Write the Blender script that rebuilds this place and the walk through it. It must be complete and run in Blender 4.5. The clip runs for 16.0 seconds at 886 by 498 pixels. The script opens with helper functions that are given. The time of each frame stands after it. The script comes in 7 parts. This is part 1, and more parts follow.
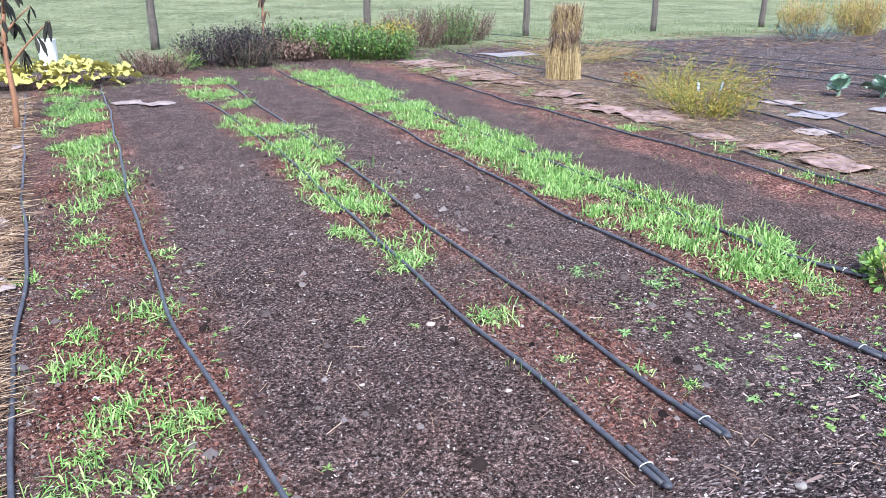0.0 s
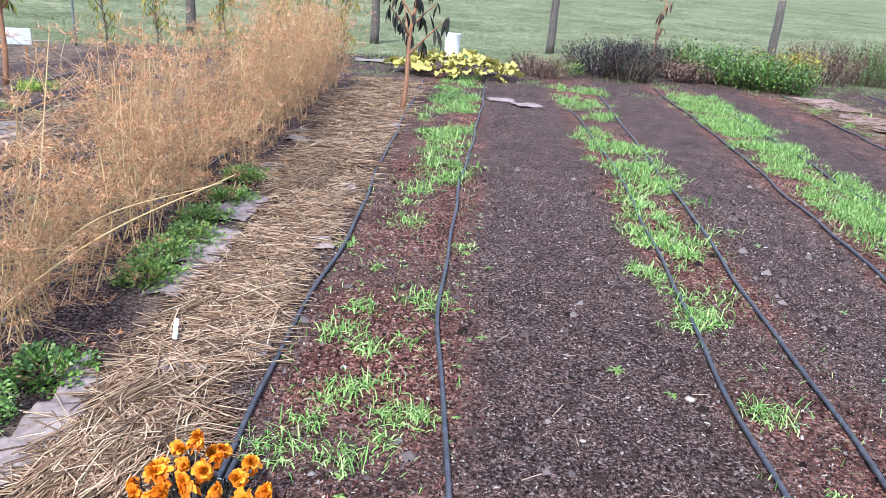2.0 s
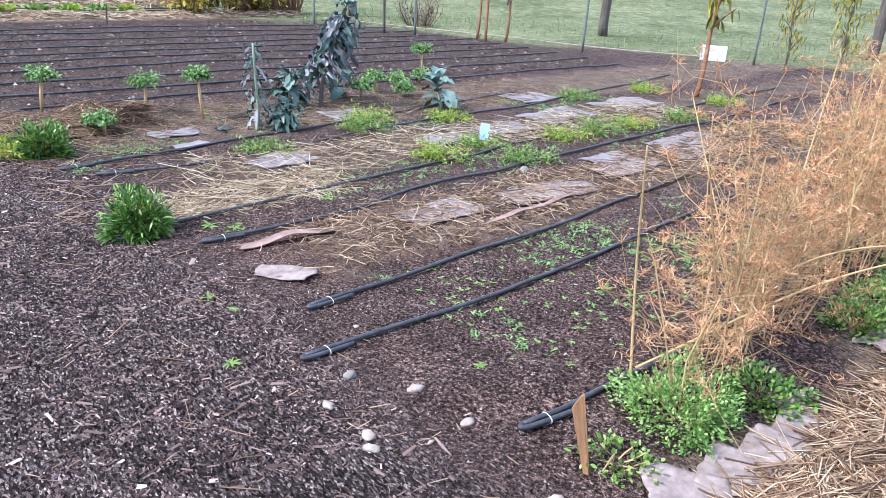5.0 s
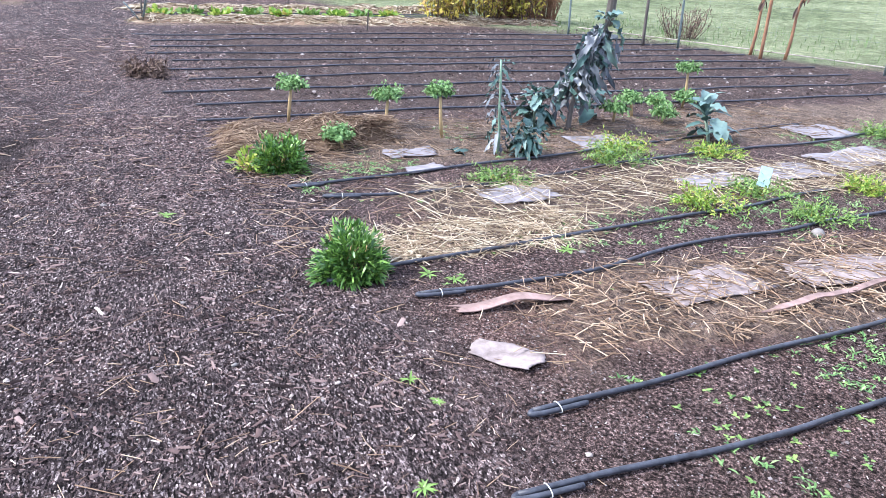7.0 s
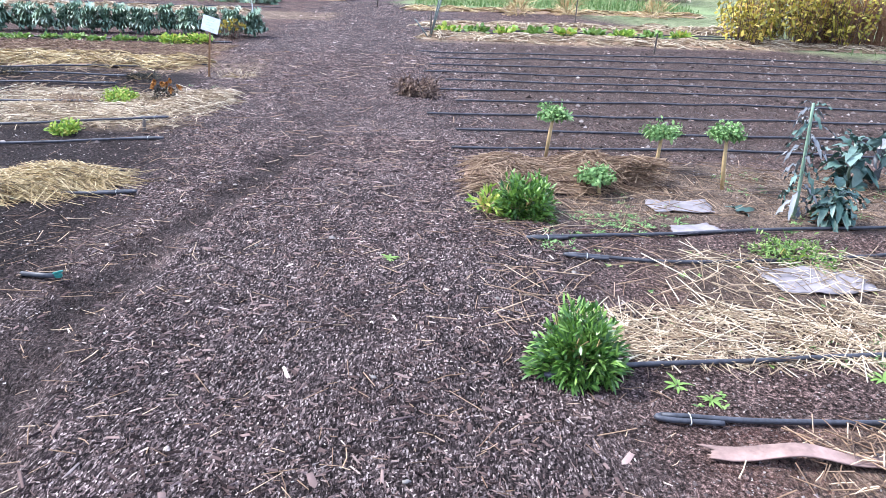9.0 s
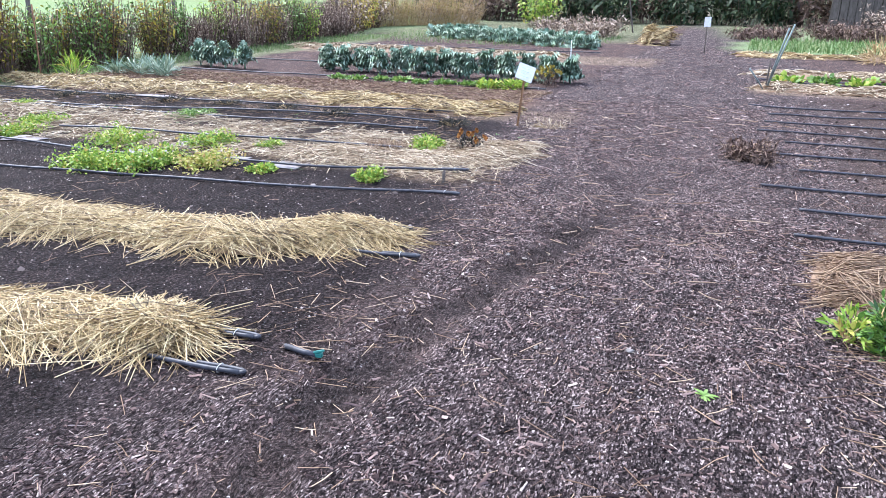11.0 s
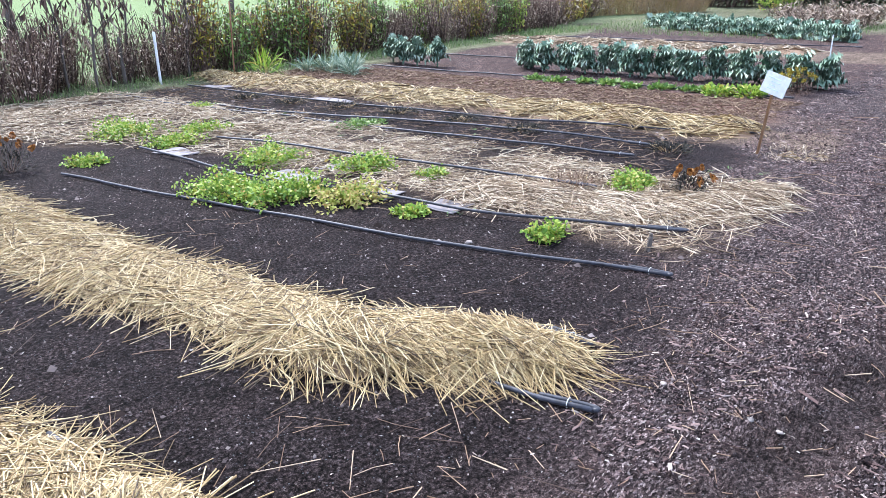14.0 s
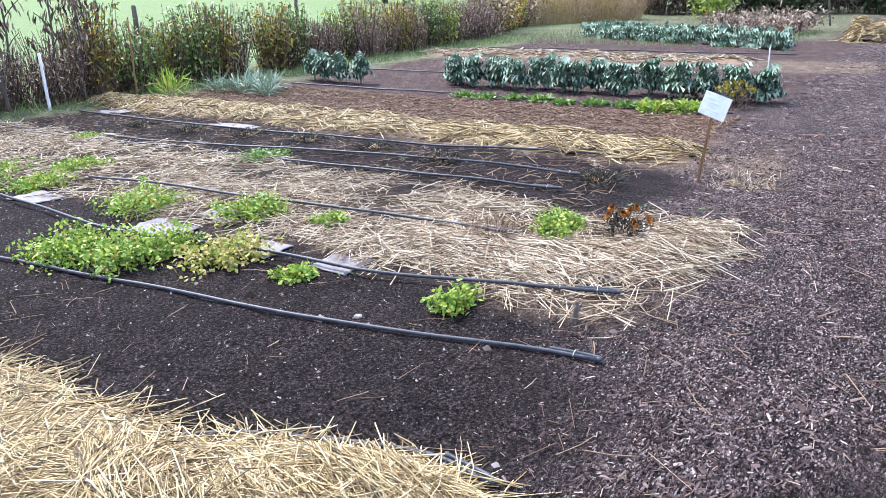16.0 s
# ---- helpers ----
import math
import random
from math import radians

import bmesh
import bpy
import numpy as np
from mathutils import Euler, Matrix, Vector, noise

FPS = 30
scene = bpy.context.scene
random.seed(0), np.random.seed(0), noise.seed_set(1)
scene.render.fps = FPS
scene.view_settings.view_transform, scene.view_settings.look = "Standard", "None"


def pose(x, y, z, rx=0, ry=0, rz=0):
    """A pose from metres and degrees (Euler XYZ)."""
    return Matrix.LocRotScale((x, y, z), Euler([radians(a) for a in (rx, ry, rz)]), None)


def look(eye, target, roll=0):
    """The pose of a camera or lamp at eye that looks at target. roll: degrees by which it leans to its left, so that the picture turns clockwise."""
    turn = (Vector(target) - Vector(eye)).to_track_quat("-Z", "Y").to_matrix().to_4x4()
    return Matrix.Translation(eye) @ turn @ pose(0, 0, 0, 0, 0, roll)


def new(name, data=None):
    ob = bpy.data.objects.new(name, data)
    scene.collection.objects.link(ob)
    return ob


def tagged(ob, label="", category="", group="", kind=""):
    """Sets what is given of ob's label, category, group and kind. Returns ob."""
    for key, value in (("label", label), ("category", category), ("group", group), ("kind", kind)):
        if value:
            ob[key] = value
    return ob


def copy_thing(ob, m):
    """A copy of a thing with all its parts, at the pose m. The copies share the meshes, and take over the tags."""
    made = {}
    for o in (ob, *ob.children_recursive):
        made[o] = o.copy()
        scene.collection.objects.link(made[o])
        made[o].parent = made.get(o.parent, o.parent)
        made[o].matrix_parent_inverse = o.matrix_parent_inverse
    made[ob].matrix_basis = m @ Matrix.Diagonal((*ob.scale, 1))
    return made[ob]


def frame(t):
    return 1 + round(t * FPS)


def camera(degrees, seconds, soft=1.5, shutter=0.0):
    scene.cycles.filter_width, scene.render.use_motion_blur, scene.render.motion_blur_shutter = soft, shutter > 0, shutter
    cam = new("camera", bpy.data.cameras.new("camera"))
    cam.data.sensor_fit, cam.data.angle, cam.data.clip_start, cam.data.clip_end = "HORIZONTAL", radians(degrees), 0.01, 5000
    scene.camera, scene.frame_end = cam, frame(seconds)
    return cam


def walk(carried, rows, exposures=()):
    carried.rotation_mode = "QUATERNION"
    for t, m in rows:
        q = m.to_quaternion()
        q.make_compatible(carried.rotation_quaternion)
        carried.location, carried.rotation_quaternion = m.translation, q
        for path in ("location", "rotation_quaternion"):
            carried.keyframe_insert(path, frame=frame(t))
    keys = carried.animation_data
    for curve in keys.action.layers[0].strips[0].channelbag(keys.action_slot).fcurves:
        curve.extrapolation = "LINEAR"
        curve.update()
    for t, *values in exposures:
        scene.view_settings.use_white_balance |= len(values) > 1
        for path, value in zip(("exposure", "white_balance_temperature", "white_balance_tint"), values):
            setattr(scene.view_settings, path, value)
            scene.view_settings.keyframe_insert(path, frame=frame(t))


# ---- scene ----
cam = camera(62.1, 16.0, soft=0.5)
PATH = [
    (0, (-0.403, -2.201, 1.552), (0.449, -0.525, 0.871), 0.1),
    (0.5, (-0.213, -2.086, 1.569), (0.501, -0.341, 0.903), 0.8),
    (1, (-0.139, -2.002, 1.573), (0.352, -0.183, 0.904), 1.8),
    (1.5, (-0.072, -2.012, 1.579), (0.159, -0.144, 0.902), 3.3),
    (2, (-0.017, -2.079, 1.591), (-0.07, -0.202, 0.903), 4.7),
    (2.5, (-0.009, -2.159, 1.594), (-0.337, -0.313, 0.896), 5.5),
    (3, (-0.034, -2.195, 1.597), (-0.595, -0.411, 0.888), 5.8),
    (3.5, (-0.116, -2.207, 1.606), (-0.901, -0.516, 0.882), 5.5),
    (4, (-0.28, -2.208, 1.598), (-1.281, -0.64, 0.862), 4.7),
    (4.5, (-0.477, -2.241, 1.576), (-1.681, -0.826, 0.835), 3.9),
    (5, (-0.624, -2.253, 1.563), (-1.997, -1.005, 0.815), 3.4),
    (5.2, (-0.698, -2.223, 1.552), (-2.125, -1.04, 0.802), 3.1),
    (7.3, (-1.477, -1.812, 1.555), (-3.206, -1.162, 0.788), 2.6),
    (7.5, (-1.553, -1.782, 1.551), (-3.304, -1.197, 0.783), 2.4),
    (8, (-1.751, -1.668, 1.558), (-3.552, -1.251, 0.794), 2.3),
    (8.2, (-1.812, -1.641, 1.553), (-3.626, -1.278, 0.793), 2.3),
    (8.5, (-1.899, -1.579, 1.562), (-3.733, -1.341, 0.801), 2.0),
    (9, (-2.076, -1.557, 1.556), (-3.928, -1.508, 0.803), 1.8),
    (9.5, (-2.286, -1.588, 1.578), (-4.142, -1.73, 0.847), 1.6),
    (10, (-2.465, -1.631, 1.565), (-4.305, -1.968, 0.86), 1.2),
    (10.2, (-2.555, -1.647, 1.555), (-4.384, -2.067, 0.863), 1.0),
    (12.3, (-3.63, -2.011, 1.566), (-5.188, -3.068, 0.891), 0.0),
    (12.5, (-3.767, -2.069, 1.567), (-5.302, -3.16, 0.893), -0.0),
    (13, (-4.039, -2.168, 1.573), (-5.533, -3.312, 0.897), -0.2),
    (13.5, (-4.329, -2.308, 1.56), (-5.8, -3.478, 0.876), -0.5),
    (14, (-4.539, -2.427, 1.564), (-6.0, -3.603, 0.871), -1.1),
    (14.5, (-4.766, -2.515, 1.551), (-6.235, -3.676, 0.848), -1.4),
    (15, (-5.027, -2.573, 1.569), (-6.52, -3.704, 0.869), -1.4),
    (15.5, (-5.21, -2.616, 1.564), (-6.736, -3.709, 0.871), -1.5),
    (16, (-5.465, -2.71, 1.581), (-7.013, -3.782, 0.906), -1.7),
]
walk(cam, [(t, look(eye, target, roll)) for t, eye, target, roll in PATH], [(0.0, 1.32), (1.2, 1.26), (2.5, 1.10), (4.0, 1.12), (5.2, 1.28), (7.3, 1.54), (10.2, 1.57), (12.3, 1.45), (16.0, 1.38)])

# ---- world and light: an overcast autumn day ----
world = bpy.data.worlds.new("overcast_sky")
scene.world = world
world.use_nodes = True
wn = world.node_tree.nodes
sky = wn.new("ShaderNodeTexSky")
sky.sky_type = "NISHITA"
sky.sun_disc = False
sky.sun_elevation, sky.sun_rotation = radians(48), radians(200)
sky.dust_density, sky.air_density, sky.ozone_density = 2.0, 1.0, 1.0
veil = wn.new("ShaderNodeMixRGB")
veil.inputs[0].default_value = 0.75
veil.inputs[2].default_value = (8.15, 9.9, 14.6, 1)
world.node_tree.links.new(sky.outputs[0], veil.inputs[1])
world.node_tree.links.new(veil.outputs[0], wn["Background"].inputs[0])
wn["Background"].inputs[1].default_value = 0.094

sun = new("sun", bpy.data.lights.new("sun", "SUN"))
sun.data.energy, sun.data.angle, sun.data.color = 3.5, radians(8), (0.965, 0.985, 1.03)
sun_az, sun_el = radians(200), radians(48)
sun.matrix_basis = look((0, 0, 30), (-math.sin(sun_az) * math.cos(sun_el) * 10, -math.cos(sun_az) * math.cos(sun_el) * 10, 30 - math.sin(sun_el) * 10))

# ---- helpers of this scene ----
rng = np.random.default_rng(7)
UP = np.array([0.0, 0.0, 1.0])


def lattice(ix, iy, seed):
    """A repeatable number from 0 to 1 for each lattice point."""
    h = (ix.astype(np.int64) * 374761393 + iy.astype(np.int64) * 668265263 + seed * 974711) & 0x7FFFFFFF
    h = ((h ^ (h >> 13)) * 1274126177) & 0x7FFFFFFF
    return ((h ^ (h >> 16)) & 0xFFFF) / 65535.0


def wave(x, y, size, seed=0):
    """Smooth value noise from -1 to 1, with bumps of that size in metres."""
    x, y = np.asarray(x, float) / size, np.asarray(y, float) / size
    ix, iy = np.floor(x), np.floor(y)
    fx, fy = x - ix, y - iy
    fx, fy = fx * fx * (3 - 2 * fx), fy * fy * (3 - 2 * fy)
    a, b = lattice(ix, iy, seed), lattice(ix + 1, iy, seed)
    c, d = lattice(ix, iy + 1, seed), lattice(ix + 1, iy + 1, seed)
    return 2 * ((a * (1 - fx) + b * fx) * (1 - fy) + (c * (1 - fx) + d * fx) * fy) - 1


def step(v, a, b):
    s = np.clip((v - a) / (b - a), 0, 1)
    return s * s * (3 - 2 * s)


def fill(name, verts, faces, mat, parent=None, smooth=False):
    """One mesh object from an array of vertices and one or more arrays of faces (quads, triangles)."""
    me = bpy.data.meshes.new(name)
    verts = np.asarray(verts, np.float32).reshape(-1, 3)
    groups = [np.asarray(f, np.int32) for f in (faces if isinstance(faces, (list, tuple)) else [faces]) if len(f)]
    me.vertices.add(len(verts))
    me.vertices.foreach_set("co", verts.ravel())
    loops = np.concatenate([g.ravel() for g in groups])
    sizes = np.concatenate([np.full(len(g), g.shape[1], np.int32) for g in groups])
    me.loops.add(len(loops))
    me.loops.foreach_set("vertex_index", loops)
    me.polygons.add(len(sizes))
    me.polygons.foreach_set("loop_start", np.concatenate([[0], np.cumsum(sizes)[:-1]]).astype(np.int32))
    if smooth:
        me.polygons.foreach_set("use_smooth", np.ones(len(sizes), bool))
    me.materials.append(mat)
    me.update(calc_edges=True)
    ob = new(name, me)
    ob.parent = parent
    return ob


def part(name, bm, material, parent=None, label="", smooth=False):
    """Links a bmesh as one mesh object under a thing or a part."""
    me = bpy.data.meshes.new(name)
    for f in bm.faces:
        f.smooth = smooth
    bm.to_mesh(me)
    bm.free()
    me.materials.append(material)
    ob = new(name, me)
    ob.parent = parent
    if label:
        ob["label"] = label
    return ob


def join(pieces):
    """Joins (verts, quads) pairs into one."""
    vs, fs, n = [], [], 0
    for v, f in pieces:
        vs.append(v)
        fs.append(f + n)
        n += len(v)
    return np.concatenate(vs), np.concatenate(fs)


def unit(v):
    return v / np.maximum(np.linalg.norm(v, axis=-1, keepdims=True), 1e-9)


def strands(a, b, r, bend=None, taper=0.7):
    """Three-sided stalks from points a to points b; bend moves the middle of each."""
    a, b = np.asarray(a, float), np.asarray(b, float)
    n = len(a)
    r = np.broadcast_to(np.asarray(r, float), (n,))
    d = unit(b - a)
    side = unit(np.cross(d, np.where(np.abs(d[:, 2:]) > 0.9, [[1.0, 0, 0]], [[0, 0, 1.0]])))
    nor = np.cross(side, d)
    rows = [(a, 1.0), (b, taper)] if bend is None else [(a, 1.0), ((a + b) / 2 + bend, 0.9), (b, taper)]
    rings = []
    for p, k in rows:
        for ang in (0.5, 2.6, 4.7):
            rings.append(p + (side * math.cos(ang) + nor * math.sin(ang)) * (r * k)[:, None])
    v = np.stack(rings, 1).reshape(-1, 3)
    m = len(rows) * 3
    q = [(i * 3 + j, i * 3 + (j + 1) % 3, i * 3 + 3 + (j + 1) % 3, i * 3 + 3 + j) for i in range(len(rows) - 1) for j in range(3)]
    return v, (np.arange(n)[:, None, None] * m + np.array(q)[None]).reshape(-1, 4)


def ribbons(base, d, length, width, prof, droop=0.0, fold=0.0, roll=None):
    """Leaves or blades: from base along d, with a width profile, drooping towards the tip and folded along the middle."""
    base, d = np.asarray(base, float), unit(np.asarray(d, float))
    n = len(base)
    length, width, droop = (np.broadcast_to(np.asarray(k, float), (n,)) for k in (length, width, droop))
    side = np.cross(d, np.where(np.abs(d[:, 2:]) > 0.97, [[1.0, 0, 0]], [[0, 0, 1.0]]))
    side = unit(side)
    nor = np.cross(side, d)
    if roll is not None:
        c, s = np.cos(roll)[:, None], np.sin(roll)[:, None]
        side, nor = side * c + nor * s, nor * c - side * s
    across = (-1, 0, 1) if fold else (-1, 1)
    rows = []
    for i, w in enumerate(prof):
        s = i / (len(prof) - 1)
        p = base + d * (length * s)[:, None] - UP * (droop * length * s * s)[:, None]
        for k in across:
            lift = abs(k) * fold * w * width / 2
            rows.append(p + side * (k * width * w / 2)[:, None] + nor * lift[:, None])
    k = len(across)
    v = np.stack(rows, 1).reshape(-1, 3)
    q = [(i * k + j, i * k + j + 1, i * k + k + j + 1, i * k + k + j) for i in range(len(prof) - 1) for j in range(k - 1)]
    return v, (np.arange(n)[:, None, None] * (len(prof) * k) + np.array(q)[None]).reshape(-1, 4)


def tube(points, r, sides=8, cap=True):
    """A round tube along a line of points; r is one radius or one per point."""
    p = np.asarray(points, float)
    n = len(p)
    r = np.broadcast_to(np.asarray(r, float), (n,))
    d = unit(np.gradient(p, axis=0))
    ref = np.array([0.0, 0, 1]) if abs(d[:, 2]).mean() < 0.8 else np.array([1.0, 0, 0])
    side = unit(np.cross(d, ref))
    nor = np.cross(side, d)
    ang = np.arange(sides) * 2 * math.pi / sides
    v = p[:, None] + (side[:, None] * np.cos(ang)[None, :, None] + nor[:, None] * np.sin(ang)[None, :, None]) * r[:, None, None]
    i, j = np.meshgrid(np.arange(n - 1), np.arange(sides), indexing="ij")
    q = np.stack([i * sides + j, i * sides + (j + 1) % sides, (i + 1) * sides + (j + 1) % sides, (i + 1) * sides + j], -1).reshape(-1, 4)
    v = v.reshape(-1, 3)
    if cap:
        k = len(v)
        v = np.concatenate([v, p[:1], p[-1:]])
        j = np.arange(0, sides, 1)
        ends = [(k, (a + 1) % sides, a, a) for a in j] + [(k + 1, (n - 1) * sides + a, (n - 1) * sides + (a + 1) % sides, (n - 1) * sides + (a + 1) % sides) for a in j]
        q = np.concatenate([q, np.array([(e[0], e[1], e[2], e[2]) for e in ends])])
    return v, q


def clean(q):
    """Splits faces into quads and triangles (those with a doubled corner)."""
    tri = q[:, 2] == q[:, 3]
    return [q[~tri], q[tri][:, :3]]


def smooth_line(ctrl, gap=0.06):
    """A soft line through control points, as evenly spaced points."""
    c = np.asarray(ctrl, float)
    if len(c) == 2:
        n = max(2, int(np.linalg.norm(c[1] - c[0]) / gap))
        return c[0] + (c[1] - c[0]) * np.linspace(0, 1, n)[:, None]
    e = np.concatenate([[2 * c[0] - c[1]], c, [2 * c[-1] - c[-2]]])
    out = []
    for i in range(len(c) - 1):
        p0, p1, p2, p3 = e[i:i + 4]
        n = max(2, int(np.linalg.norm(p2 - p1) / gap))
        t = np.linspace(0, 1, n, endpoint=False)[:, None]
        out.append(0.5 * (2 * p1 + (p2 - p0) * t + (2 * p0 - 5 * p1 + 4 * p2 - p3) * t ** 2 + (3 * p1 - p0 - 3 * p2 + p3) * t ** 3))
    return np.concatenate(out + [c[-1:]])


def box(bm, m, sx, sy, sz, bevel=0.0):
    made = bmesh.ops.create_cube(bm, size=1, matrix=m @ Matrix.Diagonal((sx, sy, sz, 1)))
    if bevel:
        edges = list({e for v in made["verts"] for e in v.link_edges})
        bmesh.ops.bevel(bm, geom=edges, offset=bevel, segments=2, affect="EDGES")
    return bm


def thing(name, label, category, m=None, group="", kind=""):
    """An Empty at the base of a thing, for its parts."""
    ob = tagged(new(name), label, category, group, kind)
    ob.empty_display_size = 0.1
    if m is not None:
        ob.matrix_basis = m
    return ob


# ---- materials ----
def material(name, rough=0.8, metal=0.0, spec=0.3):
    m = bpy.data.materials.new(name)
    m.use_nodes = True
    b = m.node_tree.nodes["Principled BSDF"]
    b.inputs["Roughness"].default_value, b.inputs["Metallic"].default_value = rough, metal
    b.inputs["Specular IOR Level"].default_value = spec
    return m, m.node_tree, b


def node(tree, kind, **values):
    n = tree.nodes.new(kind)
    for k, v in values.items():
        n.inputs[k.replace("_", " ")].default_value = v
    return n


def ramp(tree, source, stops):
    r = tree.nodes.new("ShaderNodeValToRGB")
    while len(r.color_ramp.elements) < len(stops):
        r.color_ramp.elements.new(0.5)
    for e, (at, c) in zip(r.color_ramp.elements, stops):
        e.position, e.color = at, (*c, 1)
    tree.links.new(source, r.inputs[0])
    return r.outputs[0]


def mixed(tree, fac, a, b, mode="MIX"):
    n = tree.nodes.new("ShaderNodeMixRGB")
    n.blend_type = mode
    for i, v in ((0, fac), (1, a), (2, b)):
        if isinstance(v, (int, float)):
            n.inputs[i].default_value = v
        elif isinstance(v, tuple):
            n.inputs[i].default_value = (*v, 1)
        else:
            tree.links.new(v, n.inputs[i])
    return n.outputs[0]


def position(tree):
    return tree.nodes.new("ShaderNodeNewGeometry").outputs["Position"]


def grain(tree, where, scale, detail=3.0, rough=0.6):
    n = node(tree, "ShaderNodeTexNoise", Scale=scale, Detail=detail, Roughness=rough)
    tree.links.new(where, n.inputs["Vector"])
    return n.outputs["Fac"]


def bumped(tree, b, height, strength=0.4, distance=0.01):
    n = node(tree, "ShaderNodeBump", Strength=strength, Distance=distance)
    tree.links.new(height, n.inputs["Height"])
    tree.links.new(n.outputs[0], b.inputs["Normal"])


def pieces(name, stops, rough=0.8, by_object=False, scale=40.0, spec=0.25, thin=0.0, bump=0.3):
    """A material whose pieces differ: each loose island (or object) takes its own tone, with a fine grain over it."""
    m, t, b = material(name, rough, spec=spec)
    if by_object:
        pick = t.nodes.new("ShaderNodeObjectInfo").outputs["Random"]
    else:
        pick = t.nodes.new("ShaderNodeNewGeometry").outputs["Random Per Island"]
    col = ramp(t, pick, stops)
    where = t.nodes.new("ShaderNodeTexCoord").outputs["Object"]
    g = grain(t, where, scale)
    col = mixed(t, 0.45, col, ramp(t, g, [(0.3, (0.45, 0.45, 0.45)), (0.7, (1.0, 1.0, 1.0))]), "MULTIPLY")
    t.links.new(col, b.inputs["Base Color"])
    if bump:
        bumped(t, b, g, bump, 0.004)
    if thin:
        tr = t.nodes.new("ShaderNodeBsdfTranslucent")
        t.links.new(col, tr.inputs["Color"])
        mx = t.nodes.new("ShaderNodeMixShader")
        mx.inputs[0].default_value = thin
        t.links.new(b.outputs[0], mx.inputs[1])
        t.links.new(tr.outputs[0], mx.inputs[2])
        t.links.new(mx.outputs[0], t.nodes["Material Output"].inputs["Surface"])
    return m


def ground_material():
    m, t, b = material("garden_soil", 0.85, spec=0.09)
    p = position(t)

    def mask(name):
        n = t.nodes.new("ShaderNodeAttribute")
        n.attribute_name = name
        return n.outputs["Fac"]

    def cells(scale, out="Color", stretch=None):
        v = node(t, "ShaderNodeTexVoronoi", Scale=scale)
        if stretch:
            mp = t.nodes.new("ShaderNodeMapping")
            mp.inputs["Scale"].default_value = stretch
            mp.inputs["Rotation"].default_value = (0, 0, 0.7)
            t.links.new(p, mp.inputs["Vector"])
            t.links.new(mp.outputs[0], v.inputs["Vector"])
        else:
            t.links.new(p, v.inputs["Vector"])
        return v.outputs[out]

    def grey(c):
        n = t.nodes.new("ShaderNodeSeparateColor")
        t.links.new(c, n.inputs[0])
        return n.outputs[0]

    big, mid, fine = grain(t, p, 1.3, 4), grain(t, p, 62, 5, 0.75), grain(t, p, 230, 3, 0.7)
    # Near-black stops put the shade between clods into the soil's colour.
    soil = ramp(t, mid, [(0.38, (0.004, 0.0028, 0.0027)), (0.5, (0.062, 0.043, 0.039)), (0.64, (0.25, 0.185, 0.17))])
    soil = mixed(t, 0.7, soil, ramp(t, fine, [(0.42, (0.03, 0.03, 0.03)), (0.6, (1.85, 1.8, 1.78))]), "MULTIPLY")
    patch = grain(t, p, 4.5, 6, 0.75)
    # Broad tone patches: the low stops stand for shaded gaps between distant clods.
    lumps = ramp(t, patch, [(0.38, (0.3, 0.3, 0.31)), (0.5, (0.95, 0.94, 0.95)), (0.62, (1.75, 1.7, 1.68))])
    soil = mixed(t, 0.42, soil, lumps, "MULTIPLY")
    soil = mixed(t, ramp(t, grain(t, p, 2.1, 5, 0.8), [(0.45, (0, 0, 0)), (0.68, (0.6, 0.6, 0.6))]), soil, mixed(t, 1.0, soil, (1.03, 0.92, 0.86), "MULTIPLY"))
    soil = mixed(t, 0.5, soil, ramp(t, big, [(0.35, (0.72, 0.72, 0.74)), (0.65, (1.15, 1.12, 1.1))]), "MULTIPLY")
    soil = mixed(t, 0.75, soil, ramp(t, grey(cells(140)), [(0.0, (0.25, 0.25, 0.25)), (0.6, (0.97, 0.96, 0.95)), (1.0, (1.75, 1.68, 1.65))]), "MULTIPLY")
    speck = ramp(t, grey(cells(95)), [(0.91, (0, 0, 0)), (0.94, (1, 1, 1))])
    near = ramp(t, cells(95, "Distance"), [(0.2, (1, 1, 1)), (0.36, (0, 0, 0))])
    soil = mixed(t, mixed(t, 1.0, speck, near, "MULTIPLY"), soil, (0.34, 0.32, 0.31))
    soil = mixed(t, mask("compost"), soil, mixed(t, 1.0, soil, (0.295, 0.325, 0.36), "MULTIPLY"))
    bark = ramp(t, grey(cells(75)), [(0.0, (0.012, 0.0055, 0.005)), (0.45, (0.10, 0.043, 0.034)), (0.8, (0.21, 0.095, 0.074)), (1.0, (0.38, 0.25, 0.20))])
    bark = mixed(t, 0.6, bark, ramp(t, fine, [(0.4, (0.1, 0.1, 0.1)), (0.6, (1.6, 1.6, 1.6))]), "MULTIPLY")
    # Dark base colour stands in for the shade between loose chips.
    chip = ramp(t, grey(cells(70, "Color", (1.0, 2.4, 1.0))), [(0.0, (0.003, 0.0024, 0.0026)), (0.5, (0.04, 0.03, 0.0295)), (0.85, (0.125, 0.097, 0.094)), (1.0, (0.34, 0.285, 0.265))])
    chip = mixed(t, 0.7, chip, ramp(t, fine, [(0.42, (0.03, 0.03, 0.03)), (0.6, (1.85, 1.83, 1.83))]), "MULTIPLY")
    chip = mixed(t, 0.6, chip, ramp(t, big, [(0.35, (0.6, 0.6, 0.62)), (0.65, (1.35, 1.32, 1.32))]), "MULTIPLY")
    chip = mixed(t, 0.45, chip, lumps, "MULTIPLY")
    bark = mixed(t, 0.6, bark, lumps, "MULTIPLY")
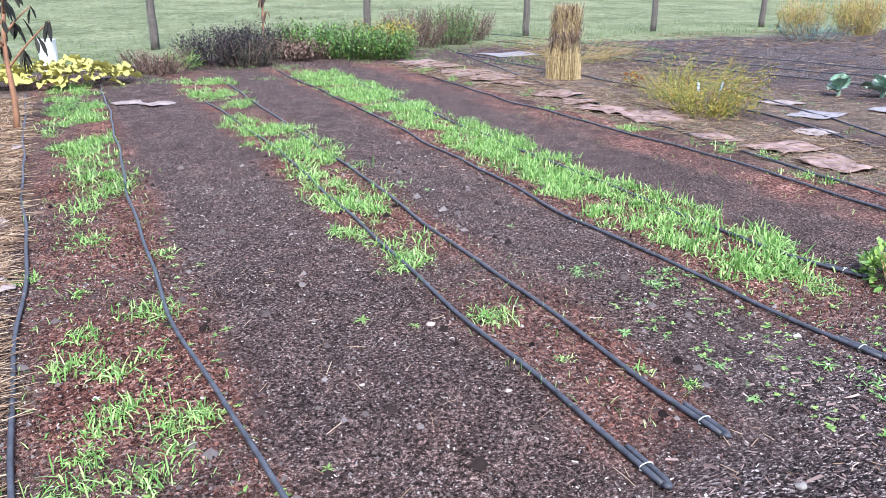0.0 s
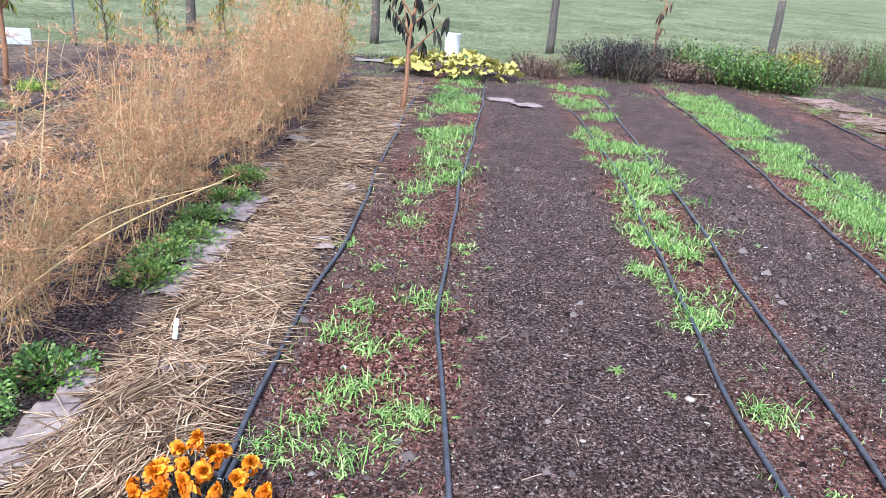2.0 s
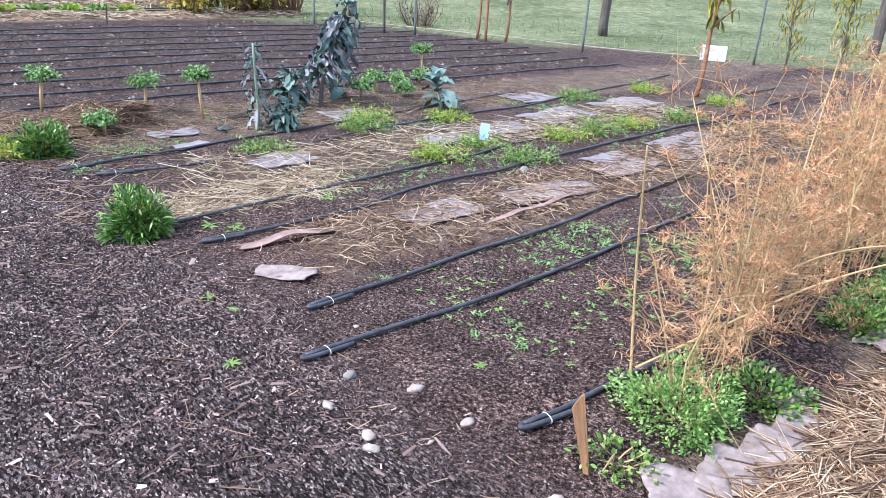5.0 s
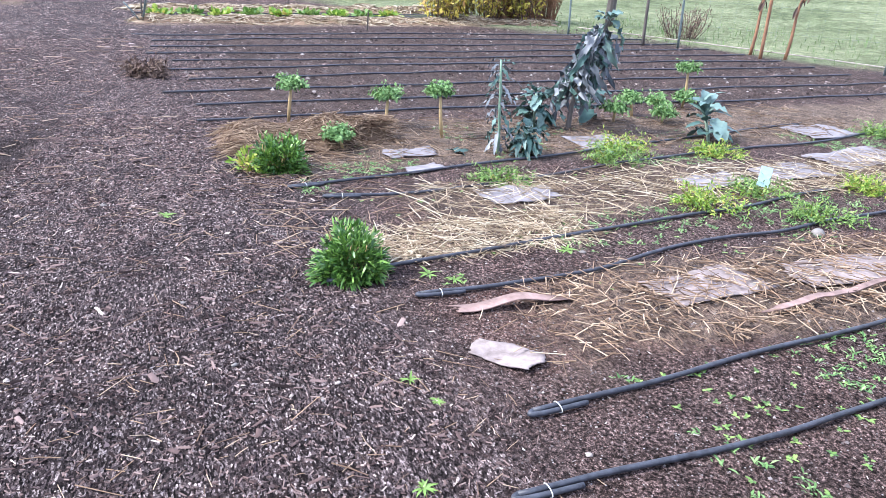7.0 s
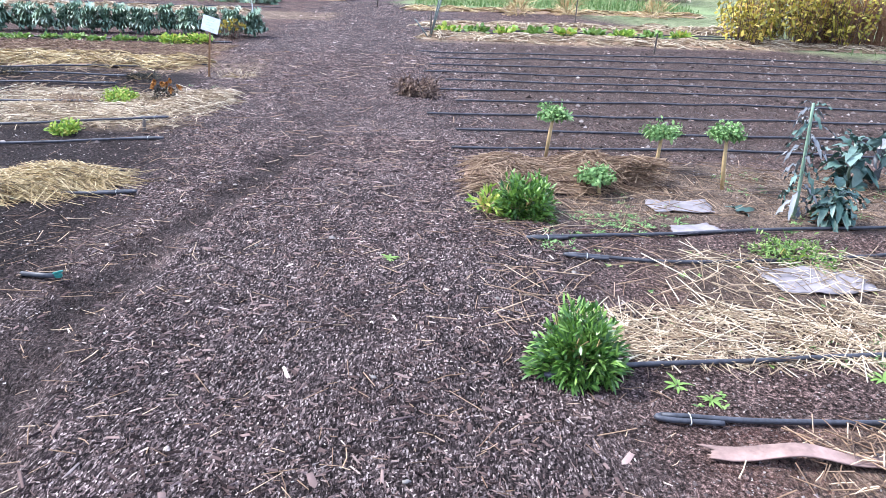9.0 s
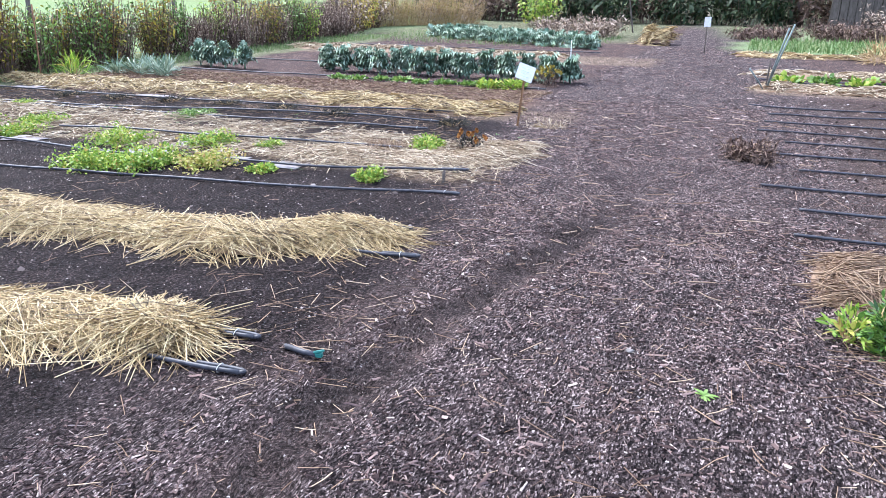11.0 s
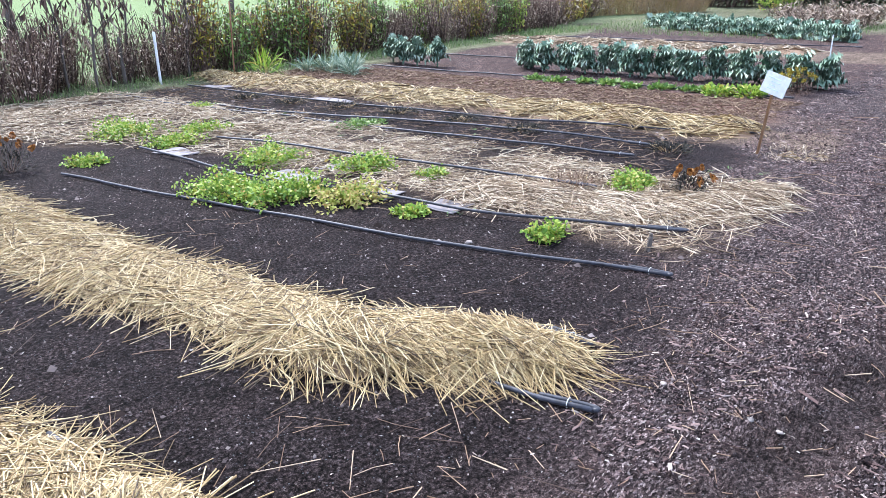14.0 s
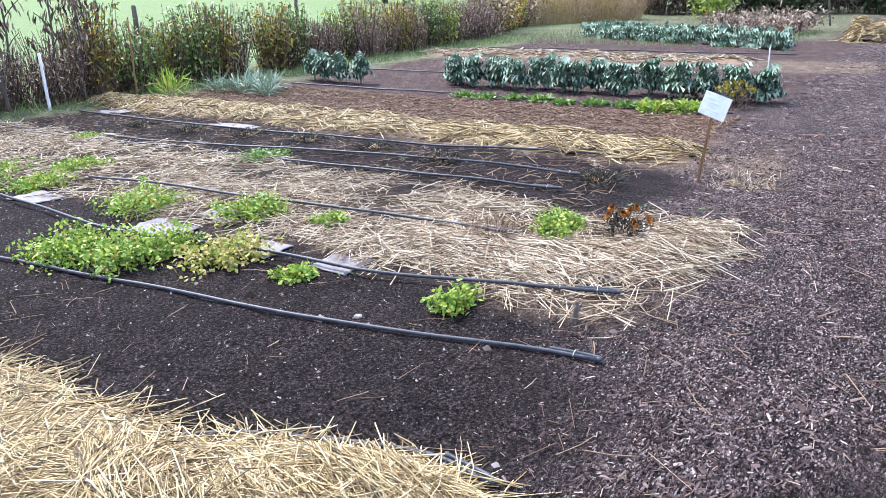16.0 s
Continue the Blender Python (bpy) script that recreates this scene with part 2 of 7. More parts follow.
    litter = ramp(t, grey(cells(60, "Color", (1.0, 5.0, 1.0))), [(0.0, (0.025, 0.018, 0.016)), (0.5, (0.095, 0.07, 0.054)), (1.0, (0.28, 0.21, 0.155))])
    litter = mixed(t, 0.6, litter, lumps, "MULTIPLY")
    turf = ramp(t, mid, [(0.34, (0.055, 0.07, 0.034)), (0.5, (0.118, 0.138, 0.075)), (0.66, (0.27, 0.268, 0.19))])
    turf = mixed(t, 0.75, turf, ramp(t, grain(t, p, 0.35, 5, 0.7), [(0.38, (0.6, 0.66, 0.58)), (0.62, (1.3, 1.25, 1.25))]), "MULTIPLY")
    turf = mixed(t, 0.5, turf, lumps, "MULTIPLY")
    lawn = mixed(t, 0.6, ramp(t, mid, [(0.3, (0.125, 0.18, 0.085)), (0.7, (0.23, 0.28, 0.145))]), ramp(t, patch, [(0.35, (0.7, 0.75, 0.7)), (0.65, (1.15, 1.1, 1.1))]), "MULTIPLY")
    col = soil
    for name, c in (("mulch", bark), ("chips", chip), ("litter", litter), ("turf", turf), ("lawn", lawn)):
        edge = mixed(t, 0.5, mask(name), mid, "OVERLAY")
        col = mixed(t, edge, col, c)
    t.links.new(col, b.inputs["Base Color"])
    green = node(t, "ShaderNodeMath")
    green.operation, green.use_clamp = "ADD", True
    t.links.new(mask("turf"), green.inputs[0])
    t.links.new(mask("lawn"), green.inputs[1])
    gloss = node(t, "ShaderNodeMapRange", From_Min=0.0, From_Max=1.0, To_Min=0.045, To_Max=0.01)
    t.links.new(green.outputs[0], gloss.inputs["Value"])
    t.links.new(gloss.outputs[0], b.inputs["Specular IOR Level"])
    h = mixed(t, 0.5, mid, fine)
    h = mixed(t, 0.35, h, cells(55, "Distance"))
    bumped(t, b, h, 1.0, 0.022)
    return m


def grained(name, light, dark, scale=(30, 30, 3), rough=0.8, bump=0.5, metal=0.0, spec=0.3):
    """Wood, card, stone or plastic: two tones of a stretched grain with stains over it."""
    m, t, b = material(name, rough, metal, spec)
    tc = t.nodes.new("ShaderNodeTexCoord").outputs["Object"]
    mp = t.nodes.new("ShaderNodeMapping")
    mp.inputs["Scale"].default_value = scale
    t.links.new(tc, mp.inputs["Vector"])
    g = grain(t, mp.outputs[0], 1.0, 5, 0.65)
    col = ramp(t, g, [(0.3, dark), (0.7, light)])
    col = mixed(t, 0.4, col, ramp(t, grain(t, tc, 7, 4), [(0.3, (0.55, 0.55, 0.55)), (0.7, (1.1, 1.1, 1.1))]), "MULTIPLY")
    t.links.new(col, b.inputs["Base Color"])
    if bump:
        bumped(t, b, g, bump, 0.003)
    return m


SOIL = ground_material()
HOSE = grained("black_plastic_hose", (0.058, 0.061, 0.076), (0.014, 0.015, 0.02), (25, 25, 25), 0.52, 0.15, spec=0.4)
TIE = grained("white_tie", (0.6, 0.62, 0.6), (0.4, 0.42, 0.42), (60, 60, 60), 0.6, 0.1)
TEAL = grained("teal_plastic", (0.03, 0.2, 0.17), (0.015, 0.11, 0.10), (40, 40, 40), 0.45, 0.1)
# The darkest stop of fresh straw is the shade of gaps, put into colour.
STRAW = pieces("fresh_straw", [(0.0, (0.035, 0.018, 0.007)), (0.26, (0.26, 0.165, 0.065)), (0.66, (0.54, 0.395, 0.185)), (1.0, (0.80, 0.67, 0.41))], 0.55, spec=0.4)
OLD_STRAW = pieces("weathered_straw", [(0.0, (0.055, 0.03, 0.02)), (0.35, (0.20, 0.118, 0.07)), (0.7, (0.37, 0.242, 0.15)), (1.0, (0.60, 0.46, 0.32))], 0.65, spec=0.3)
PALE_STRAW = pieces("pale_dry_straw", [(0.0, (0.09, 0.055, 0.035)), (0.35, (0.30, 0.21, 0.13)), (0.7, (0.55, 0.43, 0.29)), (1.0, (0.82, 0.72, 0.55))], 0.65, spec=0.3)
BROWN_STRAW = pieces("brown_straw", [(0.0, (0.10, 0.06, 0.04)), (0.5, (0.22, 0.14, 0.09)), (1.0, (0.42, 0.30, 0.20))], 0.75)
CHIP = pieces("wood_chip", [(0.0, (0.01, 0.0065, 0.0065)), (0.3, (0.05, 0.032, 0.031)), (0.6, (0.125, 0.084, 0.077)), (0.88, (0.22, 0.155, 0.143)), (0.96, (0.32, 0.235, 0.21)), (1.0, (0.56, 0.47, 0.42))], 0.9, spec=0.1)
BARK = pieces("red_bark_crumb", [(0.0, (0.012, 0.006, 0.0055)), (0.5, (0.095, 0.04, 0.032)), (0.92, (0.21, 0.095, 0.075)), (1.0, (0.36, 0.22, 0.18))], 0.9, spec=0.06)
CLOD = pieces("soil_clod", [(0.0, (0.009, 0.0065, 0.0065)), (0.5, (0.052, 0.037, 0.034)), (0.8, (0.12, 0.10, 0.098)), (0.95, (0.21, 0.18, 0.17)), (1.0, (0.38, 0.345, 0.33))], 0.95, spec=0.05)
PALEBIT = pieces("pale_bit", [(0.0, (0.2, 0.17, 0.15)), (0.6, (0.36, 0.31, 0.27)), (1.0, (0.62, 0.58, 0.54))], 0.8)
GRASS = pieces("young_grass", [(0.0, (0.06, 0.18, 0.03)), (0.5, (0.22, 0.41, 0.10)), (1.0, (0.46, 0.60, 0.24))], 0.45, spec=0.4, thin=0.3, bump=0)
MEADOW = pieces("meadow_grass", [(0.0, (0.09, 0.16, 0.05)), (0.5, (0.15, 0.24, 0.08)), (1.0, (0.30, 0.33, 0.16))], 0.6, thin=0.25, bump=0)
FENNEL = pieces("dry_fennel", [(0.0, (0.19, 0.085, 0.036)), (0.4, (0.46, 0.225, 0.105)), (0.8, (0.68, 0.38, 0.20)), (1.0, (0.82, 0.56, 0.36))], 0.7, bump=0)
STALK = pieces("dry_stalk", [(0.0, (0.30, 0.20, 0.10)), (0.5, (0.45, 0.31, 0.15)), (1.0, (0.60, 0.46, 0.24))], 0.6, bump=0.2)
REDSTALK = grained("russet_stalk", (0.34, 0.17, 0.09), (0.16, 0.08, 0.05), (30, 30, 6), 0.75, 0.5)
WITHERED = pieces("withered_leaf", [(0.0, (0.012, 0.012, 0.011)), (0.6, (0.035, 0.034, 0.028)), (1.0, (0.08, 0.075, 0.05))], 0.85)
DEADBROWN = pieces("dead_brown_leaf", [(0.0, (0.04, 0.026, 0.022)), (0.5, (0.13, 0.082, 0.064)), (1.0, (0.27, 0.185, 0.14))], 0.85, bump=0)
MIDGREEN = pieces("mid_green_leaf", [(0.0, (0.045, 0.115, 0.022)), (0.5, (0.14, 0.255, 0.05)), (1.0, (0.29, 0.41, 0.11))], 0.45, spec=0.4, thin=0.2, bump=0)
DEEPGREEN = pieces("deep_green_leaf", [(0.0, (0.02, 0.065, 0.012)), (0.5, (0.075, 0.18, 0.03)), (1.0, (0.21, 0.36, 0.07))], 0.4, spec=0.45, thin=0.15, bump=0)
LIME = pieces("lime_leaf", [(0.0, (0.07, 0.16, 0.02)), (0.45, (0.22, 0.37, 0.05)), (0.85, (0.44, 0.52, 0.10)), (1.0, (0.50, 0.34, 0.11))], 0.5, thin=0.25, bump=0)
YELLOWLEAF = pieces("yellowing_leaf", [(0.0, (0.22, 0.32, 0.05)), (0.4, (0.40, 0.41, 0.09)), (0.8, (0.52, 0.42, 0.16)), (1.0, (0.56, 0.34, 0.13))], 0.55, thin=0.2, bump=0)
AUTUMN = pieces("autumn_leaf", [(0.0, (0.10, 0.13, 0.03)), (0.35, (0.20, 0.22, 0.05)), (0.7, (0.42, 0.34, 0.05)), (1.0, (0.30, 0.13, 0.06))], 0.6, thin=0.2, bump=0)
GOLD = pieces("golden_autumn_leaf", [(0.0, (0.16, 0.16, 0.03)), (0.4, (0.42, 0.36, 0.06)), (0.8, (0.66, 0.52, 0.11)), (1.0, (0.40, 0.20, 0.07))], 0.6, thin=0.25, bump=0)
CURLGREEN = pieces("curly_kale_leaf", [(0.0, (0.07, 0.15, 0.05)), (0.5, (0.15, 0.28, 0.09)), (1.0, (0.28, 0.42, 0.17))], 0.6, thin=0.15, bump=0)
KALE = pieces("blue_green_kale", [(0.0, (0.03, 0.075, 0.065)), (0.5, (0.07, 0.135, 0.115)), (1.0, (0.16, 0.24, 0.21))], 0.5, by_object=True, scale=25, spec=0.35, bump=0.8)
BROCCOLI = pieces("grey_green_broccoli", [(0.0, (0.08, 0.155, 0.105)), (0.5, (0.205, 0.315, 0.225)), (1.0, (0.42, 0.52, 0.41))], 0.65, by_object=True, scale=25, spec=0.2, bump=0.8)
HEDGEBROWN = pieces("russet_dry_leaf", [(0.0, (0.07, 0.05, 0.04)), (0.5, (0.31, 0.225, 0.17)), (1.0, (0.62, 0.50, 0.39))], 0.85, bump=0)
WILTKALE = pieces("wilted_grey_kale", [(0.0, (0.06, 0.07, 0.082)), (0.5, (0.155, 0.17, 0.185)), (1.0, (0.30, 0.31, 0.32))], 0.7, by_object=True, scale=25, bump=0.8)
CABBAGE = pieces("pale_cabbage_leaf", [(0.0, (0.12, 0.22, 0.15)), (0.5, (0.20, 0.31, 0.22)), (1.0, (0.33, 0.42, 0.32))], 0.5, by_object=True, scale=18, bump=0.6)
PURPLE = pieces("dark_purple_leaf", [(0.0, (0.012, 0.009, 0.013)), (0.6, (0.035, 0.024, 0.032)), (1.0, (0.09, 0.065, 0.06))], 0.8, bump=0)
ORANGE = pieces("orange_petal", [(0.0, (0.55, 0.13, 0.005)), (0.5, (0.78, 0.24, 0.008)), (1.0, (0.9, 0.38, 0.03))], 0.6, thin=0.15, scale=60)
RUSSET = pieces("russet_petal", [(0.0, (0.16, 0.06, 0.02)), (0.5, (0.34, 0.13, 0.03)), (1.0, (0.5, 0.22, 0.05))], 0.7)
CARD = grained("wet_grey_cardboard", (0.31, 0.255, 0.242), (0.15, 0.118, 0.11), (22, 22, 22), 0.95, 0.6, spec=0.1)
CARDBROWN = grained("brown_cardboard", (0.31, 0.205, 0.18), (0.115, 0.076, 0.067), (10, 10, 10), 0.85, 0.4)
FABRIC = grained("pale_ground_sheet", (0.235, 0.212, 0.22), (0.14, 0.125, 0.13), (14, 14, 14), 0.75, 0.5)
STAKE = grained("tan_stake_wood", (0.34, 0.185, 0.09), (0.15, 0.08, 0.042), (40, 40, 5), 0.75, 0.5)
GREYWOOD = grained("grey_weathered_post", (0.14, 0.12, 0.105), (0.055, 0.046, 0.04), (30, 30, 3), 0.9, 0.8)
STEEL = grained("galvanised_steel", (0.20, 0.24, 0.23), (0.10, 0.13, 0.125), (20, 20, 20), 0.55, 0.1, metal=0.4)
WHITE = grained("white_plastic", (0.78, 0.80, 0.82), (0.62, 0.64, 0.68), (20, 20, 20), 0.5, 0.05)
BLUETAG = grained("pale_blue_plastic", (0.50, 0.66, 0.78), (0.36, 0.54, 0.70), (30, 30, 30), 0.4, 0.05)
INK = grained("dark_ink", (0.06, 0.055, 0.06), (0.03, 0.03, 0.03), (30, 30, 30), 0.7, 0)
STONE = grained("pale_pebble", (0.42, 0.36, 0.315), (0.23, 0.19, 0.165), (30, 30, 30), 0.75, 0.3)
GREYSTONE = grained("grey_pebble", (0.26, 0.235, 0.215), (0.14, 0.125, 0.115), (30, 30, 30), 0.8, 0.3)
LEEK = pieces("grey_green_leek", [(0.0, (0.10, 0.17, 0.12)), (0.5, (0.20, 0.29, 0.20)), (1.0, (0.38, 0.44, 0.31))], 0.5, thin=0.15, bump=0)
DARKTREE = pieces("dark_woodland_leaf", [(0.0, (0.012, 0.025, 0.012)), (0.6, (0.03, 0.055, 0.022)), (1.0, (0.07, 0.10, 0.04))], 0.7, bump=0)

# ---- the ground: one sheet to the horizon, with beds, trodden path, mulch and turf ----
FENCE_N = ((-40.0, -2.0), (-16.1, 8.4), (-11.15, 11.76), (-4.0, 15.8), (1.75, 17.6), (7.4, 17.8), (12.7, 17.9), (40.0, 18.2))


def fence_y(x):
    """The line of the meadow fence on the north side."""
    return np.interp(x, [p[0] for p in FENCE_N], [p[1] for p in FENCE_N])


def rut_at(x, y):
    """The single curved wheel track across the path."""
    mid = np.interp(x, (-9.5, -7.5, -6.0, -5.0, -4.2, -3.4), (-2.3, -2.75, -3.08, -3.2, -3.1, -2.75))
    return np.exp(-((y - mid) / 0.17) ** 4) * step(-x, 3.2, 3.9) * step(x, -9.5, -7.5)


def relief(x, y):
    """The height of the ground."""
    x, y = np.asarray(x, float), np.asarray(y, float)
    h = 0.012 * wave(x, y, 0.9, 1) + 0.009 * wave(x, y, 0.28, 2) + 0.006 * wave(x, y, 0.11, 3)
    h = h + 0.006 * step(y, -0.6, 0.2) * wave(x, y, 0.07, 4)
    h = h - 0.06 * rut_at(x, y) * (0.6 + 0.4 * np.sin(x * 40) * np.sign(np.sin(y * 30)))
    ridge = np.exp(-((x + 10.9) / 0.35) ** 2) * step(-y, 5.0, 6.0) * 0.05
    north = np.clip(y - fence_y(x) - 1.0, 0, 400)
    south = np.clip(-15.5 - y, 0, 400)
    return h + ridge + 0.028 * north * step(north, 0, 12) + 0.03 * south * step(south, 0, 12)


def band(v, a, b, soft=0.12):
    return step(v, a - soft, a + soft) * (1 - step(v, b - soft, b + soft))


def mulch_at(x, y):
    k = np.clip(y, 0, 12)
    wob = 0.10 * wave(x, y, 0.5, 11)
    v = band(x + wob, -0.72 - 0.015 * k, 0.05) + band(x + wob, 1.12, 1.72 + 0.025 * k) + band(x + wob, 2.55 + 0.04 * k, 3.45 + 0.04 * k)
    v = v + band(x + wob, 4.4 + 0.04 * k, 5.3 + 0.1 * k) + 0.6 * band(x + wob, -4.25, -3.5)
    south = band(x + wob, -14.7, -12.9) * step(-y, 4.4, 4.9)
    return np.clip(v * step(y, -0.8, -0.2) * (1 - step(y, 11.5, 13)) * (0.62 + 0.6 * wave(x, y, 0.6, 12)) + 0.8 * south, 0, 1)


def chips_at(x, y):
    wob = 0.25 * wave(x, y, 0.7, 13)
    v = band(y + wob, np.interp(x, (-12.0, -9.5, -6.5, -5.4, -5.0), (-4.6, -4.2, -3.4, -3.4, -3.8)), -0.75, 0.25) * (1 - step(x, 4, 6))
    side = step(x + wob, 1.6, 2.2) * band(y + wob, -4.0, -0.1, 0.3)
    east = step(x + 2 * wob, 9.5, 11.0) * (1 - step(y, 16, 20))
    return np.clip(v + side + east - 0.8 * rut_at(x, y), 0, 1)


def litter_at(x, y):
    wob = 0.16 * wave(x, y, 0.4, 15)
    north = step(y, -0.6, -0.2) * (1 - step(y, 9.5, 11))
    v = band(x + wob, -1.52 - 0.055 * np.clip(y - 1, 0, 7), -0.86) * north + band(x + wob, -4.2 - 0.03 * y, -3.45) * step(y, -0.6, 0.1) * 0.8
    v = v + 0.55 * band(x + wob, -5.85, -5.0) * step(y, -0.5, 0.1) + 0.8 * band(x + wob, -7.7, -6.4) * step(y, -1.1, -0.6)
    v = v + band(x + wob, 5.4, 6.4 + 0.12 * y) * north + band(x + wob, 7.3, 9.4) * north * 0.6
    v = v + 0.12 * band(x + wob, -15.3, -7.9, 0.3) * step(y, -1.3, -0.6) * (1 - step(y, 8, 9))
    far = step(-y, 3.6, 4.0) * (1 - step(-y, 13.2, 13.8))
    v = v + band(x + wob, -10.3, -8.6 + 0.85 * step(-y, 9.0, 10.6)) * far * (0.65 + 0.6 * wave(x, y, 0.45, 16)) + band(x + wob, -12.7, -11.8) * far + 0.3 * band(x + wob, -14.7, -12.9) * far * step(-y, 4.5, 4.9)
    v = v + (band(x + wob, -17.2, -15.8) + band(x + wob, -19.6, -18.4)) * step(y, -1.9, -1.6)
    v = v + (band(x + wob, -21.5, -19.6) + band(x, -13.6, -12.9, 0.1) * 0.3) * far
    return np.clip(v, 0, 1)


def turf_at(x, y):
    wob = 0.5 * wave(x, y, 1.1, 17)
    v = step(y - fence_y(x) + wob, -3.8, -2.4)
    v = np.maximum(v, step(-y + wob, 14.2, 15.0))
    v = np.maximum(v, step(-x + 2 * wob, 25.5, 28.0) * (1 - band(y, -5.5, -0.5, 0.5)) * 0.6)
    verge = band(y + wob, -14.6, -13.0, 0.3) * 0.7 * step(-x, 6, 8)
    return np.clip(np.maximum(v, verge), 0, 1)


def compost_at(x, y):
    wob = 0.15 * wave(x, y, 0.6, 19)
    return np.clip(step(-y + wob, 3.1, 3.7) * (1 - step(-y, 13.0, 14.0)) * band(x + wob, -11.9, -3.0, 0.3) + 0.9 * rut_at(x, y) + 0.5 * band(x + wob, -15.6, -8.0, 0.3) * step(y + wob, -1.5, -1.0) * (1 - step(y, 8, 9.5)), 0, 1)


def lawn_at(x, y):
    wob = 0.5 * wave(x, y, 1.1, 17)
    return np.clip(np.maximum(step(-y + wob, 15.2, 16.5), band(x + wob, -29.5, -25.0, 0.6) * band(y + wob, -2.0, 7.0, 0.8)), 0, 1)


def axis_lines(fine, outer):
    return np.array(sorted({round(v, 3) for v in (*fine, *outer)}))


gx = axis_lines(np.arange(-18, 9.01, 0.09), (-600, -300, -150, -90, -60, -45, -36, *np.arange(-30, -18, 0.25), *np.arange(9.2, 24, 0.25), 30, 40, 60, 100, 200, 400, 700))
gy = axis_lines((*np.arange(-14.5, -4.5, 0.12), *np.arange(-4.5, 2.5, 0.08), *np.arange(2.5, 13, 0.12)), (-600, -300, -120, -60, -35, -25, -20, -17, -15.5, *np.arange(13.25, 32, 0.25), 36, 45, 60, 90, 150, 300, 600))
mx, my = np.meshgrid(gx, gy)
mz = relief(mx, my)
cols = len(gx)
ii, jj = np.meshgrid(np.arange(len(gy) - 1), np.arange(cols - 1), indexing="ij")
quads = np.stack([ii * cols + jj, ii * cols + jj + 1, (ii + 1) * cols + jj + 1, (ii + 1) * cols + jj], -1).reshape(-1, 4)
ground = fill("ground", np.stack([mx, my, mz], -1), quads, SOIL, smooth=True)
tagged(ground, "dark crumbly garden soil with bark mulch beds and a trodden chip path", "ground", kind="structure")
for mask_name, mask_of in (("mulch", mulch_at), ("chips", chips_at), ("litter", litter_at), ("turf", turf_at), ("compost", compost_at), ("lawn", lawn_at)):
    layer = ground.data.attributes.new(mask_name, "FLOAT", "POINT")
    layer.data.foreach_set("value", mask_of(mx, my).astype(np.float32).ravel())


def on_ground(xy, lift=0.0):
    xy = np.asarray(xy, float)
    return np.concatenate([xy, (relief(xy[:, 0], xy[:, 1]) + lift)[:, None]], 1)


def spot(x, y, rz=0.0, sink=0.0):
    """A pose standing on the ground."""
    return pose(x, y, float(relief(x, y)) - sink, 0, 0, rz)


def scatter(n, x0, x1, y0, y1, keep=None):
    """Random places in a rectangle; keep gives the chance of each from 0 to 1."""
    xy = np.stack([rng.uniform(x0, x1, n), rng.uniform(y0, y1, n)], 1)
    return xy if keep is None else xy[rng.random(n) < keep(xy[:, 0], xy[:, 1])]


# ---- loose stuff on the ground ----
def flakes(xy, long, wide, thick, tilt=0.35):
    """Flat splinters of wood with uneven ends, lying at random."""
    n = len(xy)
    p = on_ground(xy)
    long = np.clip(rng.lognormal(-0.25, 0.5, n), 0.25, 3.0) * long
    wide = np.clip(rng.lognormal(-0.2, 0.4, n), 0.3, 2.5) * wide
    yaw = rng.uniform(0, 2 * math.pi, n)
    d = unit(np.stack([np.cos(yaw), np.sin(yaw), rng.normal(0, tilt, n)], 1))
    s = unit(np.stack([-np.sin(yaw), np.cos(yaw), rng.normal(0, tilt, n)], 1))
    up = np.cross(d, s)
    p = p + up * thick * 0.5
    ring = []
    for a, b, c in ((-1, -1, -0.3), (-0.8, 0.1, 1), (-0.9, 1, -0.3), (1, -0.7, -0.3), (0.85, -0.1, 1), (1.1, 0.7, -0.3)):
        ring.append(p + d * (a * long / 2)[:, None] + s * (b * wide / 2)[:, None] + up * (c * thick))
    v = np.stack(ring, 1).reshape(-1, 3)
    q = np.array([(0, 3, 4, 1), (1, 4, 5, 2)])
    return v, (np.arange(n)[:, None, None] * 6 + q[None]).reshape(-1, 4)


def crumbs(xy, size, flat=0.6):
    """Small uneven lumps of eight faces."""
    n = len(xy)
    p = on_ground(xy)
    r = np.clip(rng.lognormal(-0.1, 0.45, n), 0.35, 2.2) * size
    base = np.array([(1, 0, -0.4), (0, 1, -0.4), (-1, 0, -0.4), (0, -1, -0.4), (0, 0, 1)], float)
    v = base[None] * (r[:, None, None]) * rng.uniform(0.65, 1.3, (n, 5, 1)) * np.array([1, 1, flat])
    yaw = rng.uniform(0, 6.28, n)
    c, s = np.cos(yaw)[:, None], np.sin(yaw)[:, None]
    v = np.stack([v[..., 0] * c - v[..., 1] * s, v[..., 0] * s + v[..., 1] * c, v[..., 2]], -1) + p[:, None]
    t = np.array([(0, 1, 4), (1, 2, 4), (2, 3, 4), (3, 0, 4)])
    return v.reshape(-1, 3), (np.arange(n)[:, None, None] * 5 + t[None]).reshape(-1, 3)


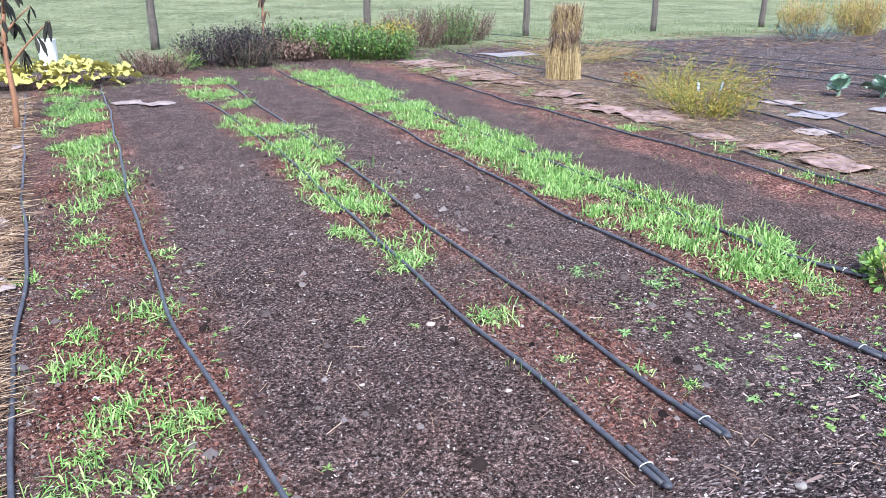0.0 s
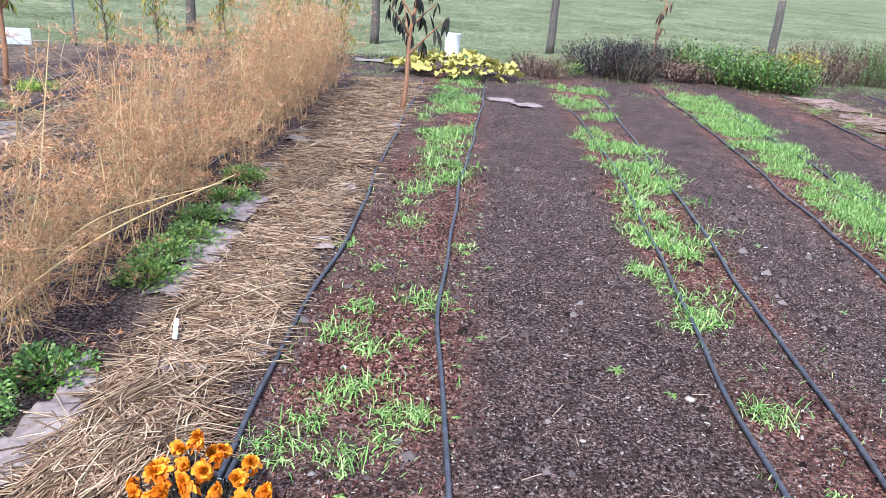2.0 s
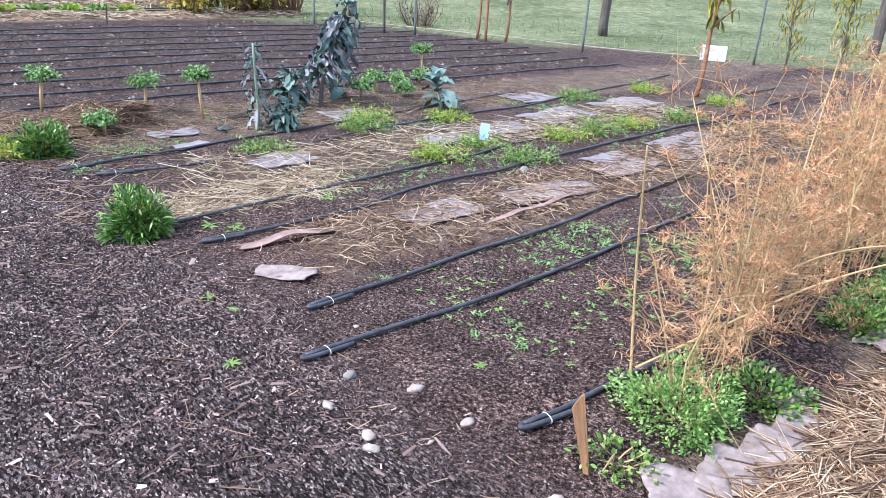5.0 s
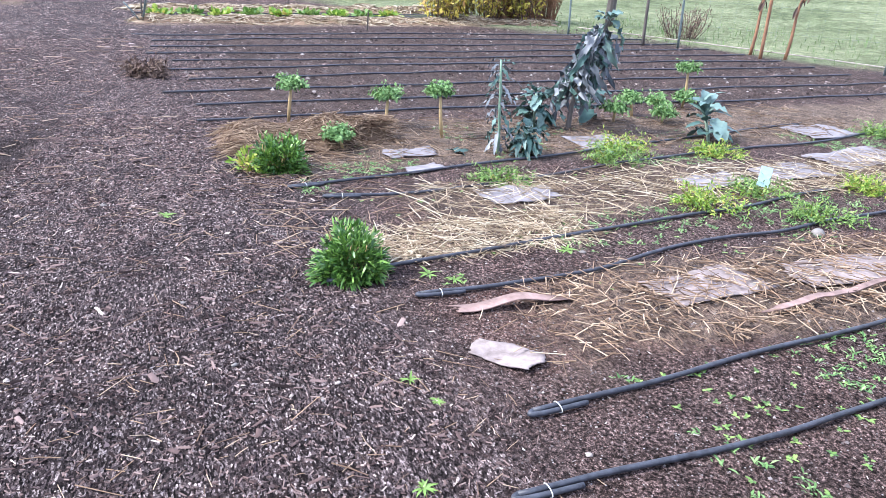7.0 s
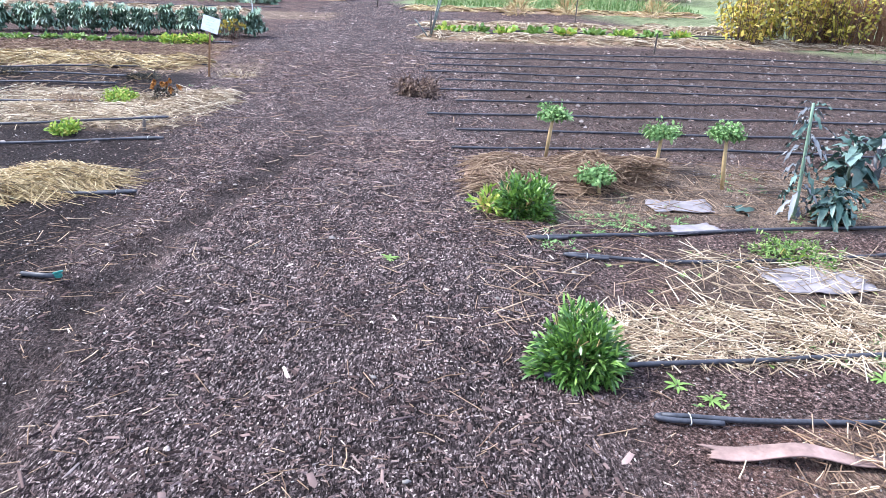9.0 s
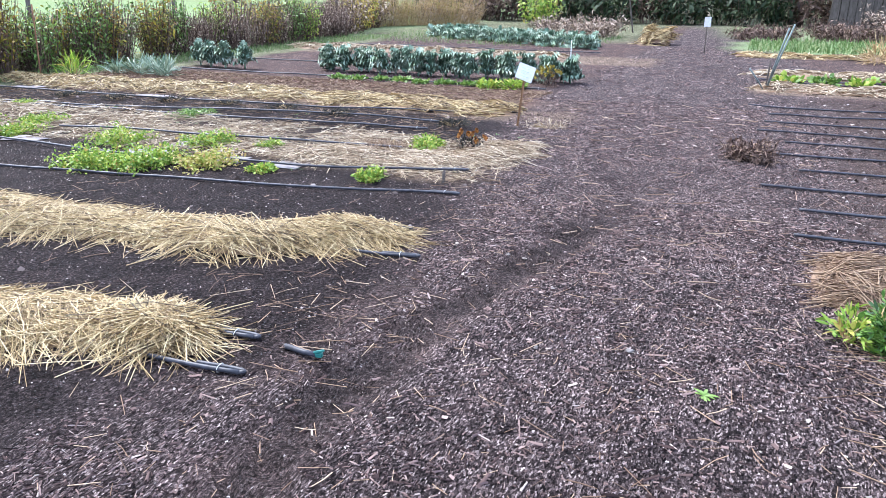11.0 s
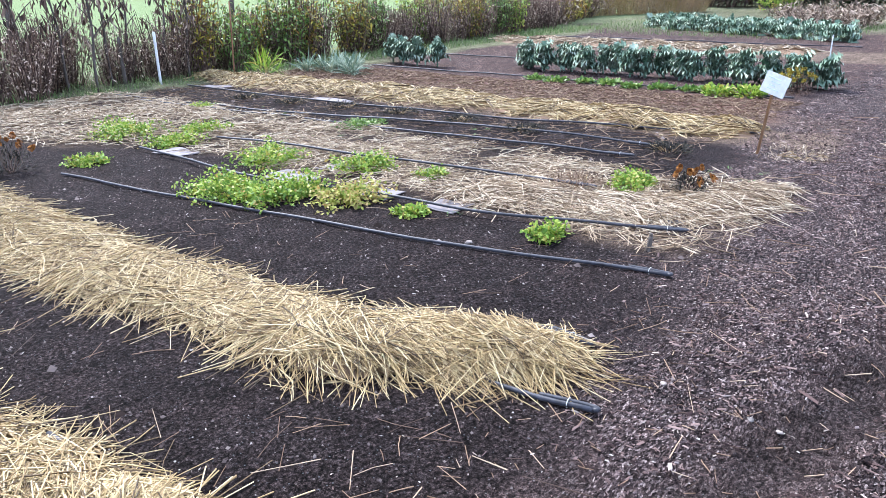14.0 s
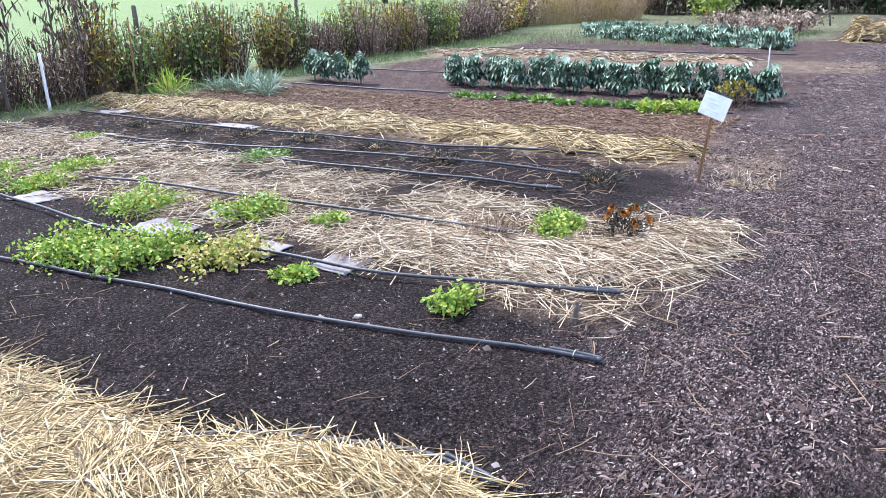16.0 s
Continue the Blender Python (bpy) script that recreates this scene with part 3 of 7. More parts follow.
xy = np.concatenate([scatter(84000, -8.5, 1.0, -4.0, -0.3, lambda x, y: (chips_at(x, y) * 0.85 + 0.06) * (1 - 0.95 * rut_at(x, y)) * np.clip(0.7 + 0.75 * wave(x, y, 0.7, 21) + 0.35 * wave(x, y, 0.2, 22), 0.12, 1)), scatter(34000, -14, -8, -4.8, -0.6, lambda x, y: chips_at(x, y) * 0.8),
                     scatter(14000, 0.6, 4.5, -2.5, 0.6, lambda x, y: chips_at(x, y) * 0.8 + 0.05)])
v, q = flakes(xy, 0.024, 0.0052, 0.0035, 0.3)
tagged(fill("wood_chips", v, q, CHIP), "shredded brown wood chips strewn over the trodden path", "wood chips", kind="stuff")
xy = np.concatenate([scatter(4200, -8.5, 3.5, -4.0, -0.4, lambda x, y: chips_at(x, y)), scatter(7000, -26, -10, -5.0, -0.6, lambda x, y: chips_at(x, y)), scatter(2500, -15.2, -7.9, -1.2, 8)])
v, q = flakes(xy, 0.05, 0.013, 0.006, 0.25)
tagged(fill("bark_pieces", v, q, CHIP), "larger splinters and bark pieces lying on the path", "bark", kind="stuff")
xy = np.concatenate([scatter(76000, -0.9, 3.6, -0.9, 4.5, lambda x, y: mulch_at(x, y)), scatter(7000, -0.9, 3.9, 4.5, 11, lambda x, y: mulch_at(x, y)), scatter(2000, -14.7, -12.8, -13.3, -4.6, lambda x, y: mulch_at(x, y))])
v, q = flakes(xy, 0.0145, 0.0075, 0.004, 0.6)
tagged(fill("bark_mulch", v, q, BARK), "crumbly reddish-brown bark mulch on the planting beds", "mulch", kind="stuff")
xy = np.concatenate([scatter(46000, -0.9, 3.4, -1.0, 4.2), scatter(11000, -4.5, -1.5, -1.0, 3.0), scatter(19000, -9.5, -4.5, -9.0, -3.0, lambda x, y: 1 - 0.6 * chips_at(x, y)), scatter(8000, -8, 4, 3.5, 9), scatter(9000, -12, -4, -0.8, 3)])
v, q = crumbs(xy, 0.0052, 0.8)
tagged(fill("soil_crumbs", v, q, CLOD), "loose dark crumbs of soil with a few pale bits", "soil", kind="stuff")
xy = np.concatenate([scatter(3600, -0.9, 3.4, -0.9, 4), scatter(1500, -9.5, -4.2, -9, -3.0), scatter(1500, -8.5, -1.6, -0.8, 3), scatter(1800, -9, 2, -3.8, -0.8)])
v, q = flakes(xy, 0.011, 0.005, 0.003, 0.5)
tagged(fill("pale_bits", v, q, PALEBIT), "small pale bits of wood and stone in the soil", "gravel", kind="stuff")
xy = np.concatenate([scatter(120, -9.5, -5.5, -9, -3.2), scatter(3600, -15.2, -7.8, -1.4, 8), scatter(700, -0.9, 3.4, -0.6, 5), scatter(500, -12.6, -10.3, -13, -4.8)])
v, q = crumbs(xy, 0.022)
tagged(fill("soil_clods", v, q, CLOD), "larger lumps of dark soil on the dug beds", "soil", kind="stuff")


def litter_stalks(xy, long, r, lift=0.004, tilt=0.06, yaw=None, spread=1.6, bend=0.05):
    n = len(xy)
    p = on_ground(xy, lift) + UP * rng.uniform(0, 0.012, n)[:, None]
    yaw = rng.uniform(0, 6.28, n) if yaw is None else yaw + rng.normal(0, spread, n)
    d = np.stack([np.cos(yaw), np.sin(yaw), rng.normal(0, tilt, n)], 1)
    long = rng.uniform(0.35, 1.2, n) * long
    a, b = p - d * long[:, None] / 2, p + d * long[:, None] / 2
    low = np.minimum(a[:, 2], b[:, 2]) - relief(p[:, 0], p[:, 1])
    fix = np.maximum(0, 0.003 - low)
    a[:, 2] += fix
    b[:, 2] += fix
    off = rng.normal(0, bend, (n, 3)) * long[:, None] * np.array([1, 1, 0.3])
    k, th = n // 3, rng.uniform(0.7, 1.3, n) * r
    return join([strands(a[:k], b[:k], th[:k], off[:k]), strands(a[k:], b[k:], th[k:])])


v, q = litter_stalks(scatter(1500, 5.2, 6.7, 1.6, 11.5), 0.2, 0.0042, 0.045, 0.05)
tagged(fill("straw_litter", v, q, BROWN_STRAW), "brown stems strewn over the cardboard mulch", "straw", kind="stuff")
# straw flung over the mulched walks between the northern beds
v, q = join([litter_stalks(scatter(4200, -1.36, -0.84, -0.45, 3.2, litter_at), 0.32, 0.0031, 0.014, 0.05, 0.3, 1.2),
             litter_stalks(scatter(6500, -1.95, -0.84, 3.2, 9.8, litter_at), 0.36, 0.0036, 0.012, 0.05)])
tagged(fill("straw_litter", v, q, OLD_STRAW), "weathered tan straw strewn along the walk between beds", "straw", kind="stuff")
v, q = join([litter_stalks(scatter(2900, -5.95, -4.95, -0.6, 5.5, litter_at), 0.34, 0.0025, 0.02, 0.05), litter_stalks(scatter(900, -5.2, -4.7, -0.8, 0.6), 0.3, 0.0024)])
tagged(fill("straw_litter", v, q, PALE_STRAW), "pale straw scattered over the walk between drip lines", "straw", kind="stuff")
v, q = litter_stalks(scatter(4600, -4.4, -3.45, -0.6, 6.0, litter_at), 0.14, 0.003, 0.026, 0.1)
tagged(fill("straw_litter", v, q, OLD_STRAW), "short brown chopped straw over a mulched walk", "straw", kind="stuff")
v, q = join([litter_stalks(scatter(1500, -8, -6.4, -0.9, 5, litter_at), 0.22, 0.003, 0.024), litter_stalks(scatter(3600, 5.2, 9.8, 0.2, 11, litter_at), 0.2, 0.0035), litter_stalks(scatter(4200, 9.0, 22.0, 4.5, 16.5, lambda x, y: 0.5 + 0.5 * wave(x, y, 1.2, 81)), 0.3, 0.007)])
tagged(fill("straw_litter", v, q, BROWN_STRAW), "thin brown straw and stems scattered between the rows", "straw", kind="stuff")
v, q = join([litter_stalks(scatter(9000, -10.8, -8.5, -8.5, -3.6, litter_at), 0.27, 0.0029, 0.024, 0.06), litter_stalks(scatter(10000, -10.8, -7.5, -13.4, -8.5, litter_at), 0.3, 0.0042, 0.024, 0.06)])
tagged(fill("straw_litter", v, q, PALE_STRAW), "pale straw spread flat between the vegetable rows", "straw", kind="stuff")
v, q = join([litter_stalks(scatter(7500, -14.6, -12.9, -13.2, -4.7), 0.12, 0.0045, 0.008, 0.15), litter_stalks(scatter(1200, -11.9, -10.3, -13.0, -4.8), 0.2, 0.0035)])
tagged(fill("straw_litter", v, q, BROWN_STRAW), "short brown straw lying over a mulched bed", "straw", kind="stuff")
v, q = join([litter_stalks(scatter(520, -8.5, 1, -3.9, -0.7), 0.14, 0.0022), litter_stalks(scatter(1700, -8.5, 2, -3.8, -0.6), 0.06, 0.0017), litter_stalks(scatter(230, -9.5, -4.6, -7, -3.2), 0.18, 0.0018), litter_stalks(scatter(140, -14, -8, -4, -1), 0.25, 0.003),
             litter_stalks(scatter(160, 0.1, 3.4, -1, 4), 0.09, 0.0016), litter_stalks(scatter(200, -7.2, -4.8, -1.2, -0.2), 0.26, 0.0026), litter_stalks(scatter(70, -6.3, -4.9, -4.4, -3.0), 0.2, 0.002)])
tagged(fill("stray_straw", v, q, OLD_STRAW), "single straws and dry twigs fallen on the soil", "straw", kind="stuff")


def straw_bank(name, label, center, half, y0, y1, height, count, long, r, mat, bulge=None):
    """A long heap of straw: a low body covered with thousands of loose stalks, many of them lying in wisps. center and half give its axis and half width along y."""
    ys = np.linspace(y0, y1, int(abs(y1 - y0) / 0.06) + 2)
    ts = np.linspace(-1, 1, 17)

    def side(y):
        return half(y) * (1 + 0.16 * wave(y, 0 * y, 0.33, 36) + 0.08 * wave(y, 0 * y, 0.12, 37))

    def top(x, y):
        s = (x - center(y)) / np.maximum(side(y), 0.02)
        taper = step(y1 - y if y1 > y0 else y - y1, -0.02, 0.35)
        k = np.clip(1 - s * s, 0, 1) ** 0.6 * taper
        h = height * k * (0.82 + 0.38 * wave(x, y, 0.35, 31) + 0.12 * wave(x, y, 0.13, 32))
        if bulge:
            h = h + bulge[3] * k * np.exp(-((x - bulge[0]) ** 2 + (y - bulge[1]) ** 2) / bulge[2] ** 2)
        return h

    yy, tt = np.meshgrid(ys, ts, indexing="ij")
    xx = center(yy) + tt * side(yy) * 0.93 + 0.04 * wave(yy, tt, 0.2, 33)
    zz = relief(xx, yy) + top(xx, yy) * 0.8 - 0.02
    n, k = len(ys), len(ts)
    i, j = np.meshgrid(np.arange(n - 1), np.arange(k - 1), indexing="ij")
    q = np.stack([i * k + j, i * k + j + 1, (i + 1) * k + j + 1, (i + 1) * k + j], -1).reshape(-1, 4)
    bank = thing(name, label, "straw bank")
    # Body coloured browner than the stalks, so gaps between them look shaded.
    fill("packed_straw", np.stack([xx, yy, zz], -1), q, BROWN_STRAW, bank, True)
    m = count
    t = np.clip(rng.normal(0, 0.62, m), -1.3, 1.3)
    t = np.where(rng.random(m) < 0.75, rng.uniform(-0.95, 0.95, m), t)
    inset = min(0.5 * long, 0.2 * abs(y1 - y0))
    low, high = min(y0, y1) + (inset if y1 < y0 else 0), max(y0, y1) - (inset if y1 > y0 else 0)
    y = rng.uniform(low, high, m)
    lie = rng.random(m) < 0.6
    yaw = np.where(lie, 1.45 + rng.normal(0, 0.5, m), rng.uniform(0, 6.28, m))
    wisps = max(6, m // 26)
    wt, wy, wyaw = rng.uniform(-0.82, 0.82, wisps), rng.uniform(low, high, wisps), 1.45 + rng.normal(0, 0.75, wisps)
    near = rng.integers(0, wisps, m)
    inside = rng.random(m) < 0.6
    along, across = rng.normal(0, 0.30 * long, m), rng.normal(0, 0.11 * long, m)
    yaw = np.where(inside, wyaw[near] + rng.normal(0, 0.17, m), yaw)
    x = center(y) + t * side(y)
    y = np.where(inside, wy[near] + along * np.sin(wyaw[near]) + across * np.cos(wyaw[near]), y)
    x = np.where(inside, center(wy[near]) + wt[near] * side(wy[near]) + along * np.cos(wyaw[near]) - across * np.sin(wyaw[near]), x)
    e = 0.16
    h = top(x, y)
    gxx, gyy = (top(x + e, y) - top(x - e, y)) / (2 * e), (top(x, y + e) - top(x, y - e)) / (2 * e)
    dz = np.clip(gxx * np.cos(yaw) + gyy * np.sin(yaw), -0.5, 0.5) + rng.normal(0, 0.035, m)
    d = unit(np.stack([np.cos(yaw), np.sin(yaw), dz], 1))
    ln = rng.uniform(0.15, 1.4, m) * long
    p = np.stack([x, y, relief(x, y) + h + np.where(inside, 0.004, 0.0) + rng.uniform(-0.012, 0.012, m)], 1)
    a, b = p - d * ln[:, None] / 2, p + d * ln[:, None] / 2
    for end in (a, b):
        end[:, 2] = np.maximum(end[:, 2], relief(end[:, 0], end[:, 1]) + 0.004)
    k, th = m * 4 // 5, rng.uniform(0.5, 1.5, m) * r
    order = rng.permutation(m)
    a, b, ln = a[order], b[order], ln[order]
    v, q = join([strands(a[:k], b[:k], th[:k], rng.normal(0, 0.075, (k, 3)) * ln[:k, None] * np.array([1, 1, 0.4]) + UP * 0.006), strands(a[k:], b[k:], th[k:])])
    fill("loose_straw", v, q, mat, bank)
    return bank


straw_bank("straw_bank", "thick golden straw mulch heaped over a bed, ragged end", lambda y: -5.0 - 0.34 * step(y, -5.2, -3.9) + 0.04 * np.sin(y * 3), lambda y: 0.38 * (1 - 0.74 * step(y, -5.0, -3.9)), -8.5, -3.8, 0.10, 18000, 0.34, 0.0022, STRAW)
straw_bank("straw_bank", "long golden straw mulch bank with a tufted bulge", lambda y: -6.42 - 0.13 * step(y, -6.5, -5.0) - 0.45 * step(y, -4.9, -3.7), lambda y: 0.285 * (1 - 0.66 * step(y, -4.2, -3.6)) + 0.12 * np.exp(-((y + 4.55) / 0.2) ** 2), -10.0, -3.62, 0.09, 27000, 0.34, 0.0022, STRAW, (-6.3, -4.4, 0.26, 0.1))
straw_bank("straw_bank", "pale straw ridge along a far vegetable bed", lambda y: -12.3 - 0.02 * (y + 9), lambda y: 0.42 + 0.05 * np.sin(y * 2), -13.7, -4.5, 0.13, 8000, 0.32, 0.0055, STRAW)
straw_bank("straw_bank", "low straw over the walk beside wilted lettuces", lambda y: -9.15 - 0.9 * step(y, -4.6, -3.6), lambda y: 0.5 + 0.1 * np.sin(y * 3), -5.6, -3.6, 0.07, 3800, 0.28, 0.003, PALE_STRAW)
straw_bank("straw_bank", "straw ridge on a distant bed", lambda y: -21.0 + 0 * y, lambda y: 0.6 + 0 * y, -13.5, -5.9, 0.12, 2600, 0.4, 0.008, PALE_STRAW)
straw_bank("straw_bank", "pale straw ridge beyond the drip-line field", lambda y: -16.5 + 0 * y, lambda y: 0.45 + 0.05 * np.sin(y * 2), 7.0, -1.8, 0.10, 3200, 0.35, 0.006, PALE_STRAW)
straw_bank("straw_bank", "pale straw ridge on the next distant bed", lambda y: -19.0 + 0 * y, lambda y: 0.5 + 0 * y, 6.0, -1.9, 0.10, 2400, 0.4, 0.008, PALE_STRAW)
straw_bank("straw_bank", "small mound of loose straw at the end of the walk", lambda y: -1.08 + 0 * y, lambda y: 0.24 + 0 * y, 0.28, -0.42, 0.08, 1500, 0.22, 0.0026, OLD_STRAW)
straw_bank("straw_bank", "flattened clump of grey-brown straw on the walk", lambda y: -1.32 + 0 * y, lambda y: 0.2 + 0 * y, 4.3, 3.0, 0.07, 900, 0.3, 0.003, BROWN_STRAW)
straw_bank("pine_straw_pile", "pile of reddish-brown dry stalks beside the bushes", lambda y: -7.3 + 0 * y, lambda y: 0.06 + 0.34 * step(0.1 - y, 0, 0.6) + 0.05 * np.sin(y * 9), 0.1, -1.35, 0.17, 2600, 0.24, 0.003, BROWN_STRAW)
straw_bank("straw_bank", "pale straw ridge on a distant bed near the heaps", lambda y: -23.6 + 0 * y, lambda y: 0.5 + 0 * y, 6.0, -2.4, 0.10, 1500, 0.4, 0.010, STRAW)
straw_bank("straw_heap", "small golden straw heap at the end of the path", lambda y: -26.8 + 0 * y, lambda y: 0.5 + 0 * y, -4.2, -5.2, 0.5, 900, 0.4, 0.010, STRAW)

# ---- drip hoses ----
def drip_hose(ctrl, label="black drip hose lying along a bed", r=0.011, fold=True, tie=True, lift=0.0):
    """A hose laid on the soil, its near end folded back on itself and tied."""
    line = smooth_line(ctrl)
    s = np.concatenate([[0], np.cumsum(np.linalg.norm(np.diff(line, axis=0), axis=1))])
    k = line[0, 0] * 7
    wob = 0.010 * np.sin(s * 2.3 + k) + 0.006 * np.sin(s * 5.1 + 2 * k)
    line[:, 0] += wob * step(s, 0.0, 0.4)
    z = relief(line[:, 0], line[:, 1])
    z = np.convolve(np.pad(z, 4, mode="edge"), np.ones(9) / 9, "valid")
    pts = np.concatenate([line, (z + r + 0.006 + lift)[:, None]], 1)
    ob = thing("drip_hose", label, "hose", group="drip hoses")
    v, q = tube(pts, r, 8)
    fill("hose_run", v, clean(q), HOSE, ob, True)
    d = unit(pts[:1] - pts[3:4])[0]
    side = np.array([-d[1], d[0], 0])
    if fold:
        bend = [pts[0] + d * 0.0, pts[0] + d * 0.02 + side * 0.012, pts[0] - d * 0.03 + side * 0.026, pts[0] - d * 0.22 + side * 0.028]
        v, q = tube(smooth_line(bend, 0.015), r * 0.92, 8)
        fill("folded_end", v, clean(q), HOSE, ob, True)
        if tie:
            c = pts[0] - d * 0.10 + side * 0.013
            ang = np.linspace(0, 2 * math.pi, 13)
            ring = c + side * (np.cos(ang) * 0.030)[:, None] + UP * (np.sin(ang) * 0.0155)[:, None]
            v, q = tube(ring, 0.0022, 5, False)
            fill("tie", v, q, TIE, ob, True)["label"] = "pale twine tie"
    return ob


NORTH_HOSES = (
    ((-0.74, -0.25), (-0.77, 0.78), (-0.76, 2.5), (-0.84, 5.5), (-0.9, 10.2)),
    ((0.03, -0.75), (0.0, 0.0), (-0.1, 1.34), (-0.09, 3.48), (0.06, 7.8), (0.11, 10.8)),
    ((1.14, -0.75), (1.16, -0.1), (1.19, 1.2), (1.36, 4.78), (1.31, 8.4)),
    ((1.53, -0.63), (1.61, 1.3), (1.75, 3.9), (1.95, 10.0)),
    ((2.59, -0.53), (2.58, 0.8), (2.71, 3.05), (2.98, 6.8), (3.15, 11.6)),
    ((3.40, 0.13), (3.31, 0.93), (3.42, 2.67), (3.95, 10.4)),
    ((4.6, -0.3), (4.77, 0.89), (4.96, 2.5), (5.14, 7.8), (5.7, 12.3)),
    ((4.95, -0.3), (5.11, 1.13), (5.56, 3.8), (6.28, 6.9), (8.1, 14.1)),
    ((6.5, 1.2), (6.71, 2.2), (7.31, 4.2), (7.64, 6.6), (7.9, 13.4)),
    ((7.0, 1.6), (7.33, 2.6), (8.19, 4.5), (9.6, 8.7)),
    ((-2.05, -0.52), (-2.0, -0.06), (-2.05, 1.6), (-2.2, 5.0)),
    ((-2.91, -0.90), (-2.88, 0.08), (-2.98, 1.76), (-3.08, 2.8), (-3.3, 6.5)),
    ((-3.27, -0.65), (-3.35, 0.74), (-3.59, 3.26), (-3.9, 7.0)),
    ((-4.33, -0.68), (-4.29, 0.18), (-4.48, 1.42), (-4.7, 5.48), (-4.95, 8.1)),
    ((-4.60, -1.05), (-4.72, -0.3), (-4.89, 1.67), (-5.04, 2.8), (-5.28, 5.84), (-5.5, 8.5)),
    ((-5.84, -0.76), (-5.76, 0.05), (-6.0, 1.4), (-6.22, 3.0), (-6.27, 4.2), (-6.9, 7.9)),
    ((-6.10, -0.94), (-6.33, 0.8), (-6.6, 2.5), (-6.9, 4.5)),
)
for ctrl in NORTH_HOSES:
    drip_hose(ctrl)
SOUTH_HOSES = (
    ((-5.16, -3.60), (-5.12, -4.04), (-5.1, -5.0)),
    ((-5.46, -3.74), (-5.43, -4.05), (-5.42, -5.0)),
    ((-6.76, -3.50), (-6.70, -3.85), (-6.65, -5.0)),
    ((-7.22, -3.77), (-7.24, -4.12), (-7.0, -4.7), (-6.65, -5.2), (-6.5, -6.0)),
    ((-8.19, -3.80), (-8.1, -4.3), (-7.86, -5.3), (-7.65, -6.7), (-7.34, -8.95)),
    ((-8.88, -3.98), (-8.69, -4.63), (-8.47, -5.36), (-8.41, -6.14), (-8.2, -7.5), (-8.3, -9.3)),
    ((-9.42, -4.9), (-9.38, -5.5), (-9.23, -7.06), (-9.0, -9.0)),
    ((-11.15, -5.2), (-10.95, -6.5), (-10.6, -8.6), (-10.26, -11.4), (-10.1, -13.0)),
    ((-10.67, -5.17), (-10.45, -6.95), (-10.3, -9.4), (-9.99, -12.35)),
    ((-12.35, -4.58), (-11.92, -5.76), (-11.53, -7.68), (-11.28, -10.6), (-11.3, -13.0)),
    ((-12.9, -9.0), (-12.75, -9.8), (-12.95, -13.3)),
    ((-14.9, -4.9), (-15.0, -8.0), (-15.0, -12.5)),
    ((-17.2, -5.0), (-17.4, -9.0), (-17.3, -13.0)),
    ((-22.5, -5.5), (-22.6, -9.0), (-22.6, -13.0)),
)
for i, ctrl in enumerate(SOUTH_HOSES):
    drip_hose(ctrl, "black drip hose half hidden under straw" if i < 4 else "black drip hose lying between vegetable rows", lift=0.05 if i == 6 else 0.025 if i == 5 else 0.012 if 6 < i < 10 else 0.0)
for i in range(10):
    x = -8.15 - 0.69 * i
    near = -1.35 - 0.03 * i + 0.2 * math.sin(i * 2.7)
    far = min(8.2, float(fence_y(x)) - 3.0 + 0.4 * math.sin(i))
    drip_hose(((x, near), (x - 0.05 + 0.12 * math.sin(i * 1.3), 1.2), (x + 0.08 * math.cos(i), 4.0), (x + 0.12, far)), "black drip hose on an empty dug field", fold=False)
for i in range(3):
    drip_hose(((-17.5 - 0.55 * i, -1.7), (-17.6 - 0.55 * i, 2.0), (-17.4 - 0.55 * i, 6.0)), "black drip hose on a distant bed", fold=False)
for ctrl in (((12.5, 5.2), (11.8, 8.0), (11.2, 11.5), (10.5, 16.0)), ((13.6, 6.0), (13.2, 9.5), (12.4, 14.0), (12.0, 19.0)), ((11.2, 5.0), (10.6, 8.5), (10.2, 12.5))):
    drip_hose(ctrl, "black drip hose on bare soil near the fence", fold=False)

# hose valve with a teal handle, and the far feed pipe
valve = thing("hose_valve", "short black hose stub with a teal valve", "valve", spot(-5.42, -3.44, 10))
v, q = tube([(-0.04, -0.11, 0.018), (0.0, 0.0, 0.02), (0.01, 0.06, 0.02)], 0.013, 8)
fill("hose_stub", v, clean(q), HOSE, valve, True)
bm = bmesh.new()
box(bm, pose(0.012, 0.075, 0.022), 0.026, 0.035, 0.024, 0.005)
box(bm, pose(0.012, 0.075, 0.038, 0, 0, 35), 0.014, 0.05, 0.01, 0.003)
part("valve_body", bm, TEAL, valve, "teal plastic valve")
feed = smooth_line(((-15.5, 7.2, 0.02), (-13.2, 8.2, 0.02), (-11.3, 9.0, 0.02), (-9.4, 9.7, 0.02), (-7.6, 10.9, 0.02)), 0.2)
v, q = tube(feed + UP * 0.01, 0.011, 6)
tagged(fill("feed_pipe", v, clean(q), STONE, smooth=True), "thin pale irrigation pipe along the meadow edge", "pipe")

# ---- grasses ----
BLADE = (0.8, 1.0, 0.7, 0.08)


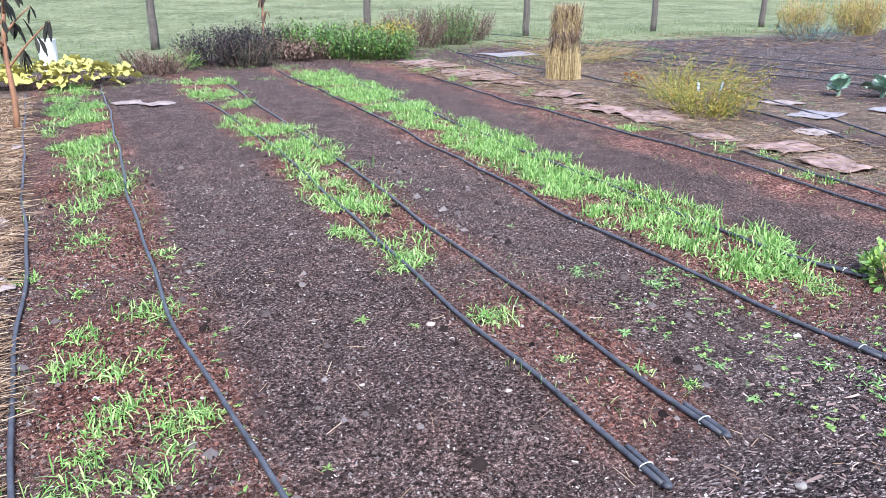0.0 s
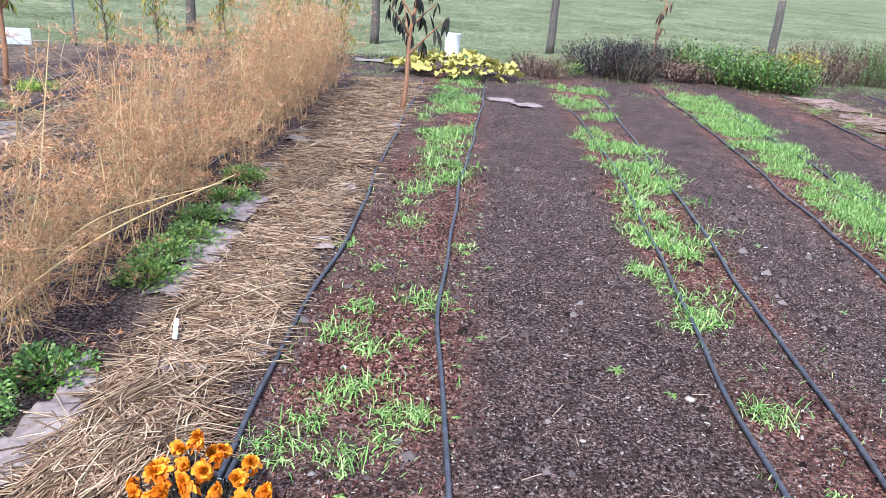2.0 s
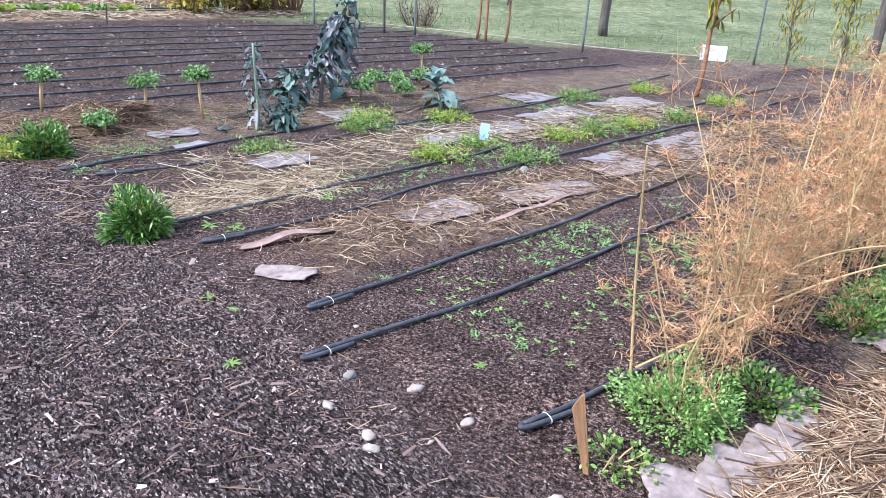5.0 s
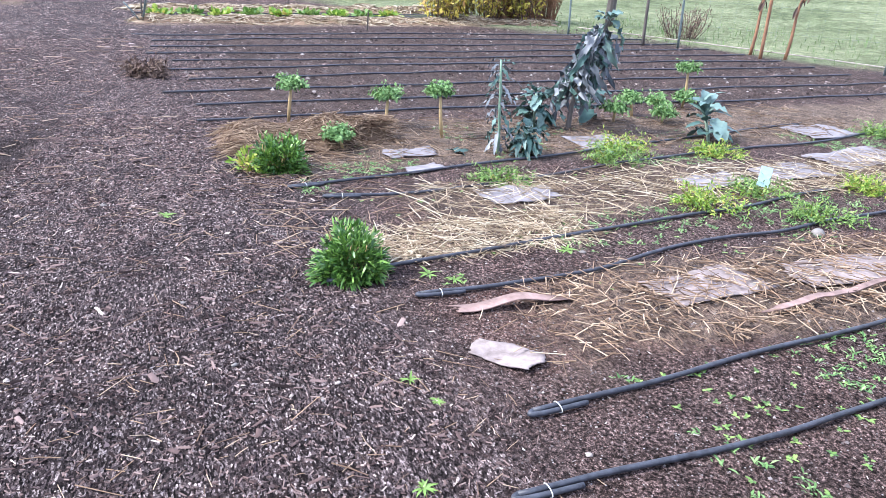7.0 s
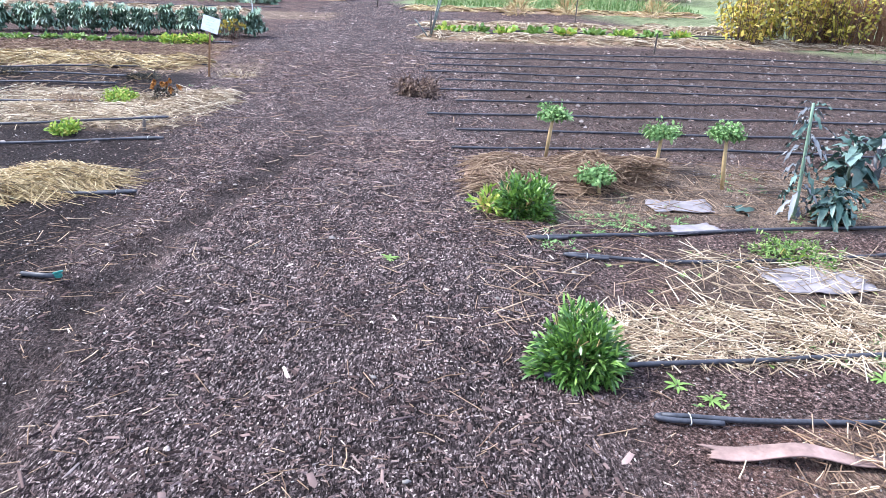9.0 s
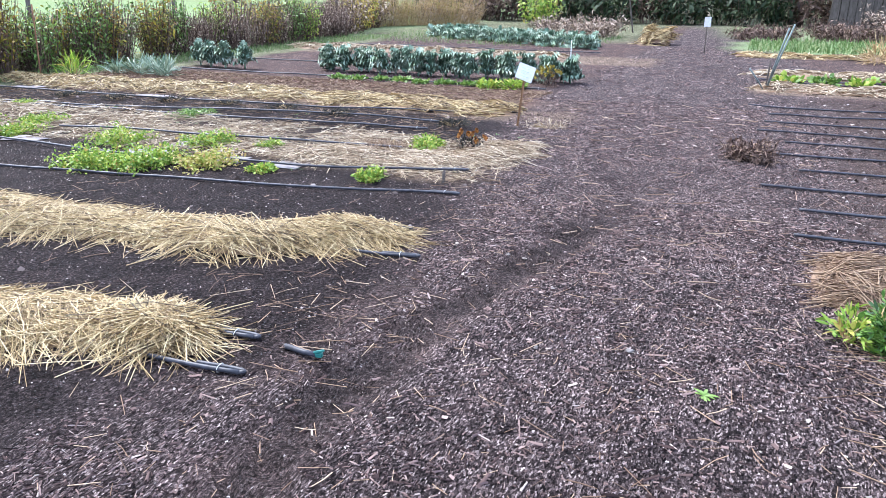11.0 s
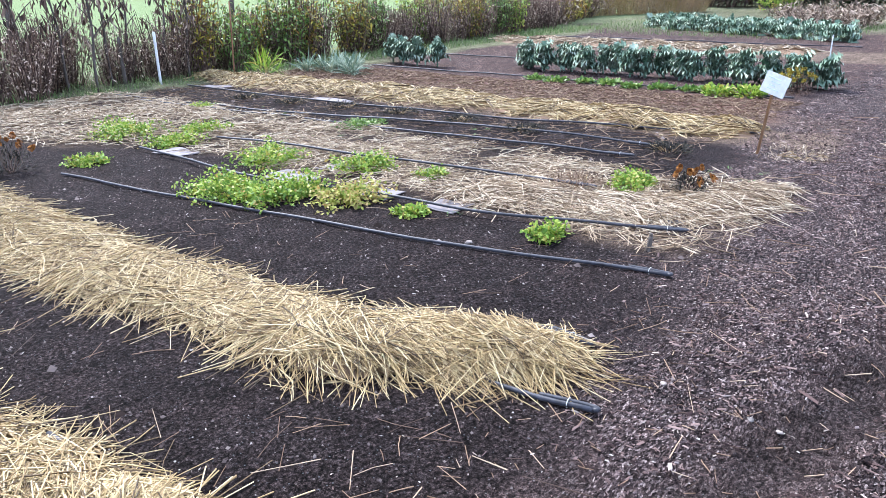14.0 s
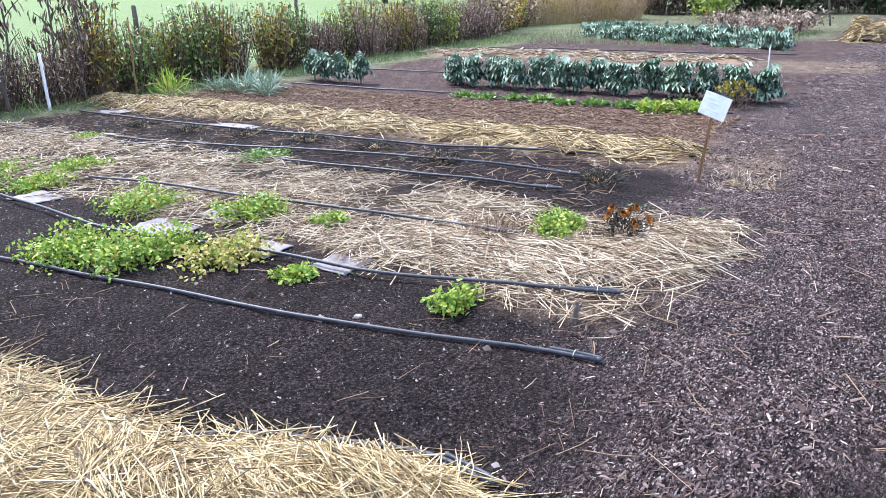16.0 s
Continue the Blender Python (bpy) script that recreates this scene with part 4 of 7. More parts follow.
def grass_blades(base, long, wide, lean=0.5, droop=0.35):
    n = len(base)
    yaw = rng.uniform(0, 6.28, n)
    k = np.abs(rng.normal(0, lean, n))
    d = np.stack([np.cos(yaw) * k, np.sin(yaw) * k, np.ones(n)], 1)
    return ribbons(base, d, rng.uniform(0.55, 1.25, n) * long, rng.uniform(0.7, 1.2, n) * wide, BLADE, rng.uniform(0.3, 1.6, n) * droop, 0.0, rng.uniform(-0.5, 0.5, n))


def tuft_mesh(count, spread, long, wide):
    b = np.concatenate([rng.normal(0, spread, (count, 2)), np.zeros((count, 1)) - 0.004], 1)
    return grass_blades(b, long, wide, 1.0, 0.8)


TUFTS = []
for count, spread, long in ((64, 0.05, 0.095), (36, 0.035, 0.085), (100, 0.085, 0.105)):
    v, q = tuft_mesh(int(count * 1.3), spread, long * 1.3, 0.0085)
    ob = thing("grass_tuft", "bright green tuft of young grass growing in mulch", "grass tuft", group="grass tufts in the beds")
    tagged(fill("foliage", v, q, GRASS, ob, True), kind="stuff")
    TUFTS.append(ob)
used = set()


def tuft(kind, x, y, scale=1.0):
    m = spot(x, y, rng.uniform(0, 360))
    if kind in used:
        ob = copy_thing(TUFTS[kind], m)
    else:
        used.add(kind)
        ob = TUFTS[kind]
        ob.matrix_basis = m
    ob.scale = (scale, scale, scale)


for x, y, kind, size in ((-0.2, 1.41, 2, 1.0), (-0.49, 1.3, 0, 0.9), (-0.55, 1.0, 2, 0.85), (-0.41, 0.88, 0, 1.0), (-0.49, 0.46, 2, 0.9), (-0.4, 0.54, 0, 1.0), (-0.21, 0.36, 2, 0.85),
                         (-0.12, 0.38, 0, 0.9), (-0.6, 0.08, 2, 1.0), (-0.36, 0.06, 2, 0.85), (-0.3, 0.64, 1, 1.0), (-0.22, 0.98, 1, 1.0), (-0.52, 0.25, 0, 0.9), (-0.25, 0.18, 1, 1.0),
                         (-0.01, 2.28, 1, 1.0), (-0.42, 2.76, 2, 0.9), (-0.41, 3.6, 2, 1.0), (-0.3, 3.9, 2, 1.0), (-0.73, 2.2, 1, 1.0), (-0.5, 1.85, 1, 0.8), (-0.46, 3.2, 1, 1.1),
                         (1.24, 1.5, 2, 1.0), (1.31, 1.6, 2, 0.9), (1.2, 1.44, 0, 1.0), (1.33, 0.62, 2, 0.95), (1.27, 0.66, 1, 1.0), (1.08, 2.2, 0, 1.0), (1.42, 2.6, 2, 1.0), (1.2, 2.75, 0, 1.0), (1.15, 2.1, 2, 0.8), (1.35, 2.3, 1, 1.0),
                         (1.36, 0.1, 1, 0.7), (1.6, -0.1, 1, 0.9), (1.7, -0.3, 1, 0.7), (2.9, 0.4, 1, 0.9), (3.1, 0.15, 2, 0.9), (2.85, 1.2, 1, 1.0)):
    tuft(kind, x, y, size * (0.78 if y < 0.7 else 0.95))


def sward(x, y):
    """How thick the sown grass stands."""
    k = np.clip(y, 0, 12)
    n = wave(x, y, 0.45, 41)
    c = band(x, 2.82 + 0.045 * k, 3.5 + 0.055 * k, 0.15) * step(y, 0.1, 0.9) * (0.8 + 0.8 * n)
    b = band(x, 1.2 + 0.01 * k, 1.75 + 0.02 * k, 0.14) * step(y, 1.6, 3.0) * (0.58 + 1.0 * n)
    a = band(x, -0.55, -0.05, 0.14) * step(y, 3.6, 5.0) * (0.62 + 0.9 * n)
    d = band(x, 5.0 + 0.03 * k, 5.3 + 0.1 * k, 0.1) * (0.2 + n)
    return np.clip(a + b + c + d, 0, 1) * (1 - step(y, 10.5, 11.5))


def clumped(centres, per, spread):
    """Blades gathered round each centre, some clumps thick and some thin."""
    many = rng.integers(per // 3, per * 5 // 3, len(centres))
    b = np.repeat(centres, many, 0)
    return b + rng.normal(0, 1, b.shape) * np.repeat(rng.uniform(0.5, 1.4, len(centres)) * spread, many)[:, None]


xy = clumped(np.concatenate([scatter(760, 2.6, 3.9, 0.2, 4.0, sward), scatter(1250, 2.8, 4.3, 4.0, 11.3, sward), scatter(1050, 1.0, 2.1, 1.6, 11.0, sward), scatter(620, -0.75, 0.1, 3.4, 11.0, sward), scatter(420, 4.8, 6.5, 1.0, 11, sward)]), 38, 0.05)
v, q = grass_blades(on_ground(xy, -0.004), 0.12, 0.0088, 0.8, 0.6)
tagged(fill("cover_crop_grass", v, q, GRASS, smooth=True), "dense bright green grass sown along the beds", "grass", kind="stuff")
xy = np.concatenate([scatter(420, -0.8, 0.05, -0.4, 4), scatter(300, 1.1, 1.8, -0.5, 4), scatter(240, 2.6, 3.5, -0.3, 3), scatter(240, 4.4, 5.6, 0.5, 6)])
v, q = grass_blades(on_ground(xy), 0.06, 0.004, 0.9, 0.4)
tagged(fill("stray_grass", v, q, GRASS, smooth=True), "single blades of grass sprouting from the mulch", "grass", kind="stuff")
xy = scatter(13000, -18, 24, 6, 22, lambda x, y: step(y - fence_y(x), -3.6, -2.4) * (1 - step(y - fence_y(x), 0.5, 5)))
v, q = grass_blades(on_ground(xy), 0.22, 0.012, 0.6, 0.5)
tagged(fill("meadow_grass", v, q, MEADOW, smooth=True), "rough grass along the foot of the fence", "grass", kind="stuff")
xy = clumped(scatter(520, -2.5, 13, 10.3, 15.0, lambda x, y: (y < fence_y(x) - 2.0) * step(wave(x, y, 0.9, 82), -0.5, 0.4)), 16, 0.12)
v, q = grass_blades(on_ground(xy), 0.12, 0.013, 1.0, 0.7)
tagged(fill("edge_weeds", v, q, MEADOW, smooth=True), "low dull green weeds between bed ends and meadow", "weeds", kind="stuff")
xy = np.concatenate([scatter(8000, -26, -6.5, -15, -13.2), scatter(3000, -30, -24, -14, -6)])
v, q = grass_blades(on_ground(xy), 0.2, 0.011, 0.7, 0.5)
tagged(fill("meadow_grass", v, q, MEADOW, smooth=True), "rough grass at the foot of the brown hedge", "grass", kind="stuff")

# ---- leafy plants ----
LEAF = (0.2, 0.95, 0.8, 0.08)
ROUND = (0.3, 1.0, 0.9, 0.3)


def rosette(count, long, wide, rise, prof=LEAF, droop=0.5, fold=0.35, jitter=0.3, spread=0.02):
    """Leaves round one centre."""
    yaw = np.arange(count) * 2.4 + rng.normal(0, jitter, count)
    up = rise * rng.uniform(0.4, 1.3, count)
    d = np.stack([np.cos(yaw), np.sin(yaw), up], 1)
    base = np.stack([np.cos(yaw) * spread, np.sin(yaw) * spread, np.zeros(count)], 1)
    return ribbons(base, d, rng.uniform(0.6, 1.15, count) * long, rng.uniform(0.7, 1.2, count) * wide, prof, droop, fold, rng.normal(0, 0.3, count))


def cushion(count, rx, ry, rz, long, wide, prof=LEAF, droop=0.3, inner=0.55, skirt=0.0, loose=0.45):
    """Leaves all over a rounded mound, pointing outwards, with an uneven outline."""
    u = rng.normal(0, 1, (count, 3))
    u[:, 2] = np.abs(u[:, 2]) - skirt * rng.random(count)
    u = unit(u)
    rad = rng.uniform(inner, 1.0, count) * (0.85 + 0.25 * wave(u[:, 0] * 2 + 3 + loose * count, u[:, 1] * 2 + u[:, 2], 0.5, 51) * (1 + loose))
    p = np.sign(u) * np.abs(u) ** 0.72 * rad[:, None] * np.array([rx, ry, rz])
    p[:, 2] = np.maximum(p[:, 2], 0.012)
    d = u + rng.normal(0, loose, (count, 3)) + UP * 0.35
    return ribbons(p, d, rng.uniform(0.6, 1.25, count) * long, rng.uniform(0.7, 1.25, count) * wide, prof, rng.uniform(0, 1.5, count) * droop, 0.0, rng.normal(0, 0.6, count))


def stems(count, height, spread, r, lean=0.25):
    yaw = rng.uniform(0, 6.28, count)
    a = np.stack([np.cos(yaw) * spread * 0.3, np.sin(yaw) * spread * 0.3, np.full(count, -0.01)], 1) * rng.uniform(0, 1, (count, 1))
    a[:, 2] = -0.01
    b = np.stack([np.cos(yaw) * spread, np.sin(yaw) * spread, np.full(count, height)], 1) * rng.uniform(0.5, 1, (count, 1))
    return strands(a, b, r, rng.normal(0, 0.03, (count, 3)))


def bush(name, label, category, x, y, r, h, count, long, wide, mat, prof=LEAF, stem=STALK, rz=0, skirt=0.0, group="", loose=0.45):
    ob = thing(name, label, category, spot(x, y, rz), group)
    v, q = cushion(count, r, r * 0.92, h, long, wide, prof, skirt=skirt, loose=loose)
    tagged(fill("foliage", v, q, mat, ob, True), kind="stuff")
    v, q = stems(14, h * 0.85, r * 0.7, 0.004)
    tagged(fill("stem_mass", v, q, stem, ob), kind="stuff")
    return ob


bush("garden_bush", "rounded bright green leafy bush beside a hose end", "bush", -4.68, -0.92, 0.19, 0.235, 3000, 0.052, 0.0135, DEEPGREEN, skirt=0.4, loose=0.5)
bush("garden_bush", "dark green leafy bush with yellowing side shoots", "bush", -6.56, -0.92, 0.2, 0.25, 2200, 0.054, 0.0155, DEEPGREEN, skirt=0.4, loose=0.5)
bush("side_shoots", "lime green shoots at the foot of a bush", "shoots", -6.55, -1.16, 0.10, 0.16, 120, 0.07, 0.02, LIME)
bush("weed_cushion", "bright green low weed mound at the dead fennel's foot", "weed", -1.72, -0.02, 0.25, 0.23, 4600, 0.017, 0.009, GRASS, ROUND, group="weeds under the fennel")
for i in range(7):
    y = (0.38, 1.35, 1.65, 2.0, 2.4, 2.85, 3.4)[i]
    bush("weed_cushion", "low green weeds growing under dead fennel", "weed", -1.62 - 0.02 * i + 0.05 * math.sin(i * 3), y, 0.19, 0.10 + 0.03 * math.sin(i), 900, 0.026, 0.013, MIDGREEN if i > 0 else DEEPGREEN, ROUND, group="weeds under the fennel")
bush("weed_patch", "thin creeping green weed by the stake", "weed", -1.72, -0.42, 0.16, 0.035, 260, 0.024, 0.012, MIDGREEN, ROUND)
bush("parsley_clump", "bright green leafy clump at the bed's end", "herb", 3.55, 0.05, 0.2, 0.22, 520, 0.05, 0.025, MIDGREEN, ROUND)

# small seedlings and weeds
for x, y, size, mat, label in ((0.72, 0.88, 0.075, MIDGREEN, "green flattened weed rosette on bare soil"), (0.93, 0.72, 0.06, MIDGREEN, "green wilted weed rosette beside a pebble"), (2.17, 1.84, 0.06, CURLGREEN, "small light green seedling on the walk"),
                              (1.95, 3.2, 0.08, CURLGREEN, "small light green weed on the walk"), (2.05, 2.9, 0.06, CURLGREEN, "small light green weed on the walk"), (1.78, 0.2, 0.08, CURLGREEN, "light green weed beside the drip hose"), (2.35, -0.45, 0.08, CURLGREEN, "light green weed beside the drip hose"),
                              (1.85, -0.5, 0.07, CURLGREEN, "light green seedling in the chips"), (-0.9, 0.72, 0.09, MIDGREEN, "green weed beside the hose and straw"), (-0.83, 2.2, 0.08, MIDGREEN, "green weed beside the hose"), (-2.62, 0.72, 0.085, MIDGREEN, "fresh green seedling rosette on dark soil"),
                              (-3.45, -0.95, 0.06, MIDGREEN, "small green weed among chips"), (-3.05, -1.15, 0.07, MIDGREEN, "small green weed among chips"), (-2.45, -0.35, 0.06, MIDGREEN, "small green weed on bare soil"), (-4.55, -0.55, 0.1, MIDGREEN, "fresh green weed between drip hoses"),
                              (-5.75, -1.75, 0.09, MIDGREEN, "small weed patch on the path"), (-3.6, -1.0, 0.07, MIDGREEN, "small green weed among chips"), (-4.45, -0.45, 0.09, MIDGREEN, "fresh green weed between drip hoses"), (-4.6, 0.3, 0.1, MIDGREEN, "carrot-like seedling beside a hose"),
                              (0.0, 2.2, 0.08, MIDGREEN, "green seedling beside the hose"), (0.15, 2.0, 0.06, MIDGREEN, "small green seedling on soil"), (0.2, -0.15, 0.05, MIDGREEN, "tiny green seedling on bare soil"), (0.12, 1.1, 0.06, MIDGREEN, "tiny green seedling on bare soil"), (-1.45, -0.62, 0.1, DEEPGREEN, "green weed at the cardboard's corner")):
    weed = thing("weed_rosette", label, "weed", spot(x, y, rng.uniform(0, 360)))
    for i in range(13):
        v, q = ribbons(np.zeros((1, 3)), [[1, 0, 0.45]], size * 0.75, size * 0.15, LEAF, 0.45, 0.35)
        leaf = fill("leaf", v, q, mat, weed, True)
        leaf.matrix_basis = pose(0, 0, 0, rng.normal(0, 15), rng.normal(0, 12), i * 137.5) @ Matrix.Scale(rng.uniform(0.6, 1.1), 4)
xy = np.concatenate([scatter(240, 1.9, 3.2, -0.9, 0.6), scatter(160, -3.4, -2.2, -0.2, 2), scatter(120, -6, -4, -0.6, 2.5), scatter(120, -0.8, 0.1, -0.3, 3.5)])
b = np.repeat(on_ground(xy), 5, 0)
yaw = rng.uniform(0, 6.28, len(b))
v, q = ribbons(b, np.stack([np.cos(yaw), np.sin(yaw), np.full(len(b), 0.4)], 1), rng.uniform(0.012, 0.03, len(b)), 0.011, ROUND, 0.2)
tagged(fill("seedlings", v, q, MIDGREEN, smooth=True), "tiny green seedlings sprinkled over the soil", "seedlings", kind="stuff")

xy = np.concatenate([scatter(900, -6.6, -5.9, -0.9, 5.5, lambda x, y: (wave(x, y, 0.4, 71) > 0.1)), scatter(700, -5.1, -4.3, -0.6, 6, lambda x, y: (wave(x, y, 0.4, 72) > 0.2)), scatter(500, -3.4, -2.4, -0.2, 2.5, lambda x, y: (wave(x, y, 0.35, 73) > 0.2)),
                     scatter(420, -7.6, -6.3, -1.2, 4, lambda x, y: (wave(x, y, 0.4, 74) > 0.1)), scatter(420, 5.6, 9.5, 1, 9, lambda x, y: (wave(x, y, 0.6, 75) > 0.1)), scatter(300, 1.9, 2.7, -0.8, 1.0, lambda x, y: (wave(x, y, 0.3, 76) > 0.1)), scatter(300, -10.9, -8.3, -12, -4, lambda x, y: (wave(x, y, 0.5, 77) > 0.3))])
b = np.repeat(on_ground(xy), 7, 0) + rng.normal(0, 0.012, (7 * len(xy), 3)) * np.array([1, 1, 0])
yaw = rng.uniform(0, 6.28, len(b))
v, q = ribbons(b, np.stack([np.cos(yaw), np.sin(yaw), rng.uniform(0.3, 1.6, len(b))], 1), rng.uniform(0.018, 0.048, len(b)), 0.009, LEAF, 0.4)
tagged(fill("low_weeds", v, q, CURLGREEN, smooth=True), "thin low green weeds creeping between hoses and straw", "weeds", kind="stuff")

# lettuces, celery and carrots of the beds
for x, y, r, h, n, mat, label in ((-8.38, -4.66, 0.1, 0.13, 110, LIME, "small lime green leafy plant beside a hose"), (-8.26, -5.7, 0.1, 0.1, 90, LIME, "small lime green leafy plant in straw"), (-9.1, -6.2, 0.1, 0.12, 90, LIME, "small yellow-green plant in the straw"),
                               (-7.86, -7.3, 0.24, 0.22, 300, LIME, "sprawling yellow-green celery plant"), (-7.9, -6.85, 0.2, 0.24, 260, MIDGREEN, "bright green leafy celery plant"), (-8.15, -6.75, 0.2, 0.22, 240, LIME, "yellow-green leafy celery plant"), (-8.25, -6.3, 0.2, 0.22, 220, YELLOWLEAF, "yellowing celery plant with drooping leaves"),
                               (-8.74, -7.8, 0.25, 0.24, 300, LIME, "large lime green celery clump in straw"), (-8.56, -10.1, 0.3, 0.26, 320, LIME, "large lime green celery clump"), (-8.66, -9.3, 0.2, 0.16, 200, LIME, "lime green leafy clump"), (-9.2, -9.6, 0.2, 0.16, 180, LIME, "lime green leafy clump"),
                               (-9.76, -4.72, 0.16, 0.18, 240, LIME, "lime green feathery carrot tops"), (-10.4, -8.3, 0.2, 0.08, 200, MIDGREEN, "low green weed patch between hoses"), (-10.2, -11.0, 0.12, 0.08, 100, LIME, "small lime green lettuce plant"),
                               (-9.0, -6.9, 0.2, 0.2, 220, LIME, "lime green leafy clump in straw"), (-7.7, -9.2, 0.14, 0.12, 120, LIME, "small lime green plant by the hose")):
    bush("leafy_vegetable", label, "vegetable", x, y, r * 1.3, h * 0.68, int(n * 6), 0.032, 0.0185, LIME if mat is MIDGREEN and y < -6.5 and y > -8 else mat, ROUND, LIME, skirt=0.3, loose=1.5, group="leafy vegetables")
for i in range(9):
    y = -5.4 - 0.42 * i
    bush("lettuce_plant", "bright lime lettuce in a low row" if i < 2 else "small pale green lettuce", "lettuce", -14.85 + 0.1 * math.sin(i * 2), y, 0.24 if i < 2 else 0.2 + 0.05 * math.sin(i * 3), 0.13 if i < 2 else 0.05, 260 if i < 2 else 130, 0.07, 0.04, LIME if i < 2 else MIDGREEN, ROUND, LIME, group="lettuce row")
for i, (x, y) in enumerate(((-5.15, 2.2), (-4.95, 3.1), (-4.95, 3.6), (-4.98, 4.2), (-4.9, 5.0), (-5.0, 1.6), (-4.6, 2.2), (-5.2, 6.4), (-6.1, 1.6), (-6.15, 2.7), (-6.3, 4.9), (-6.4, 1.9), (-5.9, 0.5), (-6.2, 6.2))):
    bush("carrot_plant", "feathery green carrot tops beside a hose", "carrot", x, y, 0.25, 0.10 + 0.03 * (i % 3), 900, 0.036, 0.009, LIME if i % 2 else MIDGREEN, LEAF, LIME, group="carrots by the hose", loose=1.3)


# ---- kale, broccoli and cabbage ----
def big_leaf(name, long, wide, mat, frill=0.12, droop=0.7, waves=5):
    """A stalked leaf with a broad wavy blade, as mesh data."""
    rows, k = 10, 7
    s = np.linspace(0, 1, rows)
    blade = np.where(s < 0.25, 0.12 + 0.2 * s, np.sin(np.clip((s - 0.2) / 0.8, 0, 1) * math.pi) ** 0.6 + 0.06)
    t = np.linspace(-1, 1, k)
    ss, tt = np.meshgrid(s, t, indexing="ij")
    w = blade[:, None] * wide / 2
    y = tt * w * (1 + 0.12 * np.sin(ss * 30))
    x = ss * long
    z = 0.55 * x - droop * long * ss ** 2 + 0.25 * np.abs(y) + frill * wide * tt ** 2 * np.sin(ss * waves * 4 + tt * 2) * (ss > 0.22)
    i, j = np.meshgrid(np.arange(rows - 1), np.arange(k - 1), indexing="ij")
    q = np.stack([i * k + j, i * k + j + 1, (i + 1) * k + j + 1, (i + 1) * k + j], -1).reshape(-1, 4)
    ob = fill(name, np.stack([x, y, z], -1), q, mat, None, True)
    me = ob.data
    bpy.data.objects.remove(ob)
    return me


BROC = [big_leaf("leaf", 0.25, 0.17, BROCCOLI, 0.32, 0.35, 7), big_leaf("leaf", 0.22, 0.15, BROCCOLI, 0.36, 0.5, 8), big_leaf("leaf", 0.19, 0.14, BROCCOLI, 0.28, 0.15, 6)]
KALELEAF = [big_leaf("leaf", 0.34, 0.17, KALE, 0.16, 0.9), big_leaf("leaf", 0.26, 0.14, KALE, 0.12, 0.5)]
CAB = [big_leaf("leaf", 0.3, 0.26, CABBAGE, 0.06, 0.5, 3), big_leaf("leaf", 0.24, 0.24, CABBAGE, 0.06, 0.25, 3)]
LACI = [big_leaf("leaf", 0.38, 0.09, KALE, 0.1, 0.9), big_leaf("leaf", 0.34, 0.08, KALE, 0.12, 1.1)]
DROOPY = [big_leaf("leaf", 0.36, 0.055, WILTKALE, 0.5, 1.3), big_leaf("leaf", 0.28, 0.06, WILTKALE, 0.6, 1.0), big_leaf("leaf", 0.26, 0.07, KALE, 0.5, 1.3)]

HANGING = [big_leaf("leaf", 0.42, 0.055, WILTKALE, 0.8, 1.1, 9), big_leaf("leaf", 0.34, 0.048, WILTKALE, 0.9, 0.9, 10), big_leaf("leaf", 0.36, 0.06, KALE, 0.8, 1.0, 9)]


def leaf_plant(name, label, category, x, y, leaves, count, z0, z1, stalk_h, stalk_r, stalk_mat, scale=1.0, lean=(0, 0), pitch=(10, -30), group=""):
    """A stalk with large leaves set round it between two heights."""
    ob = thing(name, label, category, spot(x, y, rng.uniform(0, 360)), group)
    if stalk_h:
        pts = [(lean[0] * k ** 1.5, lean[1] * k ** 1.5, stalk_h * k - 0.01) for k in np.linspace(0, 1, 6)]
        v, q = tube(pts, np.linspace(1, 0.7, 6) * stalk_r, 7)
        v = v + 0.15 * stalk_r * np.sin(v[:, 2:] * 90)
        fill("stalk", v, clean(q), stalk_mat, ob, True)
    for i in range(count):
        k = i / max(count - 1, 1)
        h = z0 + (z1 - z0) * k
        f = (h / stalk_h) ** 1.5 if stalk_h else 0
        leaf = new("leaf", leaves[i % len(leaves)])
        leaf.parent = ob
        size = scale * rng.uniform(0.75, 1.1) * (1.05 - 0.3 * k)
        leaf.matrix_basis = pose(lean[0] * f, lean[1] * f, h, 0, 0, i * 137.5 + rng.uniform(-20, 20)) @ pose(0, 0, 0, rng.uniform(-20, 20), rng.normal(0, 14) - (pitch[0] + (pitch[1] - pitch[0]) * (1 - k)), 0) @ Matrix.Scale(size, 4)
    return ob


for i in range(20):
    y = -4.72 - 0.265 * i + 0.05 * math.sin(i * 4.1)
    leaf_plant("broccoli_plant", "blue-green leafy broccoli plant in a row", "broccoli", -15.95 + 0.14 * math.sin(i * 1.9), y, BROC, 46, 0.04, 0.36, 0.36, 0.02, CABBAGE, 1.0 + 0.12 * math.sin(i * 2.3), pitch=(30, 8), group="broccoli row")
for x, y, s in ((-15.5, -11.3, 0.9), (-15.45, -11.75, 1.0), (-15.5, -12.15, 0.95), (-15.6, -12.5, 0.9)):
    leaf_plant("collard_plant", "blue-green collard plant near the hedge", "collard", x, y, BROC, 34, 0.08, 0.36, 0.36, 0.018, CABBAGE, s * 1.15, pitch=(45, 0), group="collards by the hedge")
